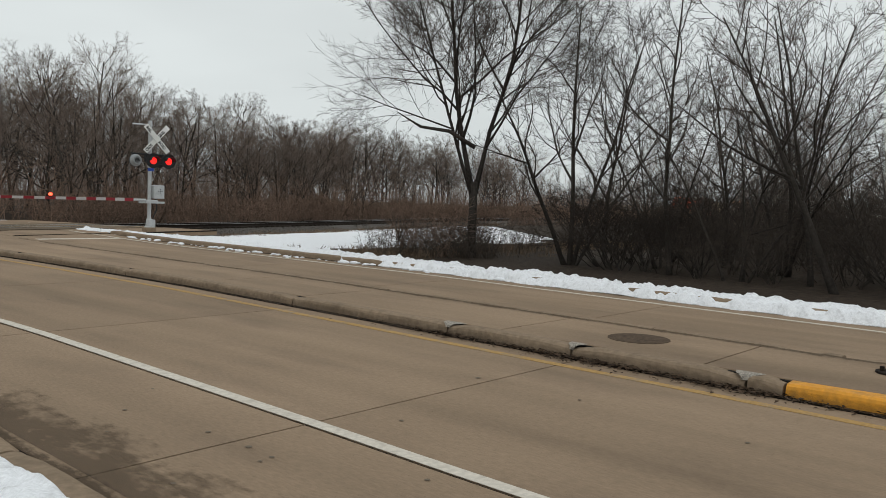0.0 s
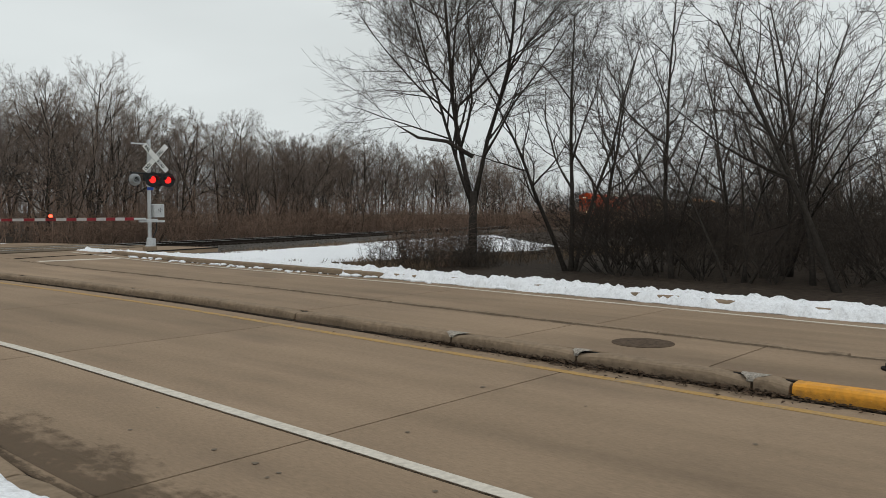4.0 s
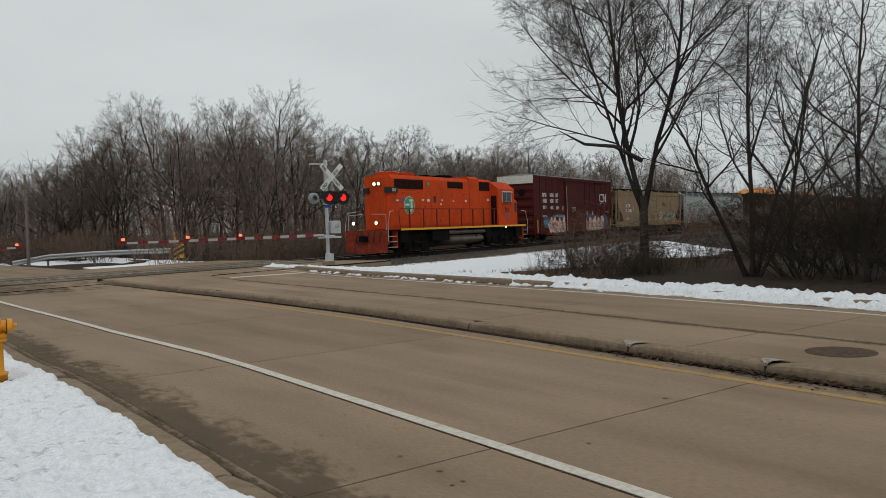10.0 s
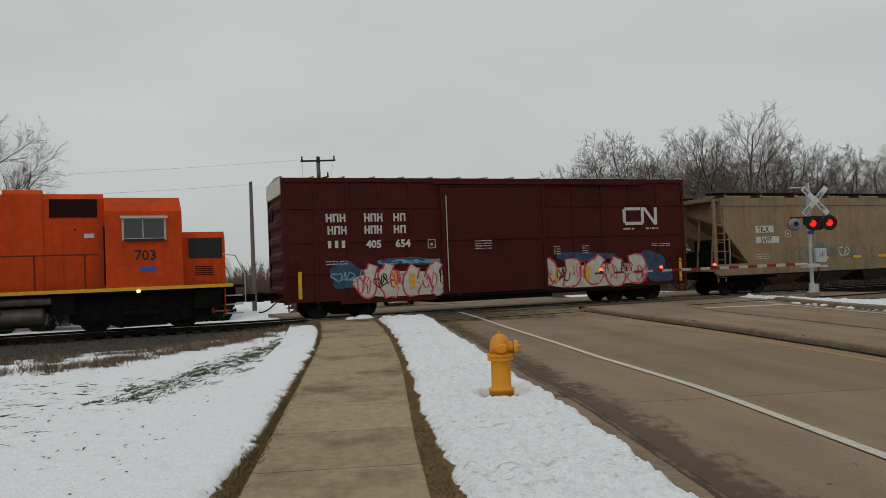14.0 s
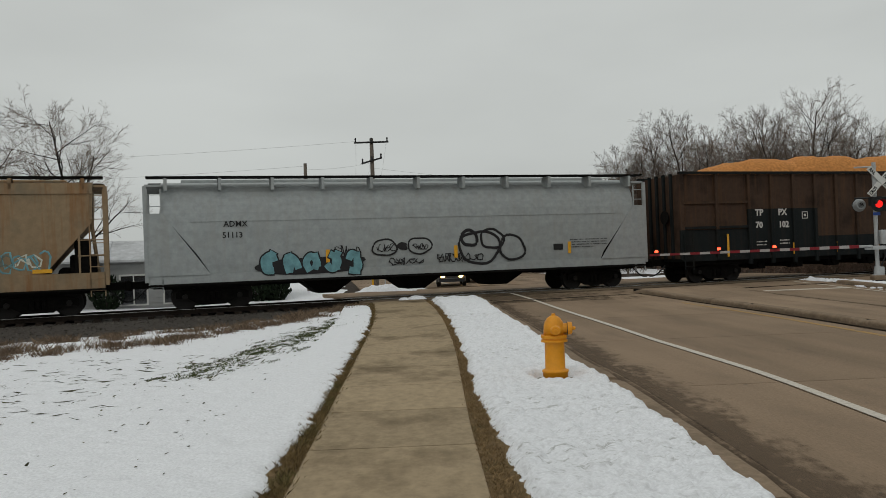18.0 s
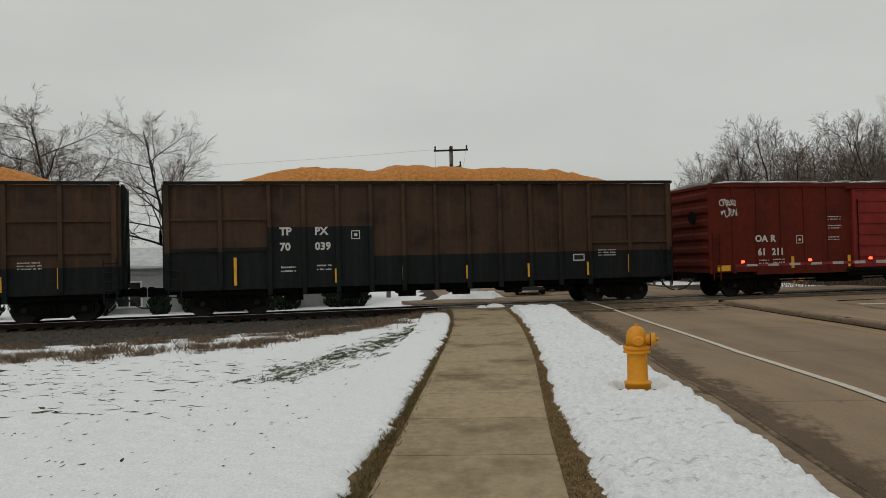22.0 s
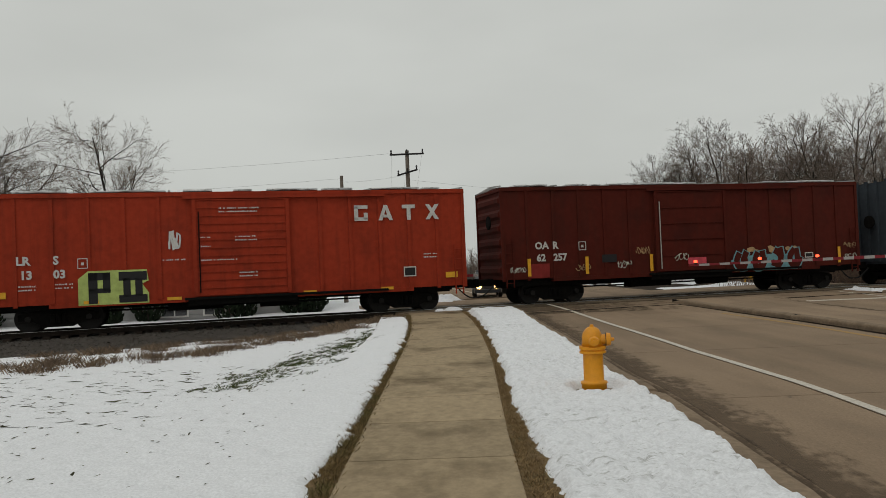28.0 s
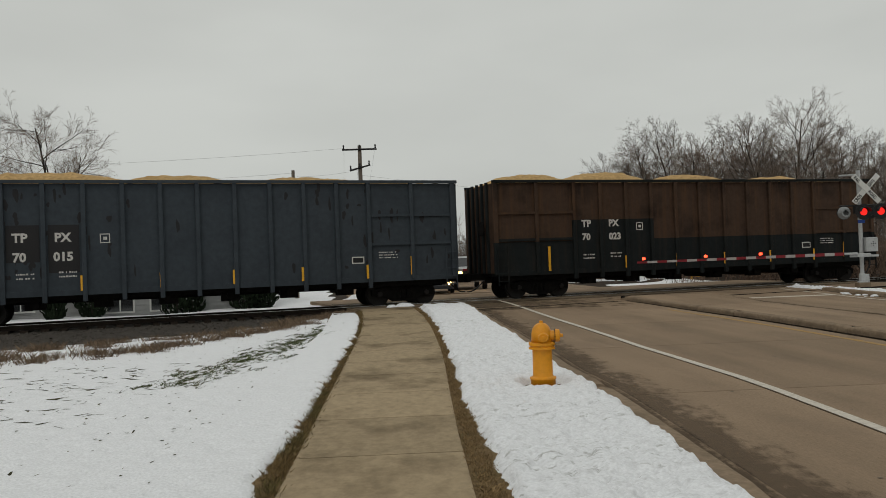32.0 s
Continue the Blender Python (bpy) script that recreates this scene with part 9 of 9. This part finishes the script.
# shrubs that fill the edge of the woods
for x, y, sz in ((20.6, 11.6, 1.0), (20.2, 10.2, 1.15), (20.9, 9.0, 1.05), (19.6, 8.5, 0.95), (20.0, 6.8, 1.1), (21.2, 5.4, 1.2), (19.6, 3.8, 0.95), (20.6, 2.8, 1.15), (20.0, 1.4, 1.0), (20.4, -0.2, 1.1), (21.6, 7.8, 1.25), (22.4, 11.4, 1.2), (23.5, 9.0, 1.3), (22.8, 5.0, 1.3), (22.6, 2.0, 1.3), (23.8, -1.0, 1.3), (24.8, 11.8, 1.3), (25.8, 7.0, 1.3), (26.5, 10.4, 1.4), (27.5, 12.6, 1.3), (21.2, -2.4, 1.1), (28.5, 8.6, 1.4), (26.0, 3.4, 1.4), (29.5, 13.2, 1.3), (31.5, 11.4, 1.4), (24.2, 12.9, 1.0), (28.0, 5.0, 1.4), (31.0, 8.0, 1.5)):
    put(shrub, x, y, sz * tr.uniform(0.5, 0.95), tr.uniform(0, 360), tr.uniform(0.9, 1.2))
# belt of woods beside the road
placed = 0
while placed < 62:
    x, y = tr.uniform(26, 75), tr.uniform(-18, 24)
    if -line_dist(x, y) < 17 or y > 15.0 + 0.07 * (x - 20):
        continue
    put(tr.choice((thin, thin_b)), x, y, tr.uniform(0.52, 0.78), tr.uniform(0, 360))
    placed += 1
# woods behind the railway: their tops make an uneven skyline
SKYLINE = [(3, 1.8), (6, 3.4), (10, 4.6), (12.5, 5.0), (14.8, 7.6), (18.4, 9.3), (21, 8.4), (25.2, 10.0), (28.2, 8.0), (35, 6.8), (38.7, 5.8), (43, 5.6), (50, 5.0), (70, 5.6)]


def crown_height(x, y):
    az = math.degrees(math.atan2(x, y))
    return 1.6 + math.hypot(x, y) * math.tan(radians(float(np.interp(az, [a for a, _ in SKYLINE], [e for _, e in SKYLINE]))))


TALL = {thin.name: 10.6, thin_b.name: 10.6, round_tree.name: 12.8, forked_tree.name: 11.4}
placed = 0
while placed < 122:
    x, y = tr.uniform(13, 110), tr.uniform(42, 110)
    d = line_dist(x, y)
    if not 6.0 < d < 36 or x - bend(y, x) < 17:
        continue
    top = crown_height(x, y) * tr.uniform(0.72, 1.0)
    if d < 9:
        top *= 0.75
    ob = tr.choice((thin, thin_b, forked_tree, forked_tree, round_tree))
    put(ob, x, y, top / TALL[ob.name], tr.uniform(0, 360))
    placed += 1
for k in range(34):
    az = 3.5 + k * 0.33
    dist = tr.uniform(88, 112) if az < 11 else tr.uniform(64, 95)
    x, y = math.sin(radians(az)) * dist, math.cos(radians(az)) * dist
    ob = tr.choice((thin, forked_tree, round_tree))
    put(ob, x, y, crown_height(x, y) * tr.uniform(0.8, 1.05) / TALL[ob.name], tr.uniform(0, 360), 1.15)
for az, dist, el in ((18.6, 76, 9.2), (25.6, 80, 9.6), (24.0, 74, 8.8), (15.5, 80, 8.0), (22.0, 82, 8.8), (43.5, 88, 5.9), (40.5, 84, 5.9)):
    x, y = math.sin(radians(az)) * dist, math.cos(radians(az)) * dist
    put(round_tree, x, y, (1.6 + dist * math.tan(radians(el))) / 12.8, tr.uniform(0, 360))
# brown shrubs along the far side of the rails
placed = 0
while placed < 42:
    x, y, h = on_line(tr.uniform(6, 125), -tr.uniform(5.0, 13))
    if x - bend(y, x) < 18.0:
        continue
    put(brown_shrub, x, y, tr.uniform(0.6, 1.15), tr.uniform(0, 360), tr.uniform(1.0, 1.4))
    placed += 1
for az, dist in [(3.2 + 0.85 * k, 60 + (k * 37) % 20) for k in range(15)]:
    x, y = math.sin(radians(az)) * dist, math.cos(radians(az)) * dist
    if line_dist(x, y) > 6:
        put(brown_shrub, x, y, tr.uniform(0.7, 1.1), tr.uniform(0, 360), 1.4)
# field side of the far line
for i in range(16):
    s = 66 + i * 4.5
    x, y, h = on_line(s, tr.uniform(8, 20))
    put(tr.choice((thin, thin_b)), x, y, tr.uniform(0.7, 1.0), tr.uniform(0, 360))
# trees behind the houses
for az, dist, el in ((-29.4, 64, 10.3), (-33.0, 72, 8.2), (-34.0, 62, 9.5), (-38.5, 62, 9.0), (-42, 66, 8.5), (-46, 70, 8.0), (-31.5, 75, 8.4)):
    x, y = math.sin(radians(az)) * dist, math.cos(radians(az)) * dist
    put(village_tree, x, y, (1.9 + dist * math.tan(radians(el))) / 12.4, tr.uniform(0, 360), 1.25)


def thicket(name, label, spots, hmin, hmax, material, seed, side=6, thin=1.0):
    rnd = random.Random(seed)
    s = Shape()
    for x, y in spots:
        z = stand_z(x, y)
        for _ in range(rnd.randint(3, 6)):
            h = rnd.uniform(hmin, hmax)
            p = Vector((x + rnd.gauss(0, 0.25), y + rnd.gauss(0, 0.25), z))
            d = Vector((rnd.gauss(0, 0.40), rnd.gauss(0, 0.40), 1)).normalized()
            m = p + d * h * 0.5
            e = m + (d + Vector((rnd.gauss(0, 0.2), rnd.gauss(0, 0.2), 0))).normalized() * h * 0.5
            s.tube([p, m, e], [0.015 * thin, 0.010 * thin, 0.005 * thin], 3, False)
            for _ in range(side):
                f = rnd.uniform(0.25, 0.95)
                q = p.lerp(m, f * 2) if f < 0.5 else m.lerp(e, f * 2 - 1)
                w = Vector((rnd.gauss(0, 0.8), rnd.gauss(0, 0.8), rnd.uniform(-0.2, 1))).normalized()
                s.tube([q, q + w * h * rnd.uniform(0.15, 0.35)], [0.008 * thin, 0.004 * thin], 3, False)
    return tagged(part(name, s, material), label, "brush", kind="stuff")


spots = []
while len(spots) < 480:
    x, y = tr.uniform(19.6, 60), tr.uniform(-16, 22)
    if -line_dist(x, y) < 15 or y > 14.5 + 0.08 * (x - 20):
        continue
    spots.append((x, y))
thicket("undergrowth", "dense dark leafless undergrowth of the woods", spots, 0.8, 3.6, M_TWIG, 3, 9)
spots = []
while len(spots) < 620:
    s, o = tr.uniform(4, 150), -tr.uniform(4.5, 22) if tr.random() < 0.75 else -tr.uniform(4.5, 8)
    x, y, h = on_line(s, o)
    if x - bend(y, x) > 13.5:
        spots.append((x, y))
thicket("trackside_brush", "leafless grey-brown brush beyond the railway", spots, 1.2, 5.0, M_TWIG_RED, 4)
spots = []
for _ in range(520):
    x, y, h = on_line(tr.uniform(52, 150), tr.uniform(6.0, 16))
    spots.append((x, y))
thicket("belt_brush", "tall leafless brush between the woods and the line", spots, 1.2, 3.8, M_TWIG_RED, 14, 8)
spots = []
while len(spots) < 380:
    x, y, h = on_line(tr.uniform(6, 110), -tr.uniform(4.6, 9.5))
    if x - bend(y, x) > 16.5:
        spots.append((x, y))
thicket("trackside_shrubs", "dense low brown shrubs behind the rails", spots, 0.8, 2.5, M_TWIG_RED, 17, 14)
thicket("roadside_hedge", "dark leafless hedge beyond the crossing", [(lambda a, d: (math.sin(a) * d, math.cos(a) * d))(radians(tr.uniform(-11, -3.4)), tr.uniform(68, 78)) for _ in range(170)], 1.2, 2.7, M_TWIG_RED, 16, 10)
thicket("roadside_brush", "tall thin reddish brush beside the roadside tree", [(tr.uniform(18.0, 21.2), tr.uniform(16.2, 18.8)) for _ in range(26)], 1.1, 2.5, M_TWIG_RED, 15, 14, 0.6)
spots = [(19.6 + tr.gauss(0, 1.2), 16.6 + tr.gauss(0, 1.0)) for _ in range(60)] + [(tr.uniform(17.5, 30), tr.gauss(17.6, 0.7)) for _ in range(40)]
thicket("tree_foot_brush", "tangle of brown brush round the foot of the roadside tree", spots, 0.4, 1.5, M_TWIG, 5, 16, 0.5)


def far_woods(name, label, n, place, seed, low=7, high=12, fat=1.0):
    rnd = random.Random(seed)
    s = Shape()
    for _ in range(n):
        x, y = place(rnd)
        h = rnd.uniform(low, high)
        d = Vector((rnd.gauss(0, 0.06), rnd.gauss(0, 0.06), 1))
        p = Vector((x, y, -0.5))
        s.tube([p, p + d * h * 0.5, p + d * h], [0.07, 0.04, 0.006], 3, False)
        for _ in range(26):
            f = rnd.uniform(0.15, 0.97)
            q = p + d * h * f
            a = rnd.uniform(0, 6.28)
            w = Vector((math.cos(a) * 0.55, math.sin(a) * 0.55, rnd.uniform(0.5, 1.1))).normalized()
            s.tube([q, q + w * h * rnd.uniform(0.16, 0.42) * (1.2 - f * 0.6)], [0.022 * fat, 0.007 * fat], 3, False)
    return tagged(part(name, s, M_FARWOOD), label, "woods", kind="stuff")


def belt(rnd):
    while True:
        s, o = rnd.uniform(10, 330), -rnd.uniform(24, 90)
        x, y, h = on_line(s, o)
        if x - bend(y, x) > 17:
            return x, y


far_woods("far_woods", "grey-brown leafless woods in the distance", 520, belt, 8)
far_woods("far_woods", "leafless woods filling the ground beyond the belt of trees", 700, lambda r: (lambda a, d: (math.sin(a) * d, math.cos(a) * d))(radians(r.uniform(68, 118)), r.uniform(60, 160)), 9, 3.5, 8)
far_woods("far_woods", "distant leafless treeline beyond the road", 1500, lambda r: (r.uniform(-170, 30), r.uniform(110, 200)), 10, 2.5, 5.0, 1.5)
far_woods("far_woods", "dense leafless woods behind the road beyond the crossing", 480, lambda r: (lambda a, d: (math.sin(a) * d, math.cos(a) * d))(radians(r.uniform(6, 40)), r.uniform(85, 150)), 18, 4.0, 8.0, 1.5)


# ---- what moves ----
def motions():
    times = [i / 2 for i in range(65)]
    for ob, lead, length in TRAIN:
        rows = []
        for t, s in zip(times, TRAIN_S):
            a, b = on_line(s + lead + length * 0.2), on_line(s + lead + length * 0.8)
            m = on_line(s + lead + length * 0.5)
            h = math.degrees(math.atan2(b[0] - a[0], b[1] - a[1]))
            rows.append((t, pose((a[0] + b[0]) / 2, (a[1] + b[1]) / 2, RAIL_Z, 0, 0, 90 - h)))
        walk(ob, rows)
    # the wheels roll: a new row before every 80 degrees of turn
    for wheelset, radius in WHEELS:
        x, y, z = wheelset.location
        rows, t, last = [], 0.0, None
        while t <= 32.0001:
            turn = math.degrees((float(np.interp(t, times, TRAIN_S)) - TRAIN_S[0]) / radius)
            rows.append((t, pose(x, y, z, 0, turn, 0)))
            speed = abs(float(np.interp(t + 0.25, times, TRAIN_S)) - float(np.interp(t - 0.25, times, TRAIN_S))) * 2
            nxt = t + 0.9 * radians(80) * radius / max(speed, 2.0)
            t = 32.0 if t < 32.0 < nxt + 0.02 else nxt
        walk(wheelset, rows)


motions()
